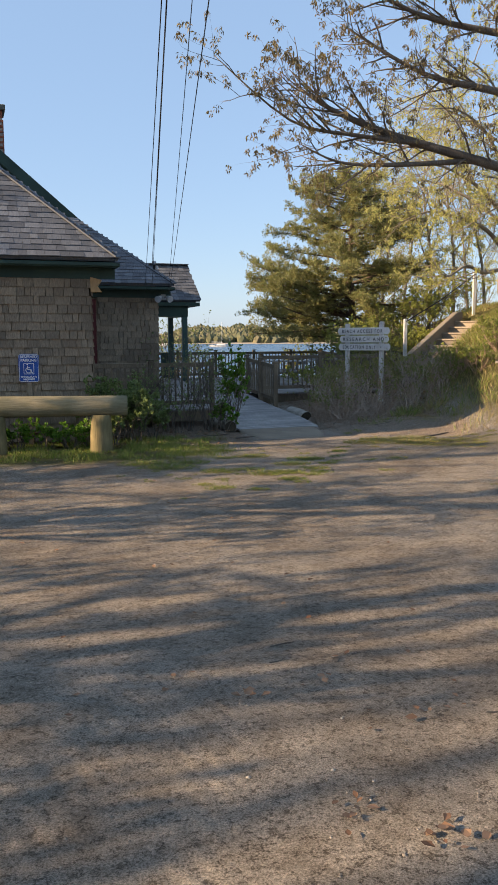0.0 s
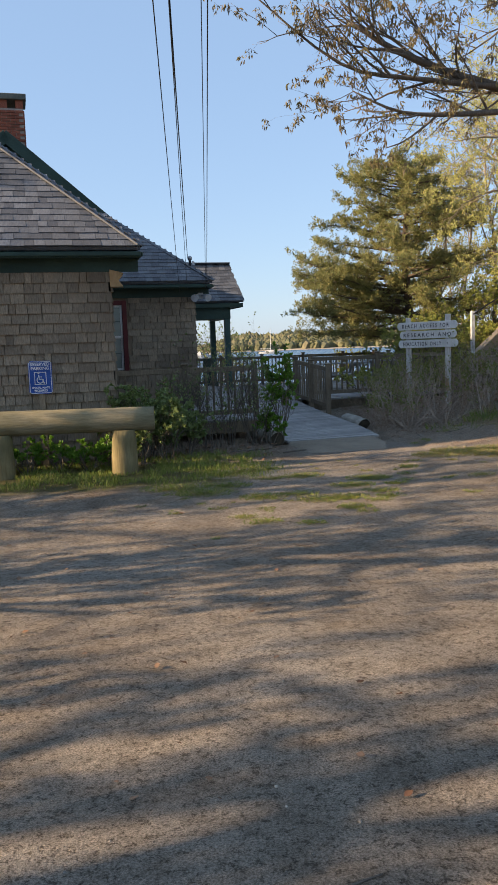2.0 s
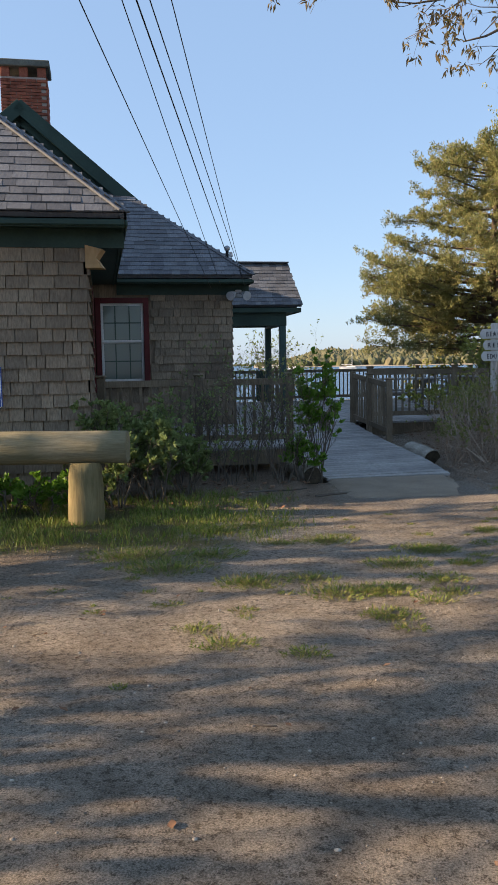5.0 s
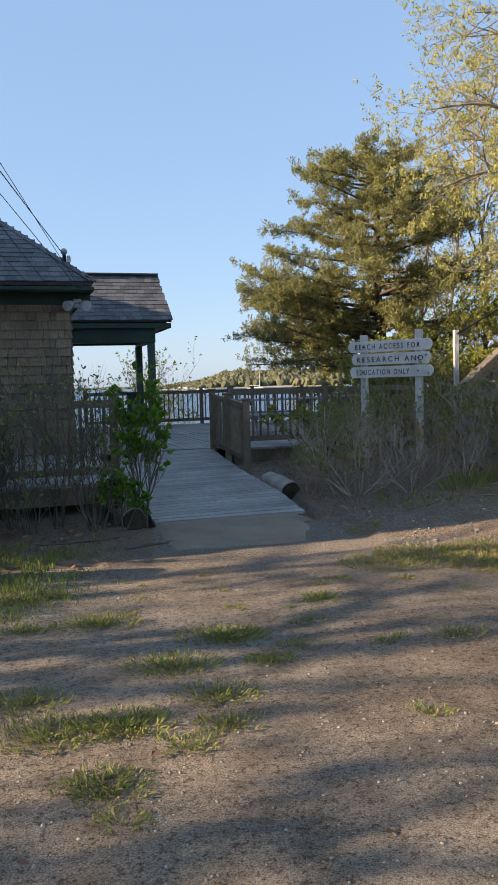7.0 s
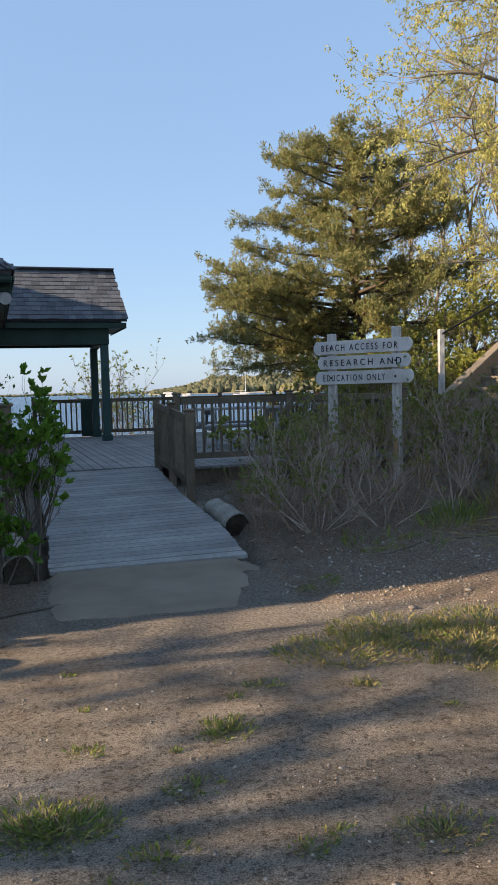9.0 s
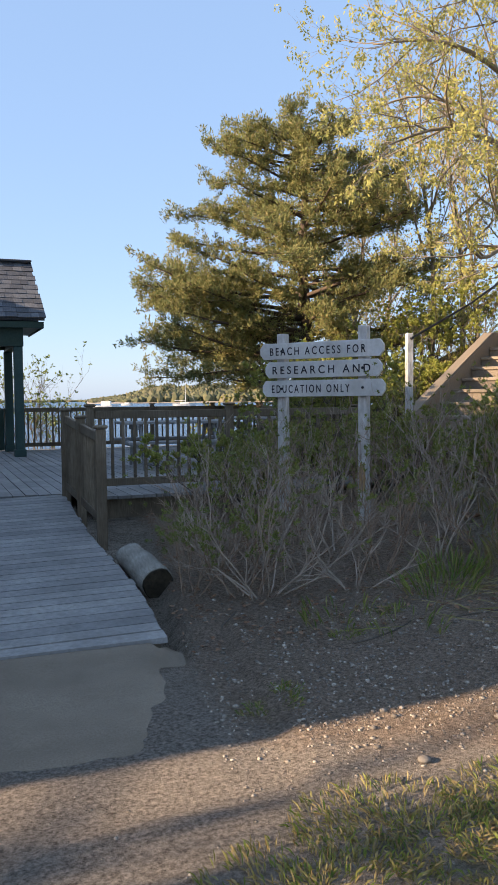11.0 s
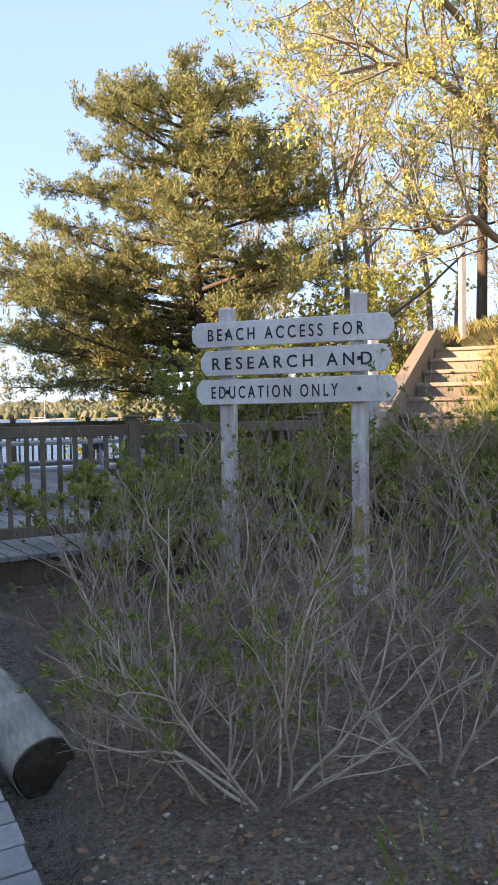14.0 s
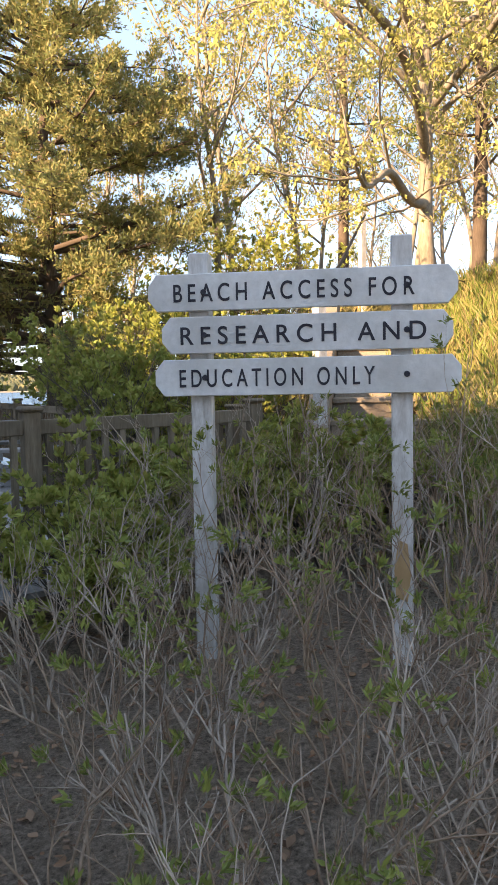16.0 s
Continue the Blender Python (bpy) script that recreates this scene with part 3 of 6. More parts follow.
roof_s = hpart("main_roof_side", prism([(ex1, ey0, EAVE), (ex1, 29.4, EAVE), (KX, 27.2, KZ), (RX, 27.2, PEAK_Z), (RX, GY - 0.25, PEAK_Z), (KX, GY - 0.25, KZ), (KX, GY, KZ)], 0.07), M_ROOF)
hpart("main_roof_side", prism([(ex0, ey0, EAVE), (ex0, 29.4, EAVE), (KXL, 27.2, KZ), (RX, 27.2, PEAK_Z), (RX, GY - 0.25, PEAK_Z), (KXL, GY - 0.25, KZ), (KXL, GY, KZ)], 0.07), M_ROOF)
hpart("main_roof_back", prism([(ex0, 29.4, EAVE), (ex1, 29.4, EAVE), (KX, 27.2, KZ), (KXL, 27.2, KZ)], 0.06), M_ROOF)
hpart("gablet_back", box(RX - 0.6, RX + 0.6, 27.0, 27.1, KZ - 0.2, PEAK_Z - 0.6), M_GREEN)
gb_ = bmesh.new()
tri_ = [(KX, KZ - 0.1), (KXL, KZ - 0.1), (RX, PEAK_Z - 0.08)]
fr_ = [gb_.verts.new((x, GY - 0.02, z)) for x, z in tri_]
bk_ = [gb_.verts.new((x, GY + 0.1, z)) for x, z in tri_]
gb_.faces.new(fr_), gb_.faces.new(bk_[::-1])
for i in range(3):
    gb_.faces.new((fr_[i], bk_[i], bk_[(i + 1) % 3], fr_[(i + 1) % 3]))
hpart("gablet_wall", gb_, M_GREEN)
for sx in (KX, KXL):
    sgn = 1 if sx > RX else -1
    hpart("rake_board", beam((RX - sgn * 0.05, GY - 0.30, PEAK_Z - 0.06), (sx + sgn * 0.35, GY - 0.30, KZ - 0.06 - 0.35 * RS), 0.05, 0.26, 0.006), M_GREEN, "dark green rake board")
    hpart("inner_rake", beam((RX - sgn * 0.02, GY - 0.12, PEAK_Z - 0.30), (sx - sgn * 0.25, GY - 0.12, KZ - 0.30 + 0.25 * RS), 0.04, 0.16, 0.006), M_GREEN)
for z in np.arange(KZ + 0.02, PEAK_Z - 0.35, 0.13):
    half = (PEAK_Z - 0.1 - z) / RS
    hpart("clapboard", box(RX - half, RX + half, GY - 0.055, GY - 0.02, z, z + 0.122), M_GREEN)

# chimney of single bricks ----
chimney = empty("chimney", (-1.85, 24.0, 4.5))
chim_inv = chimney.matrix_world.inverted()
chimney.matrix_world = HF @ chimney.matrix_world
CX0, CX1, CY0, CY1 = -2.33, -1.38, 23.6, 24.35
cb = box(CX0 + 0.012, CX1 - 0.012, CY0 + 0.012, CY1 - 0.012, 5.4, 7.36)
cb.transform(chim_inv)
part("mortar_core", cb, M_MORTAR, chimney)
brick_me = {}
for nm, sx, sy in (("front", 0.2, 0.03), ("side", 0.03, 0.2)):
    b0 = box(-sx / 2, sx / 2, -sy / 2, sy / 2, -0.028, 0.028, 0.003)
    me = bpy.data.meshes.new("brick")
    b0.to_mesh(me), b0.free()
    me.materials.append(M_BRICK)
    brick_me[nm] = me
for r in range(24):
    z = 5.72 + r * 0.068
    off = 0.105 * (r % 2)
    for face, a0, a1 in (("front", CX0, CX1), ("side", CY0, CY1)):
        a = a0 + 0.1 - off * 0.9
        while a < a1 - 0.03:
            c = min(max(a, a0 + 0.1), a1 - 0.1)
            ob = new("brick", brick_me[face])
            ob.parent = chimney
            p = (c, CY0, z) if face == "front" else (CX1, c, z)
            ob.location = chim_inv @ Vector(p)
            a += 0.211
for x in (CX0 + 0.1, CX1 - 0.1, (CX0 + CX1) / 2):
    for y in (CY0 + 0.1, CY1 - 0.1):
        bm = box(x - 0.09, x + 0.09, y - 0.09, y + 0.09, 7.36, 7.56, 0.006)
        bm.transform(chim_inv)
        part("cap_pier", bm, M_BRICK, chimney)
bm = box(CX0 - 0.07, CX1 + 0.07, CY0 - 0.07, CY1 + 0.07, 7.56, 7.70, 0.015)
bm.transform(chim_inv)
part("cap_slab", bm, M_CAP, chimney, "grey stone cap slab on short piers")
tagged(chimney, "red brick chimney with raised stone cap slab", "chimney")

# eaves: frieze, soffit, fascia, gutter ----


def eave_x(x0, x1, ywall, yeave, name="frieze"):
    hpart("frieze", box(x0, x1, ywall - 0.03, ywall + 0.02, WZ, WZ + 0.26), M_GREEN, "dark green frieze board")
    hpart("soffit", box(x0, x1, yeave + 0.03, ywall + 0.02, WZ + 0.20, WZ + 0.225), M_GREEN)
    hpart("fascia", box(x0, x1, yeave, yeave + 0.03, WZ + 0.17, EAVE - 0.065, 0.004), M_GREEN)
    hpart("crown_moulding", box(x0, x1, yeave - 0.035, yeave - 0.002, EAVE - 0.135, EAVE - 0.068, 0.012), M_GREEN)


eave_x(wx0, wx1, WING["y0"], wy0)
eave_x(wx1 + 0.04, ex1, MAIN_Y, ey0)
for x, xe, ya, yb in ((WING["x1"], wx1, wy0, MAIN_Y - 0.02), (MAIN_X1, ex1, ey0, 26.85)):
    hpart("frieze", box(x - 0.02, x + 0.03, ya + 0.4, yb, WZ, WZ + 0.26), M_GREEN)
    hpart("soffit", box(x - 0.02, xe - 0.032, ya + 0.034, yb, WZ + 0.19, WZ + 0.215), M_GREEN)
    hpart("fascia", box(xe - 0.03, xe, ya + 0.034, yb, WZ + 0.17, EAVE - 0.068, 0.004), M_GREEN)
    hpart("crown_moulding", box(xe + 0.002, xe + 0.035, ya, yb, EAVE - 0.135, EAVE - 0.07, 0.012), M_GREEN)


# shingle courses -------------------------------------------------
def shingle_mesh(w, h, thick, material):
    """One tapered shingle: thick at its lower edge, thin above."""
    bm = bmesh.new()
    c = [(-w / 2, 0, 0), (w / 2, 0, 0), (w / 2, -thick, 0), (-w / 2, -thick, 0), (-w / 2, 0, h), (w / 2, 0, h), (w / 2, -thick * 0.25, h), (-w / 2, -thick * 0.25, h)]
    vs = [bm.verts.new(p) for p in c]
    for q in ((0, 3, 2, 1), (4, 5, 6, 7), (3, 7, 6, 2), (0, 1, 5, 4), (0, 4, 7, 3), (1, 2, 6, 5)):
        bm.faces.new([vs[i] for i in q])
    me = bpy.data.meshes.new("shingle")
    bm.to_mesh(me), bm.free()
    me.materials.append(material)
    return me


SH_W = [0.1, 0.135, 0.165, 0.2, 0.24, 0.275]
EXPO = 0.145
wall_sh = [shingle_mesh(w - 0.009, EXPO + 0.012, 0.040, M_SHINGLE) for w in SH_W]


def shingle_wall(parent, frame_m, length, z0, z1, skip=None, joined=None, rnd=R):
    """Courses along local x of frame_m, facing local -y."""
    rows = int(round((z1 - z0) / EXPO))
    for r in range(rows):
        z = z0 + r * EXPO
        x = -rnd.uniform(0, 0.1)
        while x < length - 0.02:
            k = rnd.randrange(len(SH_W))
            w = SH_W[k]
            if x < 0:
                w = w + x
            w = min(w, length - x)
            cx = max(x, 0) + w / 2
            lift = rnd.uniform(-0.004, 0.002)
            if w > 0.03 and not (skip and skip(cx, z + EXPO / 2)):
                m = frame_m @ Matrix.Translation((cx, rnd.uniform(-0.004, 0.003), z + lift)) @ Matrix.Diagonal((w / SH_W[k], 1, 1, 1))
                if joined is not None:
                    b = len(joined[0])
                    me = wall_sh[k]
                    joined[0].extend([m @ v.co for v in me.vertices])
                    joined[1].extend([[i + b for i in p.vertices] for p in me.polygons])
                else:
                    ob = new("shingle", wall_sh[k])
                    ob.parent = parent
                    ob.matrix_local = house_inv @ m
            x = max(x, 0) + w


def flush_joined(j, name, material):
    o = raw(name, [house_inv @ v for v in j[0]], j[1], material, house)
    o["kind"] = "stuff"
    return o


# ---- roof shingles: courses of thin slabs, joined per slope ----
def roof_courses(parent, p00, p10, p11, p01, expo, name, wmin=0.12, wmax=0.26, rnd=R):
    """Courses between the eave edge p00-p10 and the upper edge p01-p11."""
    p00, p10, p11, p01 = (Vector(p) for p in (p00, p10, p11, p01))
    n = (p10 - p00).cross(p01 - p00).normalized()
    if n.z < 0:
        n = -n
    slope = ((p01 + p11) / 2 - (p00 + p10) / 2)
    dirs = (p10 - p00).normalized()
    up = (slope - dirs * slope.dot(dirs))
    total = up.length
    up.normalize()
    rows = max(1, int(total / expo))
    v, f = [], []
    for r in range(rows + 1):
        a = min(1.0, r * expo / total)
        b2 = min(1.0, (r + 1.15) * expo / total)
        l0, r0 = p00.lerp(p01, a), p10.lerp(p11, a)
        length = (r0 - l0).length
        s = -rnd.uniform(0, 0.15)
        while s < length - 0.01:
            w = rnd.uniform(wmin, wmax)
            s0, s1 = max(0, s), min(length, s + w - 0.005)
            s += w
            if s1 - s0 < 0.03:
                continue
            q0, q1 = l0 + dirs * s0, l0 + dirs * s1
            h = up * (b2 - a) * total
            t = 0.016 + rnd.uniform(-0.003, 0.006)
            dr = up * rnd.uniform(-0.008, 0.006)
            b = len(v)
            v += [q0 + dr + n * 0.002, q1 + dr + n * 0.002, q0 + dr + n * t, q1 + dr + n * t, q0 + h + n * 0.004, q1 + h + n * 0.004]
            f += [(b, b + 1, b + 3, b + 2), (b + 2, b + 3, b + 5, b + 4), (b, b + 2, b + 4), (b + 1, b + 5, b + 3)]
    o = raw(name, [house_inv @ p for p in v], f, M_ROOF, parent)
    o.matrix_parent_inverse = Matrix()
    o["kind"] = "stuff"
    return o


roof_courses(house, (wx0, wy0 - 0.03, EAVE + 0.005), (wx1, wy0 - 0.03, EAVE + 0.005), (wcx + 0.02, wy0 + wrun, wtop), (wcx - 0.02, wy0 + wrun, wtop), 0.15, "wing_roof_shingles")
roof_courses(house, (wx1 + 0.03, wy0, EAVE + 0.005), (wx1 + 0.03, 21.6, EAVE + 0.005), (wcx, 23.0, wtop), (wcx, wy0 + wrun, wtop), 0.15, "wing_side_shingles")
roof_courses(house, (wx1 - 1.6, ey0 - 0.03, EAVE + 0.005), (ex1 + 0.03, ey0 - 0.03, EAVE + 0.005), (KX, GY - 0.2, KZ), (KXL + 1.0, GY - 0.2, KZ), 0.145, "main_roof_shingles")
roof_courses(house, (ex1 + 0.03, ey0, EAVE + 0.005), (ex1 + 0.03, 29.4, EAVE + 0.005), (KX, 27.2, KZ), (KX, GY, KZ), 0.145, "main_side_shingles")
for a, b in (((wx1 + 0.01, wy0 - 0.01, EAVE + 0.018), (wcx, wy0 + wrun, wtop + 0.018)), ((ex1 + 0.01, ey0 - 0.01, EAVE + 0.022), (KX, GY - 0.1, KZ + 0.022))):
    hpart("hip_cap", beam(a, b, 0.17, 0.03, 0.008), M_ROOF)

# ---- porch ----
PY0, PY1, PRY, PRZ, PEZ, PXE = 26.9, 29.3, 28.1, 4.05, 2.80, 4.98
porch_a = (-0.4, PRY, PRZ)
PR = PXE - 0.12
hpart("porch_roof", prism([(1.6, PY0, PEZ), (PXE, PY0, PEZ), (PR, PRY, PRZ), (0.4, PRY, PRZ)], 0.06), M_ROOF)
hpart("porch_roof_back", prism([(1.6, PY1, PEZ), (PXE, PY1, PEZ), (PR, PRY, PRZ), (0.4, PRY, PRZ)], 0.06), M_ROOF)
pg = bmesh.new()
tri_ = [(PXE - 0.10, PY0 + 0.15, PEZ - 0.05), (PXE - 0.10, PY1 - 0.15, PEZ - 0.05), (PXE - 0.2, PRY, PRZ - 0.1)]
fr_ = [pg.verts.new(p) for p in tri_]
bk_ = [pg.verts.new((p[0] - 0.08, p[1], p[2])) for p in tri_]
pg.faces.new(fr_), pg.faces.new(bk_[::-1])
for i in range(3):
    pg.faces.new((fr_[i], bk_[i], bk_[(i + 1) % 3], fr_[(i + 1) % 3]))
hpart("porch_gable", pg, M_GREEN)
roof_courses(house, (2.0, PY0 - 0.03, PEZ + 0.005), (PXE + 0.02, PY0 - 0.03, PEZ + 0.005), (PR + 0.02, PRY, PRZ), (0.9, PRY, PRZ), 0.145, "porch_roof_shingles")
hpart("ridge_cap", beam((0.9, PRY, PRZ + 0.03), (PR + 0.03, PRY, PRZ + 0.03), 0.2, 0.04, 0.01), M_ROOF)
hpart("porch_fascia", box(2.36, PXE - 0.02, PY0, PY0 + 0.03, PEZ - 0.19, PEZ - 0.065, 0.004), M_GREEN)
hpart("porch_fascia", box(PXE - 0.05, PXE - 0.02, PY0 + 0.032, PY1, PEZ - 0.19, PEZ - 0.065, 0.004), M_GREEN)
hpart("porch_soffit", box(2.36, PXE - 0.052, PY0 + 0.032, PY1 - 0.03, PEZ - 0.16, PEZ - 0.135), M_TEAL)
hpart("porch_beam", box(2.03, 4.58, 27.04, 27.24, 2.26, PEZ - 0.162, 0.006), M_GREEN)
hpart("porch_beam", box(4.39, 4.57, 27.242, 29.1, 2.26, PEZ - 0.162, 0.006), M_GREEN)
hpart("porch_beam", box(2.03, 4.388, 28.93, 29.1, 2.30, PEZ - 0.162, 0.006), M_GREEN)
for x, y in ((4.48, 27.14), (4.46, 29.0)):
    hpart("porch_post", box(x - 0.085, x + 0.085, y - 0.085, y + 0.085, 0.10, 2.26, 0.008), M_TEAL, "tall square faded green porch post")
    hpart("post_base", box(x - 0.11, x + 0.11, y - 0.11, y + 0.11, 0.10, 0.24, 0.008), M_TEAL)
hpart("porch_panel", box(4.10, 4.34, 28.95, 29.05, 0.12, 1.02, 0.01), M_GREEN, "solid dark panel beside the porch post")


# ---- windows in the main wall and the wing's side ----
def sash_window(name, m, w, h, label):
    e = empty(name)
    e.matrix_world = HF @ m
    t = 0.10
    for nm, b in (("casing", (-w / 2 - t, -w / 2, -0.045, 0.03, -0.06, h + t)), ("casing", (w / 2, w / 2 + t, -0.045, 0.03, -0.06, h + t)), ("casing", (-w / 2, w / 2, -0.045, 0.03, h, h + t)), ("sill", (-w / 2 - t - 0.03, w / 2 + t + 0.03, -0.09, 0.03, -0.12, -0.062))):
        part(nm, box(*b, 0.005), M_RED, e, "dark red painted casing")
    for k, (z0, z1, y) in enumerate(((h * 0.5, h, 0.0), (0, h * 0.5 + 0.03, 0.045))):
        fr = part("sash", box(-w / 2, -w / 2 + 0.045, y, y + 0.04, z0, z1, 0.003), M_WHITE, e)
        for b in ((w / 2 - 0.045, w / 2, y, y + 0.04, z0, z1), (-w / 2 + 0.046, w / 2 - 0.046, y, y + 0.04, z0, z0 + 0.045), (-w / 2 + 0.046, w / 2 - 0.046, y, y + 0.04, z1 - 0.045, z1)):
            part("sash_bar", box(*b, 0.003), M_WHITE, e)
        for i in (1, 2):
            x = -w / 2 + w * i / 3
            part("muntin", box(x - 0.010, x + 0.010, y + 0.004, y + 0.034, z0 + 0.046, z1 - 0.046), M_GREEN, e)
        zc = (z0 + z1) / 2
        part("muntin", box(-w / 2 + 0.046, w / 2 - 0.046, y + 0.006, y + 0.032, zc - 0.010, zc + 0.010), M_GREEN, e)
        pane = part("pane", box(-w / 2 + 0.04, w / 2 - 0.04, y + 0.016, y + 0.021, z0 + 0.03, z1 - 0.03), M_GLASS, e, "dim reflecting window glass")
        pane.visible_shadow = False
    # an added sheet closes the opening and gives the panes their dark look
    part("backing", box(-w / 2 + 0.02, w / 2 - 0.02, 0.14, 0.15, 0.02, h), M_BACKING, e, "dim greenish sheet behind the glass")
    tagged(e, label, "window", kind="structure")
    return e


sash_window("window_1", pose((WX0 + WX1) / 2, MAIN_Y + 0.0, WZ0), WX1 - WX0 - 0.01, WZ1 - WZ0 - 0.01, "white sash window with dark red casing in shingled wall")
sash_window("window_2", pose(WING["x1"] + 0.0, 18.6, 0.95, 0, 0, 90), 0.85, 1.42, "white sash window with dark red casing in shaded side wall")

# ---- bits fixed to the house ----
bx = empty("bird_box", (-0.44, 14.75, 2.4))
b = bmesh.new()
pts = [(0, 0.0), (0.19, 0.0), (0.12, 0.10), (0.19, 0.20), (0.0, 0.25)]
fr_ = [b.verts.new((x - 0.12, -0.1, z - 0.08)) for x, z in pts]
bk_ = [b.verts.new((x - 0.12, 0.1, z - 0.08)) for x, z in pts]
b.faces.new(fr_), b.faces.new(bk_[::-1])
for i in range(5):
    b.faces.new((fr_[i], bk_[i], bk_[(i + 1) % 5], fr_[(i + 1) % 5]))
bmesh.ops.recalc_face_normals(b, faces=b.faces)
bx.location = (-0.46, 14.55, 2.40)
part("bracket", b, M_BARE, bx)
tagged(bx, "unpainted notched wooden bracket under the eave corner", "bracket")


def gong(x, z, r):
    e = empty("alarm_bell", hw(x, GY - 0.07, z))
    e.rotation_euler = (0, 0, radians(11))
    bm = bmesh.new()
    bmesh.ops.create_cone(bm, cap_ends=True, segments=28, radius1=r, radius2=r * 0.86, depth=0.07, matrix=pose(0, -0.035, 0, 90, 0, 0))
    bmesh.ops.bevel(bm, geom=[e2 for e2 in bm.edges if len(e2.link_faces) == 2 and e2.calc_face_angle() > 0.6], offset=0.012, segments=2, affect="EDGES")
    part("dish", bm, M_LAMP, e)
    bm = bmesh.new()
    bmesh.ops.create_uvsphere(bm, u_segments=10, v_segments=6, radius=0.02, matrix=Matrix.Translation((0, -0.078, 0)))
    part("boss", bm, M_METAL, e)
    tagged(e, "round grey alarm bell on the green gable", "alarm bell")


gong(RX + 0.08, 5.72, 0.16)
e = empty("beacon_lamp", hw(RX - 0.2, GY - 0.07, 5.70))
bm = bmesh.new()
bmesh.ops.create_uvsphere(bm, u_segments=16, v_segments=10, radius=0.075, matrix=Matrix.Translation((0, -0.05, 0)))
part("lens", bm, M_AMBER, e)
part("base", box(-0.05, 0.05, -0.01, 0.02, -0.05, 0.05, 0.005), M_METAL, e)
tagged(e, "small amber warning lamp on the gable", "lamp")

fl = empty("flood_light", hw(2.12, MAIN_Y - 0.18, 2.46))
part("junction_box", box(-0.06, 0.06, 0.0, 0.10, 0.02, 0.16, 0.01), M_LAMP, fl)
for sx, rz in ((-0.11, -25), (0.13, 30)):
    bm = bmesh.new()
    bmesh.ops.create_cone(bm, cap_ends=True, segments=18, radius1=0.085, radius2=0.045, depth=0.17, matrix=pose(sx, -0.09, 0.06, -70, 0, rz))
    head = part("lamp_head", bm, M_LAMP, fl, "grey flood lamp head")
    tb = Tubes()
    tb.tube([Vector((0, 0.02, 0.1)), Vector((sx * 0.6, -0.02, 0.09)), Vector((sx, -0.05, 0.07))], [0.016, 0.016, 0.016], 6)
    raw("arm", tb.v, tb.f, M_METAL, fl)
tagged(fl, "twin grey flood light under the eave corner", "flood light")

mast = empty("service_mast", (0.75, 21.0, 2.75))
tb = Tubes()
tb.tube([Vector((0, 0, 0)), Vector((0, 0, 0.62))], [0.03, 0.03], 8)
raw("pipe", tb.v, tb.f, M_WIRE, mast)
for k, (dx, dz) in enumerate(((-0.07, 0.5), (0.07, 0.55), (0.05, 0.42))):
    bm = bmesh.new()
    bmesh.ops.create_cone(bm, cap_ends=True, segments=10, radius1=0.04, radius2=0.028, depth=0.09, matrix=Matrix.Translation((dx, 0, dz)))
    part("insulator", bm, M_LAMP, mast)
bm = bmesh.new()
bmesh.ops.create_uvsphere(bm, u_segments=12, v_segments=8, radius=0.055, matrix=Matrix.Translation((0, -0.02, 0.66)))
part("weatherhead", bm, M_METAL, mast)
tagged(mast, "dark service mast with insulators at the roof corner", "service mast")
# each wire: where it meets the house, where it leaves the pole, its radius
WIRES = [((0.48, 20.2, 2.60), (-0.06, -17.9, 5.35), 0.004), ((0.65, 20.2, 2.66), (-0.14, -17.9, 6.72), 0.004), ((0.70, 20.98, 3.42), (-0.20, -17.9, 5.28), 0.0065), ((1.06, 20.4, 2.72), (-0.26, -17.9, 7.24), 0.004), ((1.08, 20.4, 2.66), (-0.24, -17.9, 5.20), 0.004)]
pole = empty("utility_pole", (-0.15, -18.1, 0.3))
tb = Tubes()
tb.tube([Vector((0, 0, -0.3)), Vector((0, 0, 8.2))], [0.15, 0.11], 12)
raw("shaft", tb.v, tb.f, M_BARK, pole)
part("crossarm", box(-0.9, 0.9, 0.12, 0.24, 6.4, 6.52, 0.01), M_BARK, pole)
tagged(pole, "weathered wooden utility pole carrying overhead wires", "utility pole")
for a, b2, r in WIRES:
    a, b2 = Vector(a), Vector(b2)
    pts = []
    for i in range(29):
        k = i / 28
        p = a.lerp(b2, k)
        p.z -= 0.06 * 4 * k * (1 - k)
        pts.append(p)
    tb = Tubes()
    tb.tube(pts, [r] * 29, 6)
    o = raw("overhead_wire", tb.v, tb.f, M_WIRE)
    tagged(o, "thin black overhead service wire running to the house", "wire", "overhead wires")

# ---- decks, ramp, rails ----
DZ = 0.10
deck = empty("deck", (3, 25, 0))
deck_inv = deck.matrix_world.inverted()
deck.matrix_world = HF @ deck.matrix_world
tagged(deck, "weathered grey plank deck behind the cottage", "deck", kind="structure")


def dpart(name, bm, material, label=""):
    bm.transform(deck_inv)
    return part(name, bm, material, deck, label)


def clip(bm, x0, x1, y0, y1):
    for co, no in (((x0, 0, 0), (-1, 0, 0)), ((x1, 0, 0), (1, 0, 0)), ((0, y0, 0), (0, -1, 0)), ((0, y1, 0), (0, 1, 0))):
        g = bmesh.ops.bisect_plane(bm, geom=bm.verts[:] + bm.edges[:] + bm.faces[:], plane_co=co, plane_no=no, clear_outer=True)
        bmesh.ops.holes_fill(bm, edges=[e3 for e3 in g["geom_cut"] if isinstance(e3, bmesh.types.BMEdge)])


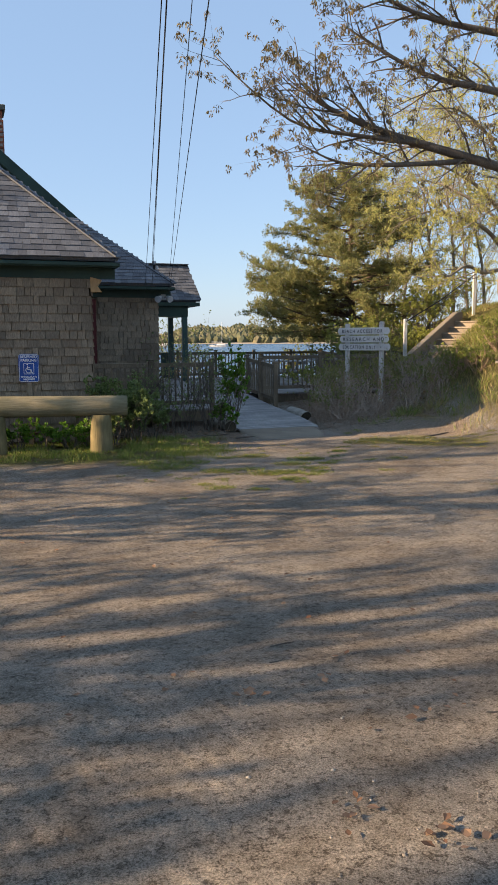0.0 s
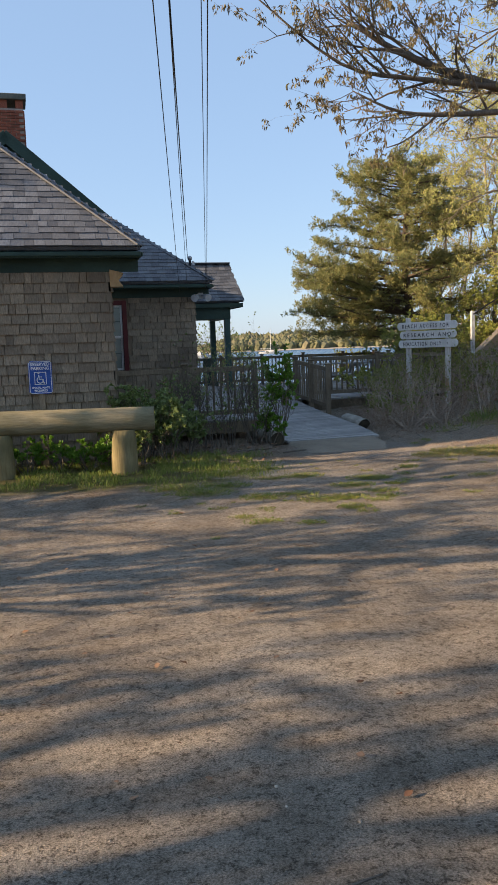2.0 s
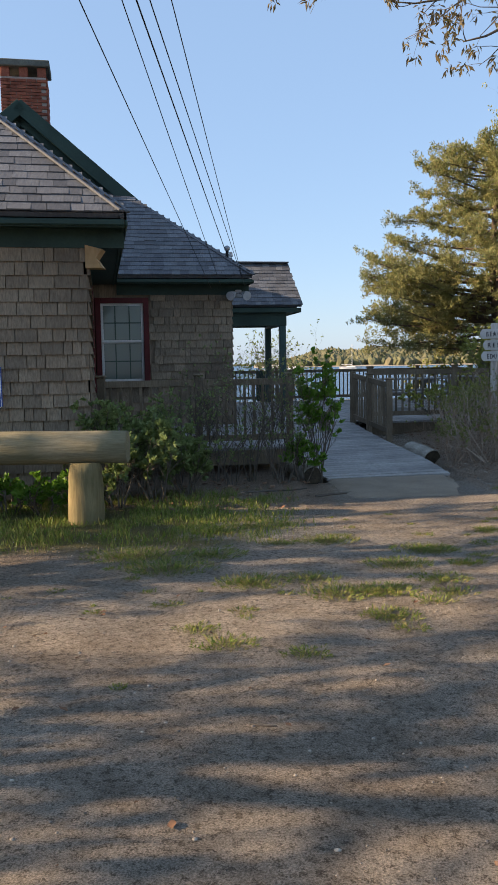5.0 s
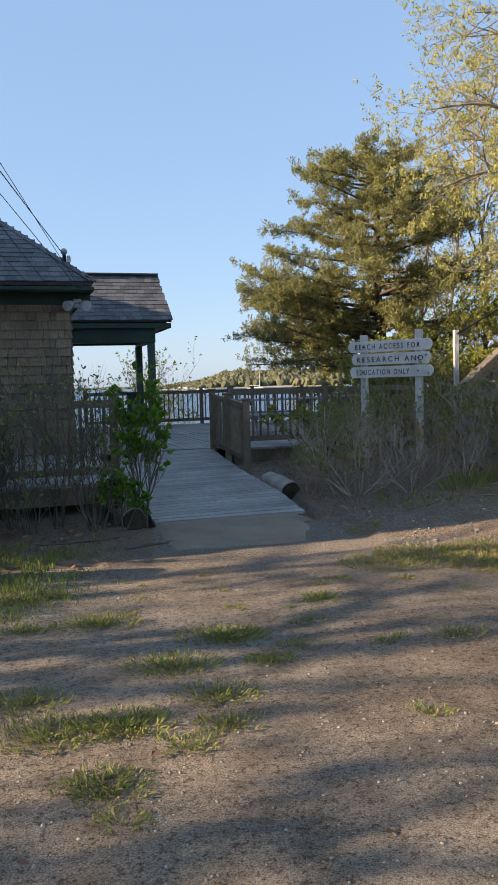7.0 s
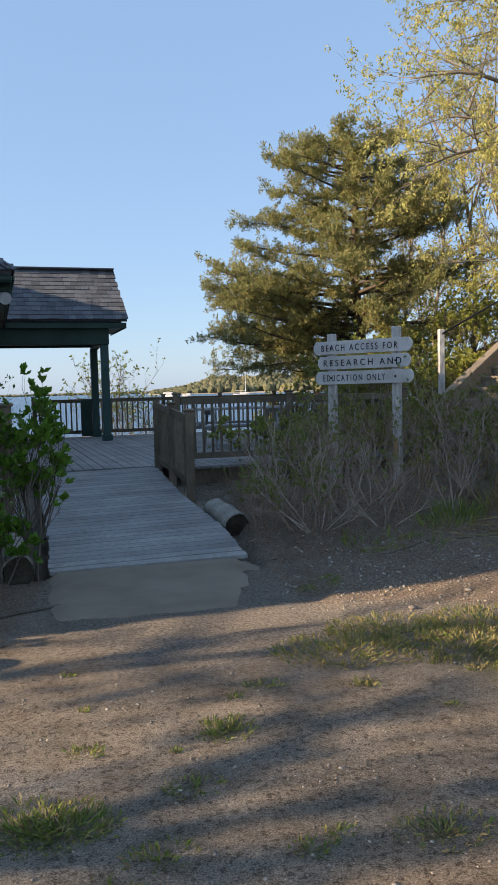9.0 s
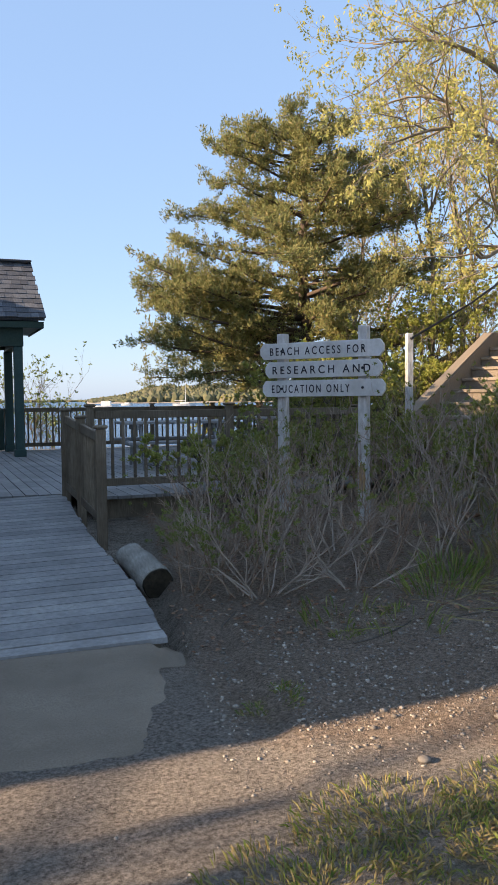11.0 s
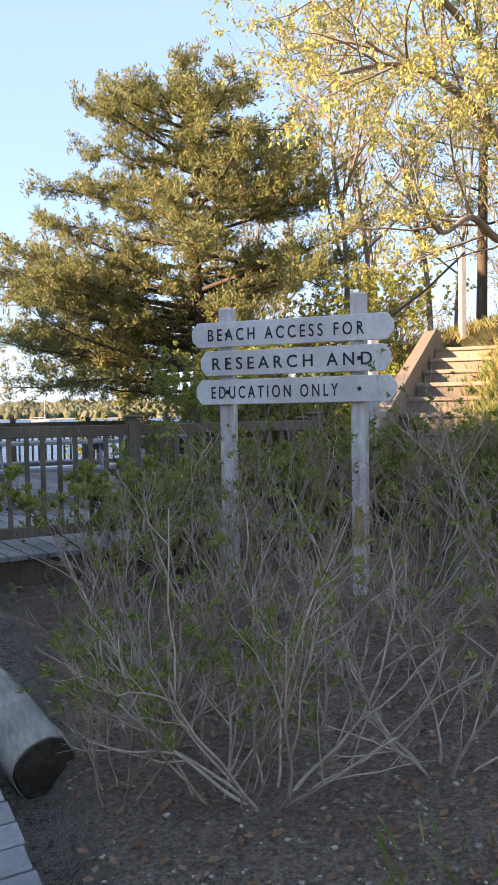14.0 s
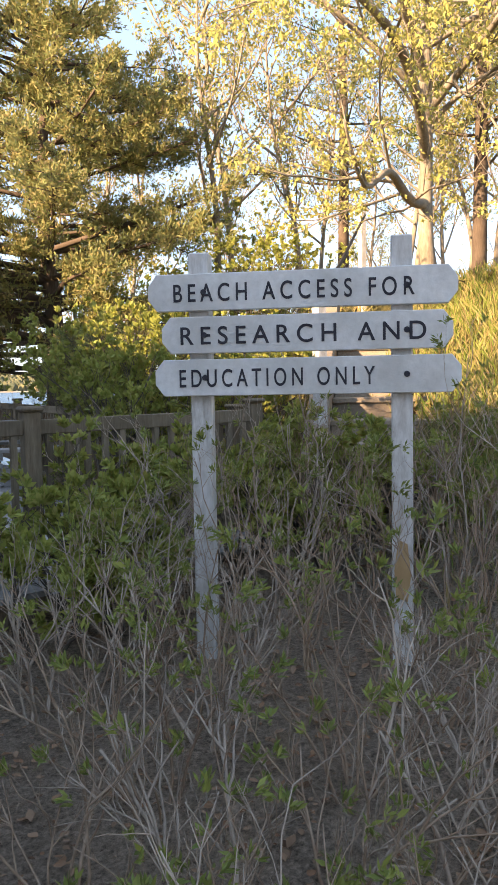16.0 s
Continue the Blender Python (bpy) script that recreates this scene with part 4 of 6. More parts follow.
for i in range(58):
    x = 2.06 + i * 0.147
    far = 29.3
    near = 20.285 if x < 7.5 else 20.285 + (x - 7.5) * 3.2
    dpart("deck_board", box(x, x + 0.134, near + R.uniform(0, 0.008), far, DZ - 0.035, DZ + R.uniform(-0.002, 0.002)), M_DECK)
for i in range(25):       # the strip of decking before the rail, boards end-on
    x = 4.42 + i * 0.147
    dpart("deck_board", box(x, x + 0.134, 19.40 + R.uniform(0, 0.012), 20.28, DZ + 0.01, DZ + 0.045), M_DECK)
for i in range(19):       # the decking between wing and ramp
    x = -0.52 + i * 0.147
    dpart("deck_board", box(x, x + 0.134, 16.08 + R.uniform(0, 0.012), 20.50 if x < 2.06 else 20.28, DZ - 0.036, DZ + R.uniform(-0.003, 0.001)), M_DECK)
dpart("rim_joist", box(-0.55, 2.24, 16.12, 16.16, DZ - 0.24, DZ - 0.037, 0.004), M_RAIL)
dpart("rim_joist", box(4.44, 8.1, 19.48, 19.52, DZ - 0.24, DZ + 0.008, 0.004), M_RAIL)
for x, y in ((-0.3, 16.3), (0.9, 16.3), (2.1, 16.3), (5.2, 19.7), (6.6, 19.7), (7.9, 19.7), (3.4, 28.9), (6, 28.9), (9, 28.9)):
    dpart("deck_pier", box(x - 0.06, x + 0.06, y - 0.06, y + 0.06, -0.6 if y < 28 else -1.4, DZ - 0.04), M_RAIL)

ramp_thing = empty("boardwalk_ramp", (2.9, 18, -0.1))
rinv = ramp_thing.matrix_world.inverted()
N = 34


def ramp_left(k):
    return Vector((interp(k, [(0, 2.19), (0.3, 1.99), (1, 1.40)]), 15.95 + (20.70 - 15.95) * k, 0))


def ramp_right(k):
    return Vector((interp(k, [(0, 3.86), (0.25, 3.70), (0.58, 3.37), (1, 3.07)]), 16.24 + (21.03 - 16.24) * k, 0))


for i in range(N):
    ka, kb = i / N, (i + 0.915) / N
    j = R.uniform(-0.012, 0.012)
    cs = [ramp_left(ka) + Vector((j, 0, 0)), ramp_right(ka) + Vector((j, 0, 0)), ramp_right(kb) + Vector((j, 0, 0)), ramp_left(kb) + Vector((j, 0, 0))]
    for c in cs:
        c.z = ramp_z(c.y) + (0.0 if i else -0.004)
    bm = prism([rinv @ c for c in cs], 0.035)
    part("deck_board", bm, M_DECK, ramp_thing)
for side in (ramp_left, ramp_right):
    for k in range(6):
        a, b2 = side(k / 6), side((k + 1) / 6)
        s = 0.06 if side is ramp_left else -0.06
        a, b2 = a + Vector((s, 0.02, ramp_z(a.y) - 0.10)), b2 + Vector((s, 0, ramp_z(b2.y) - 0.10))
        part("stringer", beam(rinv @ a, rinv @ b2, 0.04, 0.12), M_RAIL, ramp_thing)
tagged(ramp_thing, "curving plank ramp of grey boards up to the deck", "boardwalk", kind="structure")

pad_pts = [(2.32, 14.5), (3.66, 14.62), (3.80, 15.3), (3.84, 16.225), (2.19, 15.935), (2.22, 15.2)]
PAD_Z = max(-0.33, ground_z(3.0, 14.5) + 0.012)


def pad_depth(x, y):
    """How far inside the apron's outline a point lies."""
    d = 9.0
    for (xa, ya), (xb, yb) in zip(pad_pts, pad_pts[1:] + pad_pts[:1]):
        n = Vector((ya - yb, xb - xa)).normalized()
        d = min(d, (Vector((x, y)) - Vector((xa, ya))).dot(n))
    return d


def pad_top(x, y):
    k = min(1.0, max(0.0, (y - 14.5) / 1.45))
    d = pad_depth(x, y) + 0.03 * noise.noise(Vector((x * 3, y * 3, 5))) + 0.04 * noise.noise(Vector((x * 11, y * 11, 8)))
    if y > 15.9:
        d = max(d, 0.2) if 2.2 < x < 3.78 else d
    return PAD_Z + (-0.279 - PAD_Z) * k - 0.09 * sstep(0.14, -0.14, d) + 0.002 * noise.noise(Vector((x * 6, y * 6, 0)))


PX, PYS = [1.95 + 0.05 * i for i in range(45)], [14.25 + 0.06 * i for i in range(36)]
pv_ = [(x, min(y, 15.93 + 0.171 * (x - 2.19)), pad_top(x, y)) for y in PYS for x in PX]
pf_ = [(q * 45 + i, q * 45 + i + 1, (q + 1) * 45 + i + 1, (q + 1) * 45 + i) for q in range(35) for i in range(44)]
pad = raw("concrete_pad", pv_, pf_, M_CONC, smooth=True)
tagged(pad, "worn sandy concrete apron at the foot of the ramp", "pavement", kind="structure")


def railing(name, posts, label, base_drop=0.0, gap=0.125, ends=True, height=0.92):
    """posts: (x, y, deck z). Posts with caps, two rails, balusters."""
    e = empty(name, (posts[0][0], posts[0][1], posts[0][2]))
    inv = e.matrix_world.inverted()

    def rp(nm, bm, lab=""):
        bm.transform(inv)
        part(nm, bm, M_RAIL, e, lab)

    for x, y, z in posts:
        rp("post", box(x - 0.05, x + 0.05, y - 0.05, y + 0.05, z - base_drop, z + height + 0.06, 0.006))
        rp("post_cap", box(x - 0.068, x + 0.068, y - 0.068, y + 0.068, z + height + 0.062, z + height + 0.095, 0.012))
    for a, b3 in zip(posts, posts[1:]):
        a, b3 = Vector(a), Vector(b3)
        d = (b3 - a).normalized()
        a2, b4 = a + d * 0.052, b3 - d * 0.052
        up = Vector((0, 0, 1))
        rp("top_rail", beam(a2 + up * (height - 0.03), b4 + up * (height - 0.03), 0.04, 0.09, 0.005))
        rp("bottom_rail", beam(a2 + up * 0.12, b4 + up * 0.12, 0.04, 0.085, 0.005))
        L = (b4 - a2).length
        n = max(1, int(L / gap))
        for i in range(n):
            p = a2.lerp(b4, (i + 0.5) / n) + Vector((R.uniform(-0.004, 0.004), 0, 0))
            off = Vector((d.y, -d.x, 0)) * 0.0
            rp("baluster", box(p.x - 0.018, p.x + 0.018, p.y - 0.018, p.y + 0.018, p.z + 0.163, p.z + height - 0.076))
    return tagged(e, label, "railing")


def hposts(z, *pts):
    return [tuple(hw(x, y, z)) for x, y in pts]


railing("railing", hposts(DZ, (-0.46, 16.3), (0.85, 16.3), (2.13, 16.3)), "weathered wooden deck railing before the cottage wall")
railing("railing", [(3.49, 19.05, ramp_z(19.05)), (3.29, 20.05, ramp_z(20.05)), (3.10, 20.95, ramp_z(20.95))], "weathered wooden railing along the ramp", base_drop=0.2)
railing("railing", hposts(DZ + 0.045, (4.48, 19.75), (6.15, 19.75), (8.0, 19.75)), "weathered wooden railing with square balusters on deck edge")
railing("railing", hposts(DZ, (3.0, 29.15), (4.75, 29.15), (6.2, 29.15), (7.7, 29.15), (9.2, 29.15), (10.4, 29.15)), "dark wooden railing along the seaward deck edge")
railing("railing", hposts(DZ, (10.4, 29.0), (9.6, 26.3), (8.7, 23.2), (8.05, 20.0)), "weathered wooden railing on the far deck edge")


def picnic_table(x, y, rz):
    e = empty("picnic_table", (x, y, DZ))
    for k in range(5):
        part("top_board", box(-0.9, 0.9, -0.37 + k * 0.15, -0.23 + k * 0.15, 0.71, 0.75, 0.005), M_TABLE, e)
    for s in (-1, 1):
        for k in range(2):
            y0 = s * 0.72 - 0.14 + k * 0.15
            part("bench_board", box(-0.9, 0.9, y0, y0 + 0.14, 0.42, 0.46, 0.005), M_TABLE, e)
        part("seat_beam", box(s * 0.65 - 0.02, s * 0.65 + 0.02, -0.85, 0.85, 0.33, 0.418, 0.004), M_TABLE, e)
        part("top_cleat", box(s * 0.65 - 0.02, s * 0.65 + 0.02, -0.36, 0.36, 0.62, 0.708, 0.004), M_TABLE, e)
        for q in (-1, 1):
            part("leg", beam((s * 0.605, q * 0.62, 0.0), (s * 0.605, q * 0.25, 0.70), 0.04, 0.09, 0.004), M_TABLE, e)
    e.rotation_euler = (0, 0, radians(rz))
    return tagged(e, "bleached grey wooden picnic table on the deck", "picnic table", "picnic tables")


picnic_table(4.7, 24.6, 8)
picnic_table(6.9, 26.4, -4)

# ---- log barrier and parking sign ----
barrier = empty("log_barrier", (-1.4, 13.4, -0.3))
binv = barrier.matrix_world.inverted()


def log_part(name, a, b, r0, r1, material, parent, segs=10, sides=18, lab="", wob=0.02, seed=1):
    rnd = random.Random(seed)
    a, b = Vector(a), Vector(b)
    d = (b - a).normalized()
    u = d.cross(Vector((0, 0, 1)) if abs(d.z) < 0.9 else Vector((1, 0, 0))).normalized()
    w = d.cross(u)
    bm = bmesh.new()
    rings = []
    for i in range(segs + 1):
        k = i / segs
        r = r0 + (r1 - r0) * k
        if i in (0, segs):
            r *= 0.965
        kk = k if 0 < i < segs else (k + (0.004 if i == 0 else -0.004))
        p = a.lerp(b, kk)
        rings.append([bm.verts.new(p + (u * math.cos(t) + w * math.sin(t)) * r * (1 + wob * noise.noise(Vector((math.cos(t) * 1.3, math.sin(t) * 1.3, k * 4 + seed))))) for t in (2 * math.pi * j / sides for j in range(sides))])
    for q0, q1 in zip(rings, rings[1:]):
        for j in range(sides):
            f = bm.faces.new((q0[j], q0[(j + 1) % sides], q1[(j + 1) % sides], q1[j]))
            f.smooth = True
    bm.faces.new(rings[0][::-1]), bm.faces.new(rings[-1])
    return part(name, bm, material, parent, lab)


def loc(p):
    return binv @ Vector(p)


log_part("rail_log", loc((-5.2, 13.36, 0.46)), loc((0.02, 13.40, 0.44)), 0.175, 0.165, M_LOG, barrier, 16, 22, "thick peeled horizontal log", 0.05)
for x in (-0.43, -2.1, -4.2):
    log_part("post", loc((x, 13.38, -0.40)), loc((x, 13.38, 0.30)), 0.185, 0.165, M_LOGPOST, barrier, 6, 20, "stout peeled log post", 0.06, int(-x * 10))
tagged(barrier, "low parking barrier of thick peeled yellowish logs", "log barrier")

psign = empty("parking_sign", (-1.62, 14.1, -0.3))
# a steel plate on a wooden stake
part("stake", box(-0.045, 0.045, 0.012, 0.055, 0, 1.62, 0.004), M_RAIL, psign)
SW, SH, S0 = 0.335, 0.475, 1.10
bm = bmesh.new()
box(-SW / 2, SW / 2, 0, 0.006, S0, S0 + SH, 0, bm)
bmesh.ops.bevel(bm, geom=[e4 for e4 in bm.edges if abs((e4.verts[0].co - e4.verts[1].co).y) > 0.004], offset=0.025, segments=4, affect="EDGES")
plate = part("plate", bm, M_BLUE, psign, "blue metal plate with white border")


def text_part(name, body, size, m, material, parent, extrude=0.0015, bold=0.0, space=1.0, squeeze=1.0):
    c = bpy.data.curves.new(name, "FONT")
    c.body, c.size, c.extrude, c.offset, c.align_x, c.space_character = body, size, extrude, bold, "CENTER", space
    o = new(name, c)
    bpy.context.view_layer.update()
    me = bpy.data.meshes.new_from_object(o.evaluated_get(bpy.context.evaluated_depsgraph_get()))
    bpy.data.objects.remove(o)
    me.materials.append(material)
    ob = new(name, me)
    ob.parent = parent
    ob.matrix_local = m @ Matrix.Diagonal((squeeze, 1, 1, 1))
    return ob


for k, (txt, size, z) in enumerate((("RESERVED", 0.062, 0.405), ("PARKING", 0.062, 0.347), ("SPECIAL PLATE", 0.038, 0.077), ("REQUIRED", 0.040, 0.035))):
    text_part("lettering", txt, size, pose(0, -0.002, S0 + z, 90, 0, 0), M_SIGNWHITE, plate, bold=0.0012)
for b in ((-SW / 2 + 0.022, SW / 2 - 0.022, S0 + 0.010, S0 + 0.017), (-SW / 2 + 0.022, SW / 2 - 0.022, S0 + SH - 0.017, S0 + SH - 0.010), (-SW / 2 + 0.010, -SW / 2 + 0.017, S0 + 0.022, S0 + SH - 0.022), (SW / 2 - 0.017, SW / 2 - 0.010, S0 + 0.022, S0 + SH - 0.022)):
    part("border", box(b[0], b[1], -0.003, 0.001, b[2], b[3]), M_SIGNWHITE, plate)
# the access symbol in its square frame
Q0, Q1, QZ0, QZ1 = -0.085, 0.085, S0 + 0.135, S0 + 0.315
for b in ((Q0, Q1, QZ0, QZ0 + 0.008), (Q0, Q1, QZ1 - 0.008, QZ1), (Q0, Q0 + 0.008, QZ0 + 0.008, QZ1 - 0.008), (Q1 - 0.008, Q1, QZ0 + 0.008, QZ1 - 0.008)):
    part("symbol_frame", box(b[0], b[1], -0.003, 0.001, b[2], b[3]), M_SIGNWHITE, plate)
tb = Tubes()
cz = S0 + 0.20
tb.tube([Vector((0.045 * math.cos(t) - 0.005, -0.001, cz + 0.045 * math.sin(t))) for t in np.linspace(radians(125), radians(375), 16)], [0.006] * 16, 6)
tb.tube([Vector((-0.022, -0.001, S0 + 0.275)), Vector((-0.018, -0.001, cz + 0.012)), Vector((0.028, -0.001, cz + 0.010)), Vector((0.048, -0.001, cz - 0.045)), Vector((0.064, -0.001, cz - 0.04))], [0.008] * 5, 6)
tb.tube([Vector((-0.02, -0.001, cz + 0.045)), Vector((0.022, -0.001, cz + 0.043))], [0.006] * 2, 6)
tb.tube([Vector((-0.024, -0.001, S0 + 0.288)), Vector((-0.024, -0.001, S0 + 0.302))], [0.011, 0.011], 8)
raw("access_symbol", tb.v, tb.f, M_SIGNWHITE, plate)
tagged(psign, "blue reserved parking sign on a short wooden stake", "sign")

# ---- beach access sign ----
SD = Vector((1.01, -0.92, 0)).normalized()
sign = empty("beach_access_sign", (5.655, 19.11, ground_z(5.6, 19.1)))
sign.rotation_euler = (0, 0, math.atan2(SD.y, SD.x))
gz = sign.location.z
for x, z1 in ((-0.46, 1.86), (0.44, 1.90)):
    part("post", box(x - 0.046, x + 0.046, 0.014, 0.106, -0.25, z1 - gz, 0.006), M_POSTPAINT, sign, "square post with flaking white paint")


def split_letters(text_ob, m, parent):
    """Each letter of a line of text becomes a part of its own."""
    me = text_ob.data
    root = list(range(len(me.vertices)))

    def find(i):
        while root[i] != i:
            root[i] = root[root[i]]
            i = root[i]
        return i

    for e5 in me.edges:
        a, b5 = find(e5.vertices[0]), find(e5.vertices[1])
        root[a] = b5
    sets = {}
    for p in me.polygons:
        sets.setdefault(find(p.vertices[0]), []).append(list(p.vertices))
    for polys in sets.values():
        used = sorted({i for p in polys for i in p})
        back = {i: n for n, i in enumerate(used)}
        o = raw("letter", [me.vertices[i].co.copy() for i in used], [[back[i] for i in p] for p in polys], M_LETTER, parent)
        o.matrix_local = m
    bpy.data.objects.remove(text_ob)


def board(w0, w1, zc, txt, tx0, tx1):
    h, c = 0.082, 0.04
    bm = bmesh.new()
    out = [(w0 + c, -h), (w1 - c, -h), (w1, -h + c * 1.3), (w1, h - c * 1.3), (w1 - c, h), (w0 + c, h), (w0, h - c * 1.3), (w0, -h + c * 1.3)]
    f0 = [bm.verts.new((x, -0.022, z)) for x, z in out]
    f1 = [bm.verts.new((x, 0.012, z)) for x, z in out]
    bm.faces.new(f0), bm.faces.new(f1[::-1])
    for i in range(8):
        bm.faces.new((f0[i], f1[i], f1[(i + 1) % 8], f0[(i + 1) % 8]))
    bmesh.ops.bevel(bm, geom=bm.edges[:], offset=0.003, segments=1, affect="EDGES")
    bm.transform(Matrix.Translation((0, 0, zc - gz)))
    bo = part("board", bm, M_SIGN, sign, "white painted signboard with clipped corners")
    t = text_part("lettering", txt, 0.112, pose((tx0 + tx1) / 2, -0.0235, zc - gz - 0.041, 90, 0, 0), M_LETTER, bo, bold=0.0010, space=1.5)
    k = (tx1 - tx0) / t.dimensions.x if t.dimensions.x else 1
    split_letters(t, pose((tx0 + tx1) / 2, -0.0235, zc - gz - 0.041, 90, 0, 0) @ Matrix.Diagonal((k, 1, 1, 1)), bo)
    for bxn in (-0.43, 0.46):
        bb = bmesh.new()
        bmesh.ops.create_cone(bb, cap_ends=True, segments=8, radius1=0.014, radius2=0.012, depth=0.008, matrix=pose(bxn, -0.027, zc - gz, 90, 0, 0))
        part("bolt", bb, M_LETTER, bo)


board(-0.685, 0.675, 1.680, "BEACH ACCESS FOR", -0.57, 0.49)
board(-0.625, 0.655, 1.490, "RESEARCH AND", -0.54, 0.54)
board(-0.660, 0.690, 1.300, "EDUCATION ONLY", -0.55, 0.32)
rb = bmesh.new()
prof_r = [(-0.03, 0.0), (0.02, -0.02), (0.035, 0.10), (0.02, 0.24), (-0.02, 0.26), (-0.038, 0.12)]
q0 = [rb.verts.new((0.44 + x, 0.006, 0.30 + z)) for x, z in prof_r]
q1 = [rb.verts.new((0.44 + x, 0.016, 0.30 + z)) for x, z in prof_r]
rb.faces.new(q0)
for i in range(6):
    rb.faces.new((q0[i], q1[i], q1[(i + 1) % 6], q0[(i + 1) % 6]))
part("split_wood", rb, M_BARE, sign, "bare orange-brown wood where paint has split off")
tagged(sign, "white wooden beach access sign with three lettered boards", "sign")

# ---- stone steps up the bank ----
stairs = empty("concrete_steps", (7.0, 20.9, 0.4))
SDIR = Vector((3.25, 3.75, 0)).normalized()
SPER = Vector((SDIR.y, -SDIR.x, 0))
stairs.rotation_euler = (0, 0, math.atan2(SDIR.y, SDIR.x))
NS, RISE, TREAD = 9, 0.18, 0.56
for i in range(NS):
    part("step", box(i * TREAD, (i + 1) * TREAD + 0.1, -1.08, -0.16, i * RISE - 0.5, (i + 1) * RISE, 0.012), M_STEP, stairs)
    part("nosing", box(i * TREAD - 0.03, i * TREAD + 0.3, -1.085, -0.16, (i + 1) * RISE - 0.045, (i + 1) * RISE + 0.004, 0.008), M_STEP, stairs)
bm = bmesh.new()
prof = [(-0.25, -0.45), (-0.25, 0.30), (4.75, 1.90), (5.25, 1.93), (5.25, 0.9), (4.6, 0.9)]
f0 = [bm.verts.new((x, -0.155, z)) for x, z in prof]
f1 = [bm.verts.new((x, 0.02, z)) for x, z in prof]
bm.faces.new(f0), bm.faces.new(f1[::-1])
for i in range(6):
    bm.faces.new((f0[i], f1[i], f1[(i + 1) % 6], f0[(i + 1) % 6]))
bmesh.ops.recalc_face_normals(bm, faces=bm.faces)
bmesh.ops.bevel(bm, geom=bm.edges[:], offset=0.015, segments=2, affect="EDGES")
part("cheek_wall", bm, M_STEP, stairs, "sloping concrete cheek wall")
tagged(stairs, "worn concrete steps with cheek wall climbing the grassy bank", "steps", kind="structure")
for x, y, z0, z1 in ((7.44, 21.25, 0.3, 2.02), (10.86, 24.66, 1.8, 3.57)):
    hp = part("handrail_post", box(x - 0.042, x + 0.042, y - 0.042, y + 0.042, z0, z1, 0.006), M_POSTPAINT)
    tagged(hp, "square white handrail post beside the bank steps", "post", "handrail posts")
tb = Tubes()
tb.tube([Vector((7.44, 21.18, 1.95)), Vector((9.1, 22.9, 2.62)), Vector((10.86, 24.60, 3.48))], [0.016] * 3, 8)
tagged(raw("handrail", tb.v, tb.f, M_WIRE, smooth=True), "thin dark pipe handrail above the steps", "handrail")

# ---- loose logs by the ramp ----
for a, b2, r, lab in (((3.72, 18.35), (3.90, 17.52), 0.135, "short grey weathered log with dark rotten end beside ramp"), ((1.70, 16.9), (1.98, 15.72), 0.13, "short grey weathered log with dark end under bushes")):
    za, zb = ground_z(*a) + r * 0.75, ground_z(*b2) + r * 0.75
    e = empty("weathered_log", (a[0], a[1], za))
    A, B = Vector((0, 0, 0)), Vector((b2[0] - a[0], b2[1] - a[1], zb - za))
    log_part("trunk_piece", A, B, r * 0.92, r, M_GREYLOG, e, 10, 18, "", 0.14, 4)
    d = (B - A).normalized()
    log_part("cut_end", B + d * 0.0, B + d * 0.012, r * 0.93, r * 0.9, M_LOGEND, e, 2, 18, "dark rotten cut end", 0.14, 4)
    tagged(e, lab, "log", "weathered logs")

# ---- plants ----


def tilt_dir(rnd, d, lo, hi):
    """d turned by lo to hi degrees about a random axis."""
    ax = d.cross(rdir(rnd))
    if ax.length < 1e-4:
        return d.copy()
    return Matrix.Rotation(radians(rnd.uniform(lo, hi)), 3, ax.normalized()) @ d


def smooth_path(pts, n=4):
    pts = [Vector(p) for p in pts]
    out = []
    for i in range(len(pts) - 1):
        p0, p1, p2, p3 = pts[max(i - 1, 0)], pts[i], pts[i + 1], pts[min(i + 2, len(pts) - 1)]
        for k in range(n):
            t = k / n
            out.append(0.5 * ((2 * p1) + (p2 - p0) * t + (2 * p0 - 5 * p1 + 4 * p2 - p3) * t * t + (3 * p1 - p0 - 3 * p2 + p3) * t ** 3))
    out.append(pts[-1])
    return out


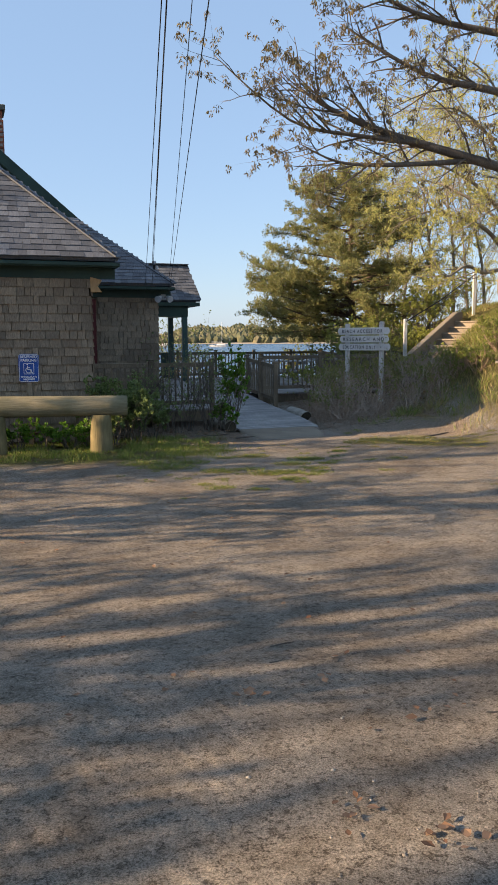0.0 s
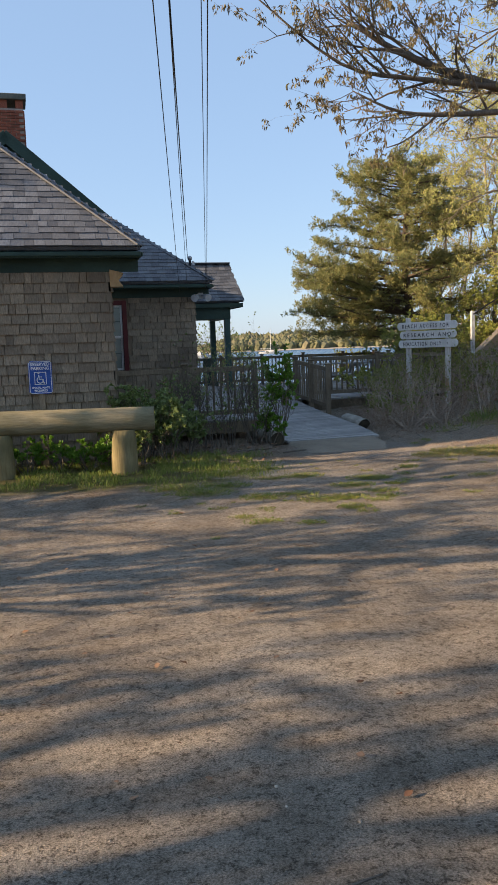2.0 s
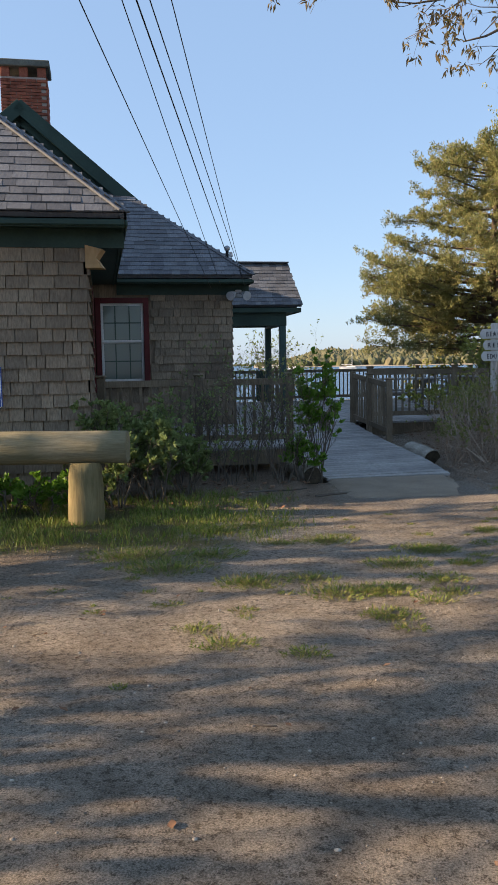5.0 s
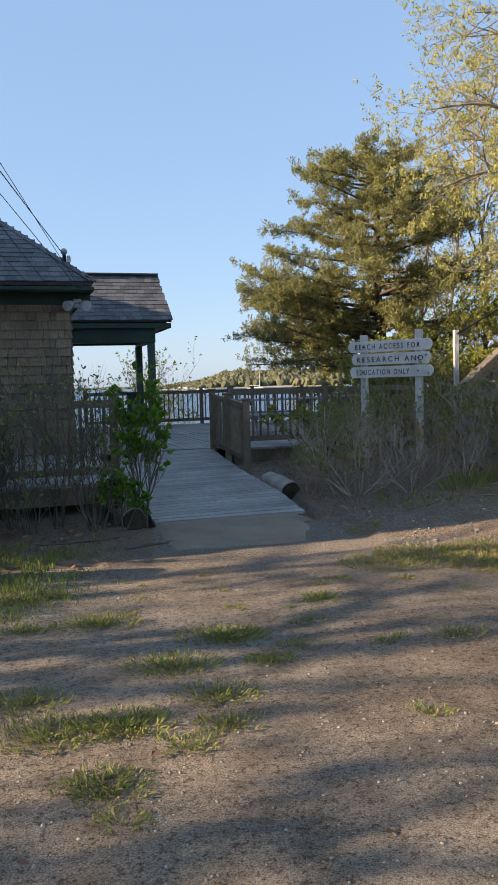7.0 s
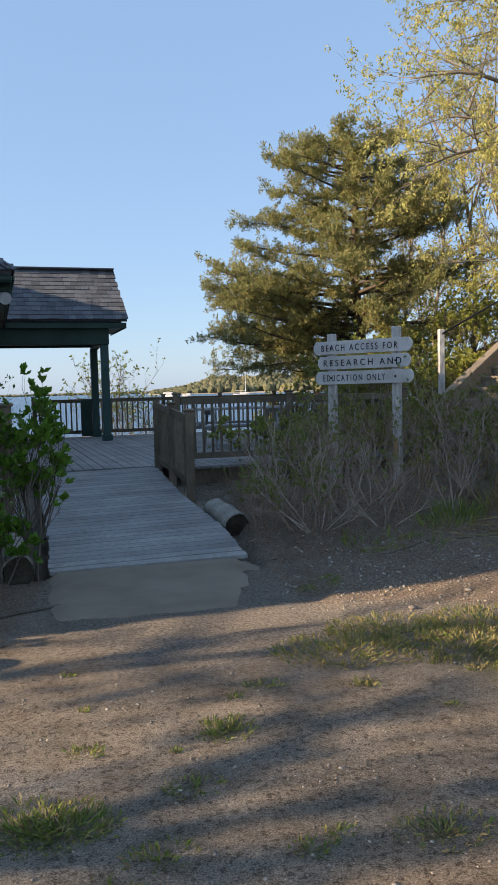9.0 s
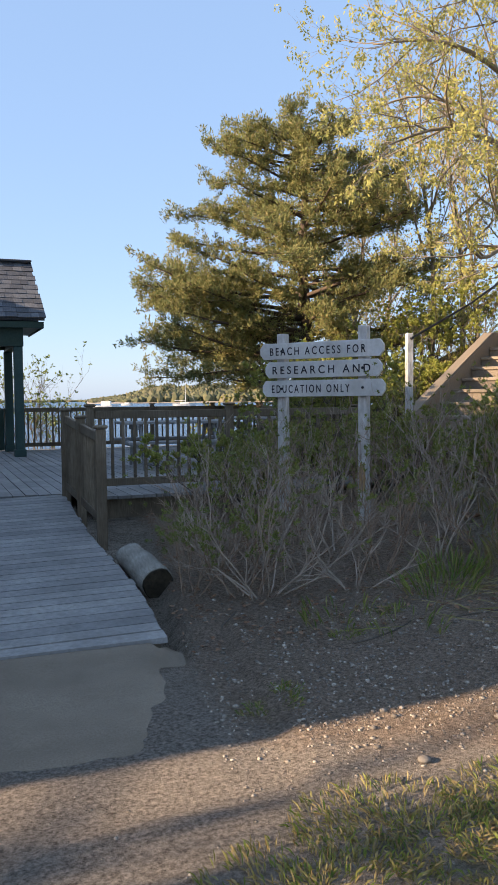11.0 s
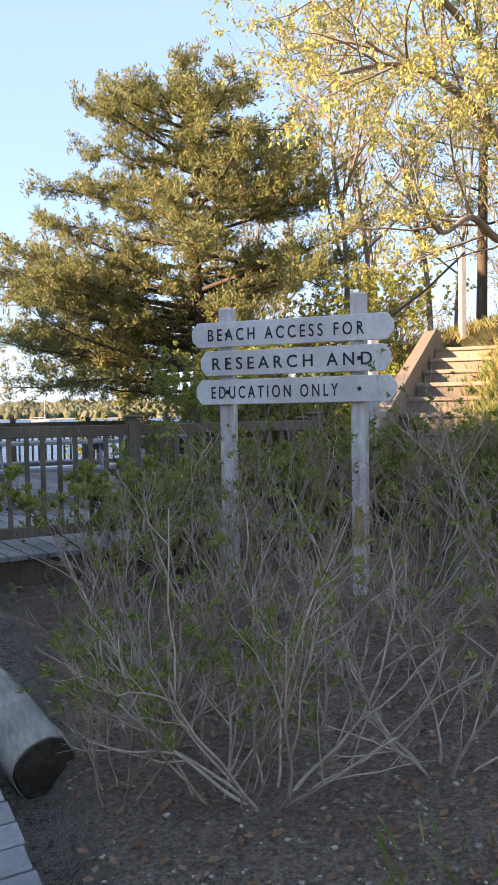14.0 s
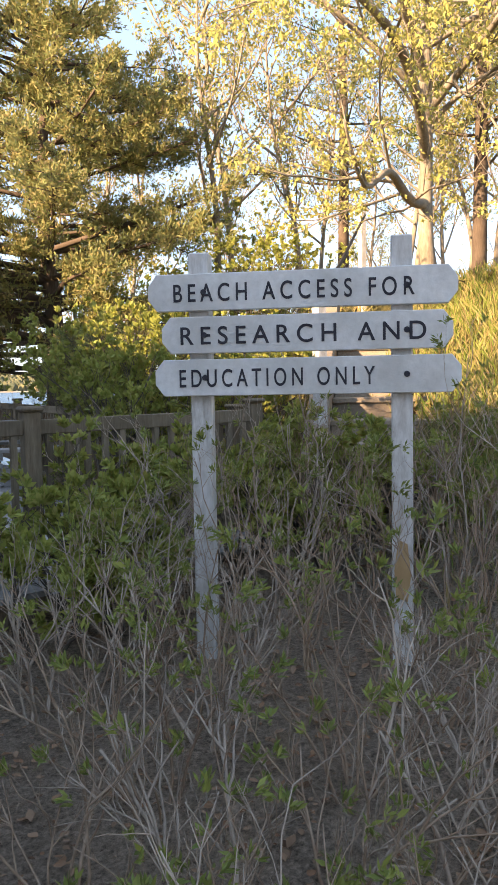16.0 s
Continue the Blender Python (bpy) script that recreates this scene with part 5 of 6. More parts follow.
def spread(wood, leaves, pts, r0, r1, level, P, rnd):
    """A limb along pts with side branches; the last level carries leaf bunches."""
    n = len(pts)
    radii = [r0 + (r1 - r0) * i / (n - 1) for i in range(n)]
    wood.tube(pts, radii, 8 if r0 > 0.06 else (5 if r0 > 0.012 else 3))
    L = sum((b - a).length for a, b in zip(pts, pts[1:]))
    if level == len(P["len"]):
        bunches = max(1, int(L / P["bunch_gap"]))
        for i in range(bunches):
            if rnd.random() < P["bare"]:
                continue
            k = (i + 1) / bunches * (n - 1)
            p = pts[int(k)].lerp(pts[min(int(k) + 1, n - 1)], k - int(k))
            for _ in range(rnd.randint(*P["leaves"])):
                d = (rdir(rnd) + P["leaf_pull"]).normalized()
                s = rnd.uniform(*P["leaf_len"])
                leaves.leaf(p + rdir(rnd) * P["jitter"], d, s, s * P["leaf_w"], 0.15, rnd)
        return
    count = max(1, int(L * P["dens"][level]))
    for i in range(count):
        f = P["from"][level] + (1 - P["from"][level]) * (i + rnd.random()) / count
        k = min(f * (n - 1), n - 1.001)
        a, b = pts[int(k)], pts[int(k) + 1]
        p = a.lerp(b, k - int(k))
        d = tilt_dir(rnd, (b - a).normalized(), *P["angle"])
        d = (d + P["pull"]).normalized()
        ln = rnd.uniform(*P["len"][level]) * (1 - 0.45 * f)
        r = min(radii[int(k)] * 0.62, P["rad"][level])
        spread(wood, leaves, bent(rnd, p, d, ln, 4, P["wander"], P["pull"] * 0.25), r, r * 0.3, level + 1, P, rnd)


def tree(name, limbs, P, bark, leaf_mat, label, category, seed, at=None, crown_name="crown"):
    """limbs: list of (points, r0, r1); the first is the trunk."""
    rnd = random.Random(seed)
    base = Vector(at) if at else Vector(limbs[0][0][0])
    e = empty(name, base)
    wood, lv = Tubes(), Tubes()
    for i, (pts, r0, r1) in enumerate(limbs):
        sp = smooth_path([Vector(p) - (Vector((0, 0, 0)) if at else base) for p in pts])
        if i == 0 and P.get("bare_trunk", True):
            wood.tube(sp, [r0 + (r1 - r0) * j / (len(sp) - 1) for j in range(len(sp))], 10)
        else:
            spread(wood, lv, sp, r0, r1, 0, P, rnd)
    raw("trunk", wood.v, wood.f, bark, e, smooth=True)
    raw(crown_name, lv.v, lv.f, leaf_mat, e)
    return tagged(e, label, category)


UPV = Vector((0, 0, 1))
OVERHEAD = dict(len=[(0.8, 1.6), (0.4, 0.85), (0.2, 0.45)], dens=[3.4, 4.4, 5.0], rad=[0.018, 0.008, 0.004], angle=(28, 62), pull=Vector((-0.14, -0.10, 0.06)), wander=0.22, bunch_gap=0.11, bare=0.05, leaves=(13, 19), leaf_len=(0.035, 0.075), leaf_w=0.32, leaf_pull=Vector((0, 0, -0.9)), jitter=0.04, **{"from": [0.2, 0.15, 0.2]})
gzo = ground_z(11.2, 13.2)
tree("oak_tree", [
    ([(11.4, 13.3, gzo - 0.2), (11.25, 13.2, 2.2), (11.0, 13.1, 4.6), (11.1, 13.2, 7.2), (11.5, 13.4, 10.0)], 0.30, 0.12),
    ([(11.15, 13.1, 2.9), (8.6, 12.6, 3.5), (5.7, 12.25, 4.12), (4.0, 12.2, 4.52), (3.0, 11.85, 4.75), (2.5, 11.75, 5.0)], 0.12, 0.015),
    ([(5.4, 12.25, 4.2), (4.0, 12.0, 4.05), (3.1, 11.8, 4.02), (2.5, 11.75, 4.25)], 0.05, 0.006),
    ([(4.6, 12.2, 4.4), (3.4, 12.0, 4.45), (2.4, 11.9, 4.6), (1.3, 11.8, 5.4)], 0.045, 0.006),
    ([(11.0, 13.1, 4.2), (8.2, 12.7, 4.9), (5.65, 12.2, 5.2), (4.4, 12.0, 5.35), (3.1, 11.8, 5.9)], 0.11, 0.010),
    ([(11.0, 13.1, 5.2), (8.4, 12.6, 5.9), (5.6, 12.1, 6.0), (4.2, 11.9, 6.15), (2.9, 11.6, 6.6)], 0.10, 0.010),
    ([(11.1, 13.2, 6.5), (9.0, 12.4, 7.0), (6.5, 12.0, 6.9), (4.4, 11.8, 7.3)], 0.09, 0.01),
    ([(11.1, 13.2, 6.0), (10.2, 15.0, 7.5), (9.2, 16.5, 8.6)], 0.09, 0.01),
    ([(11.3, 13.3, 8.0), (12.6, 12.4, 9.5), (14.2, 11.6, 10.3)], 0.09, 0.01),
], OVERHEAD, M_BARK, M_BOAK, "oak with a long low limb and bronze young leaves", "tree", 11)

YOAK = dict(len=[(1.3, 2.6), (0.6, 1.3), (0.3, 0.65)], dens=[2.8, 3.5, 4.0], rad=[0.020, 0.009, 0.005], angle=(25, 60), pull=Vector((-0.06, -0.05, 0.05)), wander=0.22, bunch_gap=0.11, bare=0.15, leaves=(11, 16), leaf_len=(0.035, 0.072), leaf_w=0.48, leaf_pull=Vector((0, 0, -0.5)), jitter=0.05, **{"from": [0.1, 0.1, 0.1]})
gzy = ground_z(11.5, 24.1)
tree("oak_tree", [
    ([(11.65, 24.0, gzy - 0.3), (11.45, 24.05, gzy + 0.5), (11.5, 24.1, 4.3), (11.6, 24.2, 6.6), (11.65, 24.2, 9.8)], 0.125, 0.04),
    ([(11.45, 24.1, 3.6), (10.6, 23.5, 3.45), (9.9, 23.1, 3.6), (9.1, 22.6, 3.25), (8.5, 22.2, 3.7)], 0.075, 0.010),
    ([(11.5, 24.1, 4.2), (10.6, 23.4, 4.7), (9.4, 22.6, 4.9), (8.4, 22.3, 5.0), (7.4, 21.9, 4.6)], 0.08, 0.010),
    ([(11.55, 24.15, 5.2), (10.2, 23.4, 6.0), (8.7, 22.8, 6.4), (7.5, 22.8, 6.3)], 0.07, 0.010),
    ([(11.55, 24.1, 4.8), (11.0, 22.6, 5.2), (10.0, 21.4, 5.0), (8.6, 20.8, 4.2)], 0.06, 0.010),
    ([(11.6, 24.2, 6.2), (10.4, 22.9, 7.2), (9.0, 21.8, 7.6), (7.8, 21.2, 7.4)], 0.06, 0.010),
    ([(11.6, 24.2, 7.0), (12.4, 23.0, 8.0), (12.8, 21.8, 8.6)], 0.05, 0.010),
    ([(11.5, 24.2, 5.6), (12.2, 22.8, 6.2), (12.3, 21.4, 6.4), (11.9, 20.2, 6.2)], 0.05, 0.010),
    ([(11.6, 24.2, 8.0), (10.4, 23.2, 9.0), (9.0, 22.4, 9.3)], 0.05, 0.010),
    ([(11.5, 24.15, 5.0), (10.2, 24.4, 5.9), (9.0, 24.6, 6.3), (8.2, 24.8, 6.1)], 0.05, 0.010),
    ([(11.6, 24.2, 7.2), (10.2, 24.3, 8.1), (8.8, 24.0, 8.4)], 0.045, 0.010),
    ([(11.5, 24.1, 4.6), (12.0, 23.4, 5.2), (12.4, 22.6, 5.0)], 0.04, 0.010),
], YOAK, M_PALEBARK, M_YOAK, "spring oak with crooked pale trunk and yellow-green leaves", "tree", 12)


# the cedar: tiers of near-level boughs with flat sprays
def cedar(x, y, height, seed):
    rnd = random.Random(seed)
    z0 = ground_z(x, y) - 0.2
    inner = random.Random(seed + 100)
    e = empty("cedar_tree", (x, y, z0))
    wood, lv = Tubes(), Tubes()
    H = height - z0
    trunk = smooth_path([(0, 0, 0), (0.08, 0, H * 0.3), (-0.05, 0.05, H * 0.6), (0.02, 0, H * 0.85), (-0.05, 0, H)])
    wood.tube(trunk, [0.20 * (1 - 0.93 * i / (len(trunk) - 1)) for i in range(len(trunk))], 9)
    prof = [(1.0, 2.6), (1.6, 3.8), (2.6, 3.8), (3.6, 3.1), (4.4, 2.8), (5.2, 2.3), (6.0, 2.0), (6.5, 1.5), (6.9, 0.7), (7.2, 0.3)]
    nb = 134
    for i in range(nb):
        h = 1.15 + (height - 1.3) * (min(i, 119) / 120) ** 1.15 + rnd.uniform(-0.12, 0.12)
        az = i * 2.399 + rnd.uniform(-0.4, 0.4)
        ln = interp(h, prof) * rnd.choice((0.55, 0.75, 0.9, 1.0, 1.06))
        if i >= 120:                      # long low boughs towards the water side
            h, az, ln = rnd.uniform(1.5, 2.9), math.pi + rnd.uniform(-0.75, 0.55), rnd.uniform(3.1, 3.9)
        zz = h - z0
        k = min(zz / H, 0.99) * (len(trunk) - 1)
        st = trunk[int(k)].lerp(trunk[int(k) + 1], k - int(k))
        d = Vector((math.cos(az), math.sin(az), rnd.uniform(-0.04, 0.16) + 0.2 * sstep(5.5, 7, h)))
        pts = bent(rnd, st, d, ln, 7, 0.10, Vector((0, 0, 0.015)))
        r = 0.014 + 0.011 * ln
        wood.tube(pts, [r * (1 - 0.85 * j / 7) for j in range(8)], 5)
        side = max(4, int(ln * 7))
        for s in range(side):
            f = 0.28 + 0.72 * (s + rnd.random()) / side
            kk = min(f * 7, 6.999)
            p = pts[int(kk)].lerp(pts[int(kk) + 1], kk - int(kk))
            dd = tilt_dir(rnd, (pts[int(kk) + 1] - pts[int(kk)]).normalized(), 25, 75)
            dd.z = dd.z * 0.45 + rnd.uniform(0.0, 0.22)
            sl = rnd.uniform(0.3, 0.75) * (1.15 - 0.5 * f) * (0.6 + 0.16 * ln)
            q = bent(rnd, p, dd, sl, 3, 0.18)
            wood.tube(q, [0.009, 0.007, 0.005, 0.002], 3)
            for j in range(1, 4):
                for _ in range(rnd.randint(2, 4)):
                    c = q[j] + rdir(rnd) * 0.09
                    up = Vector((rnd.uniform(-0.6, 0.6), rnd.uniform(-0.6, 0.6), rnd.uniform(0.1, 0.9)))
                    for _ in range(7):
                        lv.leaf(c + rdir(rnd) * 0.06, (up + rdir(rnd) * 0.8 + dd * 0.5), rnd.uniform(0.055, 0.12), rnd.uniform(0.018, 0.030), 0.0, rnd)
                    for _ in range(4):
                        lv.leaf(c + rdir(inner) * 0.04, (up + rdir(inner) * 0.7 + dd * 0.5), inner.uniform(0.05, 0.10), inner.uniform(0.018, 0.030), 0.0, inner)
    raw("trunk", wood.v, wood.f, M_CEDARBARK, e, smooth=True)
    raw("crown", lv.v, lv.f, M_CEDAR, e)
    tagged(e, "olive-bronze red cedar with layered level boughs", "tree")
    return e


cedar(8.2, 29.4, 7.15, 21)

# thin spring trees and pines on the bank behind
WOODS = dict(len=[(1.0, 2.0), (0.5, 1.1)], dens=[2.0, 3.2], rad=[0.02, 0.009], angle=(25, 55), pull=Vector((0, 0, 0.18)), wander=0.2, bunch_gap=0.15, bare=0.1, leaves=(7, 11), leaf_len=(0.05, 0.10), leaf_w=0.5, leaf_pull=Vector((0, 0, -0.2)), jitter=0.12, bare_trunk=False, **{"from": [0.3, 0.2]})


def wood_tree(seed, h, lean):
    rnd = random.Random(seed)
    t = [(0, 0, 0), (lean * 0.3, 0.1, h * 0.35), (lean * 0.7, -0.1, h * 0.7), (lean, 0, h)]
    limbs = [(t, 0.065, 0.012)]
    for k in range(5):
        z = h * (0.35 + 0.12 * k)
        az = rnd.uniform(0, 6.28)
        l = h * 0.28
        c = Vector((lean * z / h, 0, z))
        limbs.append(([c, c + Vector((math.cos(az) * l * 0.5, math.sin(az) * l * 0.5, l * 0.45)), c + Vector((math.cos(az) * l * 0.8, math.sin(az) * l * 0.8, l))], 0.03, 0.008))
    return limbs


protos = [tree("young_tree", wood_tree(s, h, ln), WOODS, M_PALEBARK, M_WOODLEAF, "slender pale-stemmed young tree in thin yellow-green leaf", "tree", s, at=(0, 0, 0)) for s, h, ln in ((31, 6.0, 0.5), (32, 6.8, -0.6), (33, 5.0, 0.9))]
spots = [(10.9, 28.6), (12.8, 31.0), (15.2, 28.2), (10.2, 32.5), (14.6, 33.5), (17.3, 30.2), (12.0, 36.5), (18.2, 26.6), (16.4, 23.8), (20.0, 29.5), (9.4, 31.3), (14.0, 27.2), (19.5, 23.0), (21.5, 33), (16.0, 36), (11.6, 33.8), (17.5, 21.0), (13.4, 29.4), (22, 26), (24, 30), (20.5, 36), (26, 34), (18.5, 33), (23.5, 38), (27, 29), (15.2, 31.2), (19, 39), (13.2, 39), (25, 24), (14.6, 25.6), (16.0, 27.4), (13.9, 24.6), (18.0, 28.8), (15.4, 24.4), (17.2, 25.4)]
rt = random.Random(5)
for i, (x, y) in enumerate(spots):
    m = pose(x, y, ground_z(x, y) - 0.1, 0, 0, rt.uniform(0, 360)) @ Matrix.Scale(rt.uniform(0.85, 1.2), 4)
    p = protos[i % 3]
    if i < 3:
        p.matrix_world = m
        p["group"] = "trees on the bank"
    else:
        c = copy_thing(p, m)
        c.scale = m.to_scale()


def pine(x, y, h, seed):
    rnd = random.Random(seed)
    e = empty("pine_tree", (x, y, ground_z(x, y) - 0.2))
    wood, lv = Tubes(), Tubes()
    wood.tube([Vector((0, 0, 0)), Vector((0.1, 0, h * 0.5)), Vector((0, 0.1, h))], [0.15, 0.11, 0.03], 9)
    for i in range(34):
        z = h * (0.34 + 0.64 * i / 34)
        az = i * 2.4
        ln = (1 - (z / h - 0.3) * 1.1) * 2.3 * rnd.uniform(0.6, 1.1) + 0.3
        pts = bent(rnd, Vector((0.1 * (1 - abs(z / h - 0.5)), 0, z)), Vector((math.cos(az), math.sin(az), 0.15)), ln, 5, 0.12, Vector((0, 0, 0.05)))
        wood.tube(pts, [0.035 * (1 - 0.8 * j / 5) for j in range(6)], 4)
        for j in range(2, 6):
            for _ in range(4):
                c = pts[j] + rdir(rnd) * 0.22
                for _ in range(9):
                    lv.leaf(c, rdir(rnd) + Vector((0, 0, 0.5)), rnd.uniform(0.14, 0.26), 0.022, 0, rnd)
    raw("trunk", wood.v, wood.f, M_CEDARBARK, e, smooth=True)
    raw("crown", lv.v, lv.f, M_PINE, e)
    tagged(e, "dark-trunked pine with loose green needle tufts", "tree")


pine(18.6, 27.0, 9.5, 41)
pine(16.2, 31.5, 11.0, 42)
pine(15.6, 26.8, 9.0, 43)

# unseen trees beyond the lot's edge, placed for the shade they throw
SHADE = dict(len=[(1.4, 2.6), (0.6, 1.2)], dens=[1.5, 2.0], rad=[0.035, 0.014], angle=(28, 60), pull=Vector((0, 0, 0.12)), wander=0.2, bunch_gap=0.22, bare=0.52, leaves=(3, 6), leaf_len=(0.12, 0.2), leaf_w=0.55, leaf_pull=Vector((0, 0, -0.2)), jitter=0.15, bare_trunk=False, **{"from": [0.25, 0.2]})


def shade_limbs(seed, h):
    rnd = random.Random(seed)
    limbs = [([(0, 0, -0.2), (0.2, 0.1, h * 0.3), (-0.1, 0, h * 0.65), (0.1, 0.1, h)], 0.15, 0.03)]
    for k in range(9):
        z = h * (0.28 + 0.075 * k)
        az = k * 2.4 + rnd.uniform(-0.4, 0.4)
        l = h * rnd.uniform(0.26, 0.36)
        c = Vector((0, 0, z))
        limbs.append(([c, c + Vector((math.cos(az) * l * 0.55, math.sin(az) * l * 0.55, l * 0.25)), c + Vector((math.cos(az) * l, math.sin(az) * l, l * 0.45))], 0.09, 0.015))
    return limbs


sp = [tree("shade_tree", shade_limbs(s, h), SHADE, M_BARK, M_BOAK, "tall half-leafed oak out of view, placed for its shade", "tree", s, at=(0, 0, 0)) for s, h in ((51, 7.0), (52, 8.5))]
# most streak the gravel; the last two are added to keep sun off the sign
SHADE_SPOTS = [(-13.0, -0.8, 0.95), (-17.0, 2.0, 1.1), (-20.0, 5.2, 1.1), (-14.0, 8.8, 0.8), (-22.0, -1.5, 1.3), (-14.0, -3.6, 1.0), (-19.0, 9.6, 1.05), (-12.0, 11.2, 0.85), (-11.5, 16.4, 1.15), (-15.0, 17.2, 1.3)]
for i, (x, y, s) in enumerate(SHADE_SPOTS):
    m = pose(x, y, ground_z(x, y), 0, 0, rt.uniform(0, 360)) @ Matrix.Scale(s, 4)
    if i < 2:
        sp[i].matrix_world = m
        sp[i]["group"] = "lot edge trees"
    else:
        c = copy_thing(sp[i % 2], m)
        c.scale = m.to_scale()


# unseen saplings, stretched and placed to throw dark bands on the gravel
DENSE = dict(SHADE, bare=0.05, leaves=(5, 8), dens=[2.2, 2.8])
sapling = tree("shade_sapling", shade_limbs(53, 4.0), DENSE, M_BARK, M_BOAK, "small dense-leafed oak out of view, placed for its shade", "tree", 53, at=(0, 0, 0))
sapling["group"] = "lot edge saplings"
for i, (x, y, wide, tall) in enumerate(((-8.0, 6.9, 0.8, 1.25), (-8.5, 10.2, 0.75, 1.25), (-9.5, 2.9, 0.85, 1.1))):
    m = pose(x, y, ground_z(x, y), 0, 0, 70 * i) @ Matrix.Diagonal((wide, wide, tall, 1))
    if i == 0:
        sapling.matrix_world = m
    else:
        c = copy_thing(sapling, m)
        c.scale = m.to_scale()

# ---- shrubs ----
def shrub(name, x, y, h, spread_r, stems, leaf_mat, label, seed, tuft=(7, 10), leaf_len=(0.03, 0.055), leaf_w=0.36, tufts=0.8, lean=(0, 0), twig=3, bark=None, r0=0.011, up=0.35, low_bare=0.0, wild=0.17):
    rnd = random.Random(seed)
    z = ground_z(x, y) - 0.04
    e = empty(name, (x, y, z))
    wood, lv = Tubes(), Tubes()

    def bunch(p, d):
        if rnd.random() > tufts or (p.z < 0.6 * h and rnd.random() < low_bare):
            return
        for _ in range(rnd.randint(*tuft)):
            s = rnd.uniform(*leaf_len)
            lv.leaf(p + rdir(rnd) * 0.012, d * 1.15 + rdir(rnd), s, s * leaf_w, 0.05, rnd)

    def go(p, d, ln, r, lev):
        segs = 5 if lev == 0 else 4
        pts = bent(rnd, p, d, ln, segs, wild, Vector((0, 0, 0.05)))
        wood.tube(pts, [r * (1 - 0.6 * j / segs) for j in range(segs + 1)], 5 if lev < 2 else 3)
        if lev >= twig:
            bunch(pts[-1], (pts[-1] - pts[-2]).normalized())
            if rnd.random() < 0.35:
                bunch(pts[-2], (pts[-1] - pts[-2]).normalized())
            return
        for _ in range(rnd.randint(2, 4) + (1 if lev == 0 else 0)):
            k = rnd.uniform(0.3, 1.0) * segs
            k = min(k, segs - 0.001)
            q = pts[int(k)].lerp(pts[int(k) + 1], k - int(k))
            dd = tilt_dir(rnd, (pts[int(k) + 1] - pts[int(k)]).normalized(), 20, 50)
            dd.z += up * 0.5
            go(q, dd.normalized(), ln * rnd.uniform(0.42, 0.62), r * 0.55, lev + 1)

    for s in range(stems):
        az = 2 * math.pi * (s + rnd.random()) / stems
        out = spread_r * rnd.uniform(0.35, 1.0)
        d = Vector((math.cos(az) * out + lean[0], math.sin(az) * out + lean[1], h * 0.75))
        go(Vector((math.cos(az) * 0.05, math.sin(az) * 0.05, 0)), d.normalized(), d.length * rnd.uniform(0.75, 1.0), r0 * rnd.uniform(0.7, 1.2), 0)
    raw("branchwork", wood.v, wood.f, bark or M_BARK, e, smooth=True)
    if lv.v:
        raw("foliage", lv.v, lv.f, leaf_mat, e)
    return tagged(e, label, "shrub")


BAYL = "bayberry shrub with grey branching stems and green leaf tufts"
BARE = "nearly bare grey-stemmed shrub with few leaf tufts"
for i, (x, y, h, r, n, tf) in enumerate(((4.62, 16.95, 0.62, 0.95, 11, 0.08), (4.5, 17.9, 0.65, 0.6, 6, 0.4), (5.4, 17.75, 0.8, 0.6, 7, 0.5), (6.15, 17.4, 0.8, 0.6, 7, 0.55), (4.95, 18.75, 0.85, 0.5, 7, 0.55), (6.6, 18.1, 1.15, 0.65, 8, 0.6), (4.5, 19.35, 0.85, 0.5, 7, 0.55), (5.9, 19.7, 1.25, 0.5, 8, 0.7), (6.8, 19.3, 1.15, 0.6, 8, 0.7), (7.5, 18.5, 0.9, 0.6, 8, 0.75), (5.25, 16.8, 0.62, 0.6, 6, 0.25), (6.9, 17.4, 0.75, 0.5, 7, 0.65), (5.4, 20.2, 1.0, 0.5, 8, 0.7), (4.42, 17.05, 0.7, 0.35, 4, 0.6), (5.0, 17.4, 0.9, 0.4, 5, 0.6))):
    shrub("bayberry_shrub", x, y, h, r, n - 1, M_BAY, BARE if tf < 0.3 else BAYL, 100 + i, tufts=tf * 0.34, low_bare=0.85, tuft=(12, 17), leaf_w=0.25, leaf_len=(0.022, 0.045), bark=M_TWIG, r0=0.0085, wild=0.26)
for i, (x, y, h, r, n, tf) in enumerate(((4.35, 17.45, 0.75, 0.4, 6, 0.4), (4.75, 17.7, 0.85, 0.45, 7, 0.4), (5.15, 18.2, 0.9, 0.5, 8, 0.4), (5.75, 18.35, 0.95, 0.5, 8, 0.4), (5.6, 17.2, 0.75, 0.5, 7, 0.35), (6.3, 18.75, 1.2, 0.5, 8, 0.45), (4.6, 18.5, 0.9, 0.45, 7, 0.45), (5.3, 19.3, 1.0, 0.5, 8, 0.5), (6.35, 19.9, 1.15, 0.5, 8, 0.5), (7.1, 18.0, 0.95, 0.5, 7, 0.45), (6.5, 17.3, 0.75, 0.45, 7, 0.4), (7.0, 19.8, 1.1, 0.5, 8, 0.5), (4.2, 18.25, 0.75, 0.45, 7, 0.4), (4.12, 17.2, 0.55, 0.4, 7, 1.4), (4.5, 17.0, 0.6, 0.4, 6, 1.4))):
    shrub("brushwood_shrub", x, y, h, r, n - 1, M_BAY, "thin brown-stemmed brushwood shrub with small leaf tufts", 270 + i, tufts=tf * 0.34, low_bare=0.85, tuft=(12, 17), leaf_w=0.25, leaf_len=(0.022, 0.045), bark=M_BRUSH, r0=0.006, wild=0.26)
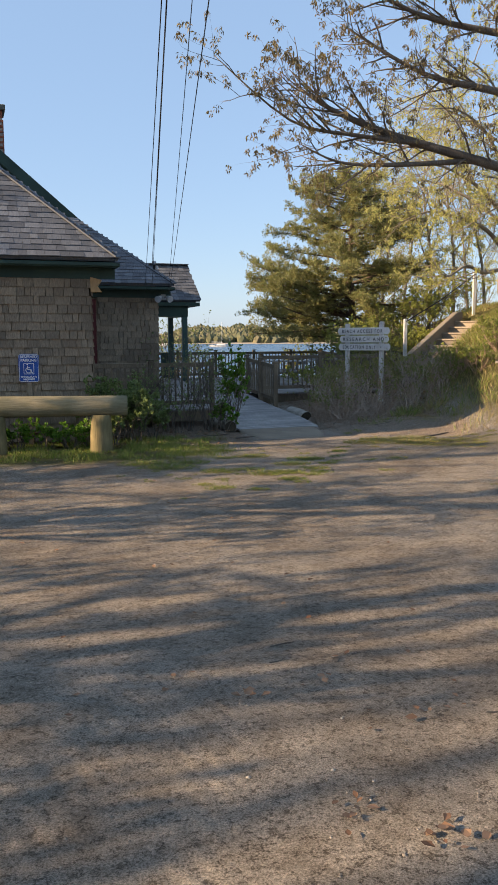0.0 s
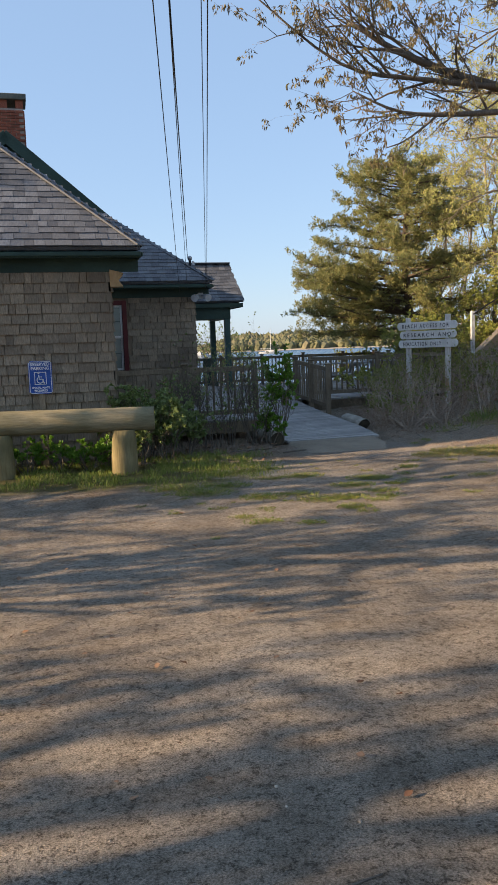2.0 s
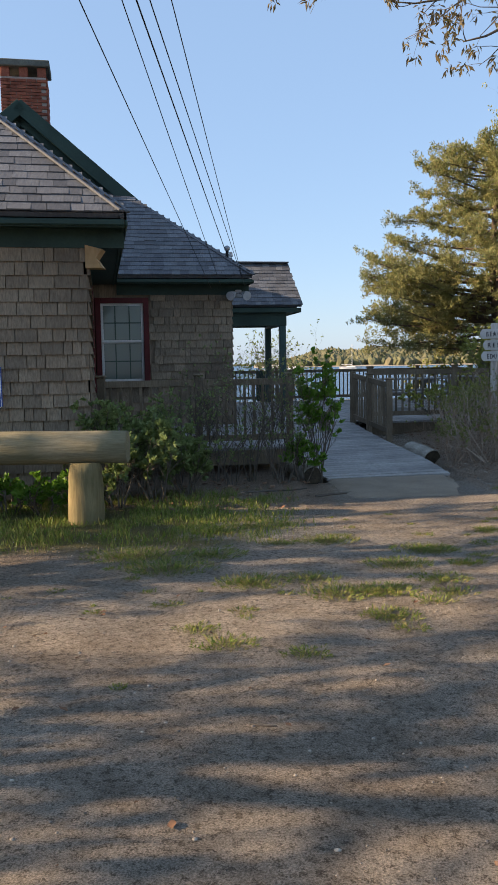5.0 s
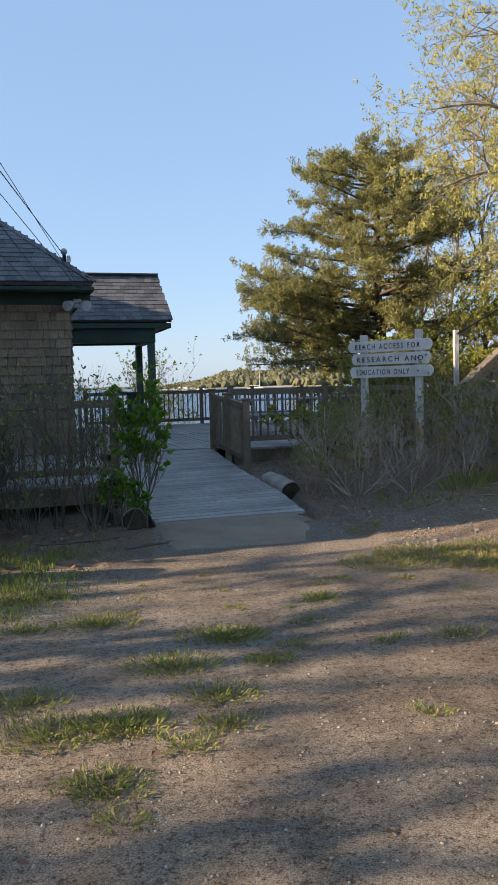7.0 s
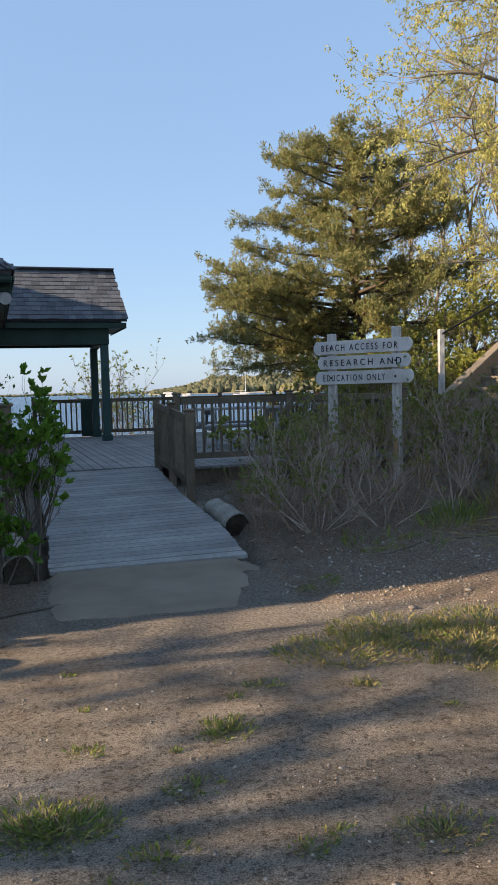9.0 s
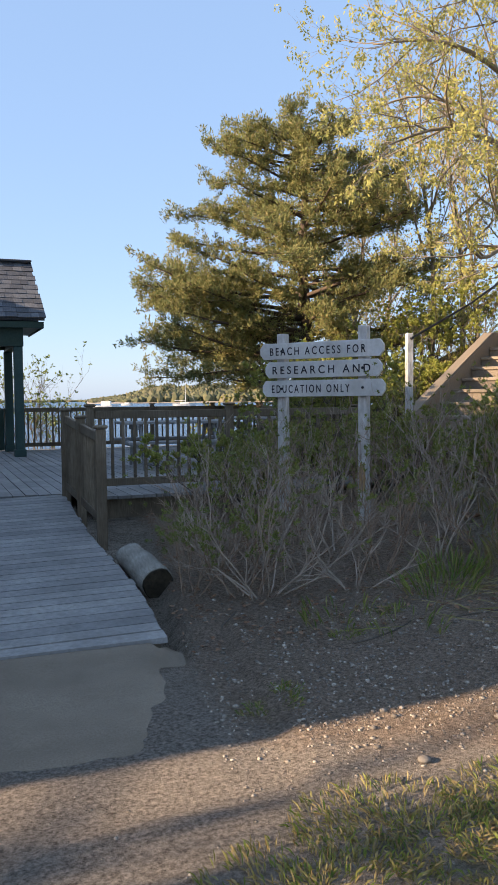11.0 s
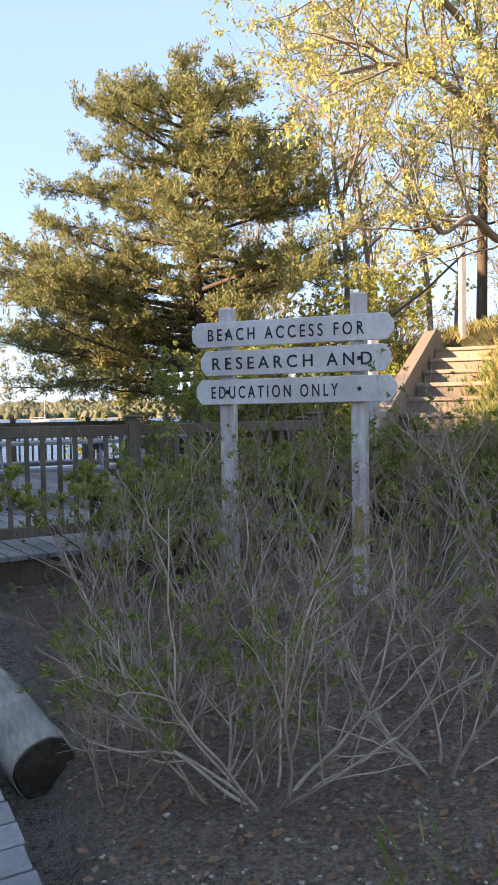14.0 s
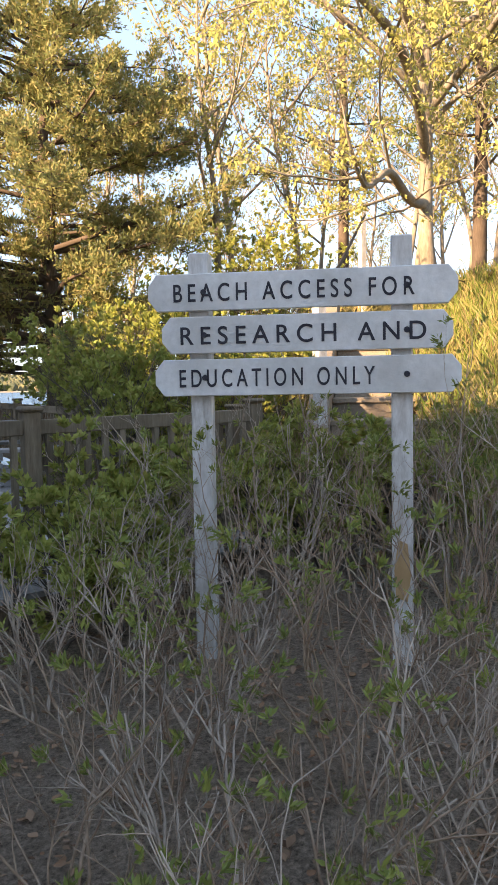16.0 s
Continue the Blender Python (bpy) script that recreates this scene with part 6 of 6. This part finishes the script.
for i, (x, y, h, r, n) in enumerate(((7.35, 18.7, 0.45, 0.5, 8), (7.9, 19.1, 0.5, 0.5, 8), (7.9, 17.6, 0.5, 0.5, 8), (8.6, 18.1, 0.5, 0.5, 8), (9.0, 18.8, 0.45, 0.5, 8), (9.8, 17.6, 0.5, 0.5, 8), (8.6, 16.9, 0.6, 0.5, 8), (10.4, 19.0, 0.45, 0.5, 8), (7.7, 18.3, 0.6, 0.5, 8), (9.3, 16.6, 0.8, 0.5, 8), (11.2, 18.0, 0.9, 0.6, 8), (10.9, 16.5, 0.8, 0.6, 8))):
    shrub("bank_shrub", x, y, h, r, n, M_THICKET if i % 2 else M_BAY, "low green shrub on the grassy bank", 140 + i, tuft=(8, 11), leaf_len=(0.04, 0.07), tufts=0.55, bark=M_BRUSH)
for i, (x, y, h, r, n) in enumerate(((7.2, 24.0, 1.7, 0.9, 9), (8.6, 25.4, 1.9, 1.0, 9), (9.9, 26.6, 1.6, 0.9, 9), (7.6, 26.6, 1.8, 0.9, 9), (11.3, 27.2, 1.5, 0.9, 9), (6.9, 22.5, 1.5, 0.7, 9), (8.2, 23.4, 1.3, 0.8, 9), (9.2, 27.8, 1.9, 1.0, 9), (6.6, 31.2, 1.6, 0.9, 8), (6.1, 20.35, 0.7, 0.5, 8), (6.75, 20.3, 0.7, 0.5, 8), (5.2, 20.0, 0.65, 0.45, 7), (9.6, 25.2, 1.3, 0.8, 9), (8.9, 24.3, 1.0, 0.7, 8), (10.3, 27.8, 1.8, 0.9, 9), (6.4, 22.3, 1.45, 0.5, 8), (6.6, 23.2, 1.8, 0.6, 9), (4.75, 20.0, 0.75, 0.4, 6), (5.15, 20.6, 0.85, 0.45, 6), (5.6, 20.9, 0.85, 0.45, 6), (7.2, 20.3, 0.7, 0.45, 7), (6.9, 20.7, 0.75, 0.45, 7))):
    shrub("thicket_shrub", x, y, h, r, n, M_THICKET, "tall leafy thicket shrub beside the steps", 170 + i, tuft=(13, 18), leaf_len=(0.035, 0.07), leaf_w=0.45, tufts=1.0)
DECKB = "tall thin leafless-stemmed shrub before the deck rail"
for i, (x, y, h, r, n) in enumerate(((0.25, 15.75, 1.25, 0.4, 7), (0.75, 15.85, 1.4, 0.45, 8), (1.2, 15.8, 1.75, 0.4, 8), (1.55, 15.9, 1.6, 0.4, 8), (0.95, 15.55, 0.9, 0.35, 6), (1.6, 15.55, 0.9, 0.35, 6))):
    shrub("deckside_shrub", x, y, h, r, n, M_PALELEAF, DECKB, 200 + i, tuft=(2, 4), leaf_len=(0.025, 0.05), leaf_w=0.5, tufts=0.4, twig=3, r0=0.009, bark=M_BARK, wild=0.24)
shrub("leafy_shrub", 2.05, 15.88, 1.5, 0.03, 6, M_LILAC, "upright shrub with large bright green leaves beside ramp", 220, tuft=(5, 8), leaf_len=(0.05, 0.09), leaf_w=0.62, tufts=0.8, lean=(0.08, 0), twig=3, r0=0.012, up=2.0)
shrub("leafy_shrub", 1.85, 15.7, 0.5, 0.15, 7, M_LILAC, "low leafy shrub with bright green leaves beside ramp", 221, tuft=(6, 9), leaf_len=(0.05, 0.09), leaf_w=0.6, tufts=0.9, twig=2)
for i, (x, y, h, r, n) in enumerate(((-0.25, 14.15, 0.75, 0.4, 7), (0.15, 14.35, 0.85, 0.4, 8), (0.45, 14.75, 0.65, 0.35, 7), (-0.1, 14.7, 0.9, 0.4, 7))):
    shrub("pale_shrub", x, y, h, r, n, M_PALELEAF, "pale green leafy shrub behind the log barrier", 230 + i, tuft=(7, 10), leaf_len=(0.045, 0.08), leaf_w=0.5, tufts=1.0, twig=3)
for i, (x, y) in enumerate(((-0.95, 13.75), (-1.35, 13.85), (-1.8, 13.7), (-0.65, 13.95), (-2.4, 13.8))):
    shrub("low_shrub", x, y, 0.36, 0.3, 6, M_LILAC, "low bright green shrub under the log barrier", 240 + i, tuft=(7, 9), leaf_len=(0.04, 0.07), leaf_w=0.6, tufts=1.0, twig=2)
for i, (x, y, h) in enumerate(((1.9, 31.6, 2.2), (2.6, 31.9, 1.3))):
    shrub("shore_shrub", x, y, h + 0.5, 0.8, 8, M_PALELEAF, "sparse airy shrub beyond the deck rail", 250 + i, tuft=(3, 5), leaf_len=(0.05, 0.09), leaf_w=0.5, tufts=0.7, twig=3, r0=0.016)

# ---- ground cover ----
rg = random.Random(77)


def scatter_blades(name, mat_, n, region, mask, length, width, label, category="grass", lean=0.5):
    tb = Tubes()
    x0, x1, y0, y1 = region
    made = tries = 0
    while made < n and tries < n * 30:
        tries += 1
        x, y = rg.uniform(x0, x1), rg.uniform(y0, y1)
        if rg.random() > mask(x, y):
            continue
        made += 1
        z = ground_z(x, y)
        d = Vector((rg.uniform(-lean, lean), rg.uniform(-lean, lean), 1))
        s = rg.uniform(*length)
        tb.leaf(Vector((x, y, z - 0.01)), d, s, width * rg.uniform(0.7, 1.3), 0.1, rg)
    o = raw(name, tb.v, tb.f, mat_)
    return tagged(o, label, category, kind="stuff")


def clumpy(x, y, s=1.6, seed=0.0, thr=0.0):
    return 1.0 if noise.noise(Vector((x * s, y * s, seed))) > thr else 0.04


def lawn_mask(x, y):
    edge = 12.0 + 0.25 * noise.noise(Vector((x * 1.2, 3, 1))) + 0.18 * max(0, x + 0.4)
    return sstep(edge - 0.1, edge + 0.7, y) * sstep(15.3, 14.3, y) * sstep(1.9, 1.1, x) * clumpy(x, y, 2.2, 4, -0.15)


scatter_blades("lawn_grass", M_GRASS, 17000, (-3.4, 1.9, 11.3, 15.0), lawn_mask, (0.03, 0.11), 0.008, "green and yellowing grass strip before the log barrier")

spots_t = list(TUFTS)
for _ in range(260):
    x, y = rg.uniform(-1.6, 4.8), rg.uniform(8.4, 13.6)
    if noise.noise(Vector((x * 0.8, y * 0.8, 12))) + 0.12 * (y - 11) > 0.05 and rg.random() < 0.5:
        spots_t.append((x, y, rg.uniform(0.015, 0.05)))
spots_t += [(rg.gauss(5.6, 0.8), rg.gauss(13.5, 0.4), rg.uniform(0.04, 0.1)) for _ in range(60)]
tb, tb2 = Tubes(), Tubes()
for x, y, r in spots_t:
    if 2.1 < x < 4.0 and y > 14.3:
        continue
    for _ in range(int(20 + 160 * r + 11000 * r * r)):
        a, q = rg.uniform(0, 6.28), r * rg.random() ** 0.7
        px, py = x + q * math.cos(a) * 1.35, y + q * math.sin(a)
        if noise.noise(Vector((px * 14, py * 14, 2))) < -0.25:
            continue
        d = Vector((math.cos(a) * 0.5 + rg.uniform(-0.5, 0.5), math.sin(a) * 0.5 + rg.uniform(-0.3, 0.3), rg.uniform(0.4, 1.1)))
        h = rg.uniform(0.015, 0.04) + min(r, 0.2) * rg.uniform(0.06, 0.2)
        (tb if rg.random() < (0.74 if x < 3.9 or y > 14.5 else 0.35) else tb2).leaf(Vector((px, py, ground_z(px, py) - 0.004)), d, h, 0.0075, 0.25, rg)
tagged(raw("grass_tufts", tb.v, tb.f, M_GRASS), "scattered green grass tufts in the gravel", "grass", kind="stuff")
tagged(raw("dry_grass_tufts", tb2.v, tb2.f, M_DRYGRASS), "scattered dry grass blades in the gravel", "grass", kind="stuff")


def bank_mask(x, y):
    d = hill_d(x, y)
    return sstep(-0.2, 1.2, d) * (0.15 + 0.85 * sstep(13, 16, y)) * clumpy(x, y, 1.1, 7, -0.3)


scatter_blades("bank_grass", M_DRYGRASS, 17000, (6.0, 14.5, 14.0, 28.0), bank_mask, (0.08, 0.26), 0.014, "dry golden grass covering the bank", lean=0.7)


def step_side(x, y):
    p = Vector((x - 7.0, y - 20.9, 0))
    u, v = p.dot(SDIR), p.dot(SPER)
    return sstep(0.98, 1.12, v) * sstep(2.4, 1.3, v) * sstep(-0.9, -0.4, u) * sstep(5.0, 4.0, u)


scatter_blades("step_side_grass", M_GRASS, 2600, (6.5, 13.5, 18.5, 25.5), step_side, (0.10, 0.28), 0.010, "long green grass overhanging the side of the steps", lean=0.6)
scatter_blades("step_side_dry_grass", M_DRYGRASS, 1800, (6.5, 13.5, 18.5, 25.5), step_side, (0.10, 0.26), 0.010, "long dry grass overhanging the side of the steps", lean=0.7)
scatter_blades("bank_green_grass", M_GRASS, 12000, (5.9, 14.5, 14.0, 28.0), lambda x, y: sstep(-0.3, 0.9, hill_d(x, y)) * (0.15 + 0.85 * sstep(13, 16, y)) * clumpy(x, y, 0.9, 17, -0.05), (0.08, 0.28), 0.013, "green grass patches on the bank", lean=0.6)
for i, (x, y, n, h) in enumerate(((6.02, 16.85, 130, 0.28), (5.75, 16.5, 90, 0.22), (4.95, 16.2, 40, 0.18), (5.3, 15.9, 36, 0.16), (6.6, 16.9, 160, 0.3))):
    tb = Tubes()
    for _ in range(n):
        a, q = rg.uniform(0, 6.28), 0.26 * math.sqrt(rg.random())
        px, py = x + q * math.cos(a), y + q * math.sin(a)
        tb.leaf(Vector((px, py, ground_z(px, py) - 0.01)), Vector((math.cos(a) * 0.45, math.sin(a) * 0.45, 1)) + rdir(rg) * 0.25, h * rg.uniform(0.5, 1.1), 0.011, 0.2, rg)
    tagged(raw("grass_clump", tb.v, tb.f, M_GRASS if i != 4 else M_DRYGRASS), "tall green grass clump at the foot of the bank", "grass", kind="stuff")
tb = Tubes()
for _ in range(170):
    x, y = rg.gauss(6.3, 0.5), rg.gauss(16.2, 0.35)
    a = rg.gauss(-0.5, 0.5)
    z = ground_z(x, y) + rg.uniform(0.005, 0.05)
    tb.leaf(Vector((x, y, z)), Vector((math.cos(a), math.sin(a), rg.uniform(-0.05, 0.12))), rg.uniform(0.2, 0.6), 0.007, 0.0, rg)
tagged(raw("fallen_straw", tb.v, tb.f, M_DRYGRASS), "fallen dry straw on the dark soil", "straw", kind="stuff")


# stones, litter, twigs
ico = bmesh.new()
bmesh.ops.create_icosphere(ico, subdivisions=1, radius=1)
iv, ifc = [w.co.copy() for w in ico.verts], [[q.index for q in p.verts] for p in ico.faces]
ico.free()
pv, pf = [], []


def pebble(x, y, r):
    b = len(pv)
    z = ground_z(x, y)
    sx, sy, sz = rg.uniform(0.7, 1.3), rg.uniform(0.7, 1.3), rg.uniform(0.4, 0.75)
    for c in iv:
        k = 1 + 0.18 * noise.noise(c * 1.5 + Vector((x, y, 0)))
        pv.append((x + c.x * r * sx * k, y + c.y * r * sy * k, z + c.z * r * sz * k + r * 0.2))
    pf.extend([[i + b for i in q] for q in ifc])


for _ in range(7500):
    x, y = rg.uniform(-1.5, 8.0), rg.triangular(5.5, 16.6, 14.5)
    if (2.1 < x < 4.0 and y > 14.4) or noise.noise(Vector((x * 0.6, y * 0.6, 30))) < -0.2:
        continue
    pebble(x, y, min(0.011, 0.0038 * math.exp(rg.gauss(0, 0.5))))
for _ in range(9000):
    x, y = rg.uniform(-0.5, 6.0), rg.triangular(7.5, 14.6, 11.0)
    if noise.noise(Vector((x * 0.5, y * 0.5, 40))) > -0.15:
        pebble(x, y, min(0.010, 0.0034 * math.exp(rg.gauss(0, 0.5))))
for _ in range(420):
    x, y = rg.uniform(4.0, 7.5), rg.gauss(15.0, 0.7)
    pebble(x, y, rg.uniform(0.004, 0.013))
for _ in range(7000):
    x, y = rg.uniform(3.95, 7.6), rg.triangular(14.0, 17.2, 15.2)
    pebble(x, y, min(0.018, 0.0045 * math.exp(rg.gauss(0, 0.55))))
for _ in range(3600):
    x, y = rg.uniform(-2.0, 4.0), rg.triangular(1.6, 9.0, 3.0)
    pebble(x, y, min(0.010, 0.0030 * math.exp(rg.gauss(0, 0.45))))
o = raw("loose_stones", pv, pf, M_PEBBLE, smooth=True)
tagged(o, "loose pebbles and gravel over the lot", "gravel", kind="stuff")
for x, y, r in ((4.75, 14.35, 0.03), (5.35, 13.95, 0.038), (5.25, 14.65, 0.028), (8.2, 17.2, 0.08), (6.9, 17.2, 0.05)):
    bm = bmesh.new()
    bmesh.ops.create_icosphere(bm, subdivisions=2, radius=r)
    for w in bm.verts:
        w.co *= 1 + 0.25 * noise.noise(w.co * (1.2 / r) + Vector((x, y, 0)))
        w.co.z *= 0.5
    for f in bm.faces:
        f.smooth = True
    s = part("stone", bm, M_PEBBLE)
    s.location = (x, y, ground_z(x, y) + r * 0.3)
    tagged(s, "rounded pale fieldstone lying on the ground", "stone", "stones")


def litter(n, pick, size):
    tb = Tubes()
    for _ in range(n):
        x, y = pick()
        if 2.0 < x < 3.9 and y > 14.4:
            continue
        a = rg.uniform(0, 6.28)
        s = rg.uniform(*size)
        d = Vector((math.cos(a), math.sin(a), rg.uniform(-0.15, 0.3)))
        w = Vector((-math.sin(a), math.cos(a), rg.uniform(-0.3, 0.3))) * s * 0.32
        p = Vector((x, y, ground_z(x, y) + rg.uniform(0.006, 0.02)))
        curl = Vector((0, 0, s * rg.uniform(0.05, 0.3)))
        b = len(tb.v)
        tb.v += [p, p + d * s * 0.35 + w + curl, p + d * s * 0.7 + w * 0.8 + curl * 0.6, p + d * s + curl, p + d * s * 0.7 - w * 0.8 + curl * 0.8, p + d * s * 0.35 - w + curl]
        tb.f += [(b, b + 1, b + 2, b + 3), (b, b + 3, b + 4, b + 5)]
    return tb


tb = litter(5200, lambda: (rg.uniform(3.95, 8.5), rg.uniform(15.9, 21.0)), (0.012, 0.048))
tagged(raw("leaf_litter", tb.v, tb.f, M_DEADLEAF), "brown fallen oak leaves on dark soil", "leaves", kind="stuff")
tb = litter(420, lambda: (rg.uniform(-2.5, 1.9), rg.uniform(13.6, 15.9)), (0.03, 0.09))
tagged(raw("leaf_litter", tb.v, tb.f, M_DEADLEAF), "brown leaf litter under the deckside shrubs", "leaves", kind="stuff")
tb = litter(700, lambda: (rg.uniform(6.5, 12.5), rg.uniform(17.5, 26.5)), (0.06, 0.14))
tagged(raw("leaf_litter", tb.v, tb.f, M_DEADLEAF), "brown fallen leaves among the bank grass", "leaves", kind="stuff")
tb = litter(240, lambda: (rg.uniform(-1.5, 4.0), rg.uniform(1.8, 11)), (0.015, 0.05))
tagged(raw("leaf_litter", tb.v, tb.f, M_DEADLEAF), "few brown leaf scraps on the gravel", "leaves", kind="stuff")
for x, y, n in ((0.55, 3.6, 7), (1.0, 2.35, 12), (1.25, 2.2, 10), (0.72, 2.55, 8), (1.3, 3.3, 6), (0.95, 3.75, 3)):
    tb = litter(n, lambda: (rg.gauss(x, 0.05), rg.gauss(y, 0.04)), (0.02, 0.06))
    tagged(raw("leaf_scrap", tb.v, tb.f, M_DEADLEAF), "small heap of reddish dead leaf scraps", "leaf", "leaf scraps")
for x, y, a, ln, r in ((0.75, 4.25, 0.35, 0.14, 0.005), (5.35, 14.15, 0.33, 0.75, 0.016), (1.55, 3.25, 0.1, 0.08, 0.006), (0.7, 4.0, 0.4, 0.09, 0.004), (1.05, 3.95, 0.9, 0.06, 0.004), (5.6, 15.9, 0.1, 0.7, 0.006), (4.9, 15.75, 0.05, 0.5, 0.006), (1.95, 14.7, 0.5, 0.6, 0.018), (1.1, 14.9, 0.1, 0.8, 0.014), (4.2, 16.35, 1.2, 0.35, 0.007), (1.25, 8.7, -0.4, 0.12, 0.006)):
    pts = bent(rg, Vector((0, 0, 0)), Vector((math.cos(a), math.sin(a), 0)), ln, 6, 0.16)
    pts = [Vector((p.x, p.y, ground_z(x + p.x, y + p.y) - ground_z(x, y) + r * 0.6)) for p in pts]
    tb = Tubes()
    tb.tube(pts, [r * (1 - 0.5 * i / 6) for i in range(7)], 6)
    o = raw("fallen_stick", tb.v, tb.f, M_BARK, smooth=True)
    o.location = (x, y, ground_z(x, y))
    tagged(o, "short dark fallen stick lying on the ground", "stick", "fallen sticks")

# ---- wall shingles, nearest ones singly ----
shingle_wall(house, pose(-2.62, WING["y0"], 0), 2.04, -0.22, WZ)
j = ([], [])
shingle_wall(house, pose(WING["x0"], WING["y0"], 0), -2.62 - WING["x0"], -0.22, WZ, None, j)
shingle_wall(house, pose(WING["x1"], WING["y0"], 0, 0, 0, 90), MAIN_Y - WING["y0"], -0.22, WZ, lambda x, z: abs(x - 4.1) < 0.55 and 0.8 < z < 2.5, j)
flush_joined(j, "wing_shingles", M_SHINGLE)
j = ([], [])
shingle_wall(house, pose(WING["x1"] - 0.0, MAIN_Y, 0), MAIN_X1 - WING["x1"], 0.11, WZ, lambda x, z: WX0 - 0.12 < x + WING["x1"] < WX1 + 0.12 and 0.80 < z < 2.52, j)
shingle_wall(house, pose(MAIN_X1, MAIN_Y, 0, 0, 0, 90), MAIN_Y1 - MAIN_Y, 0.11, WZ, None, j)
flush_joined(j, "main_shingles", M_SHINGLE)
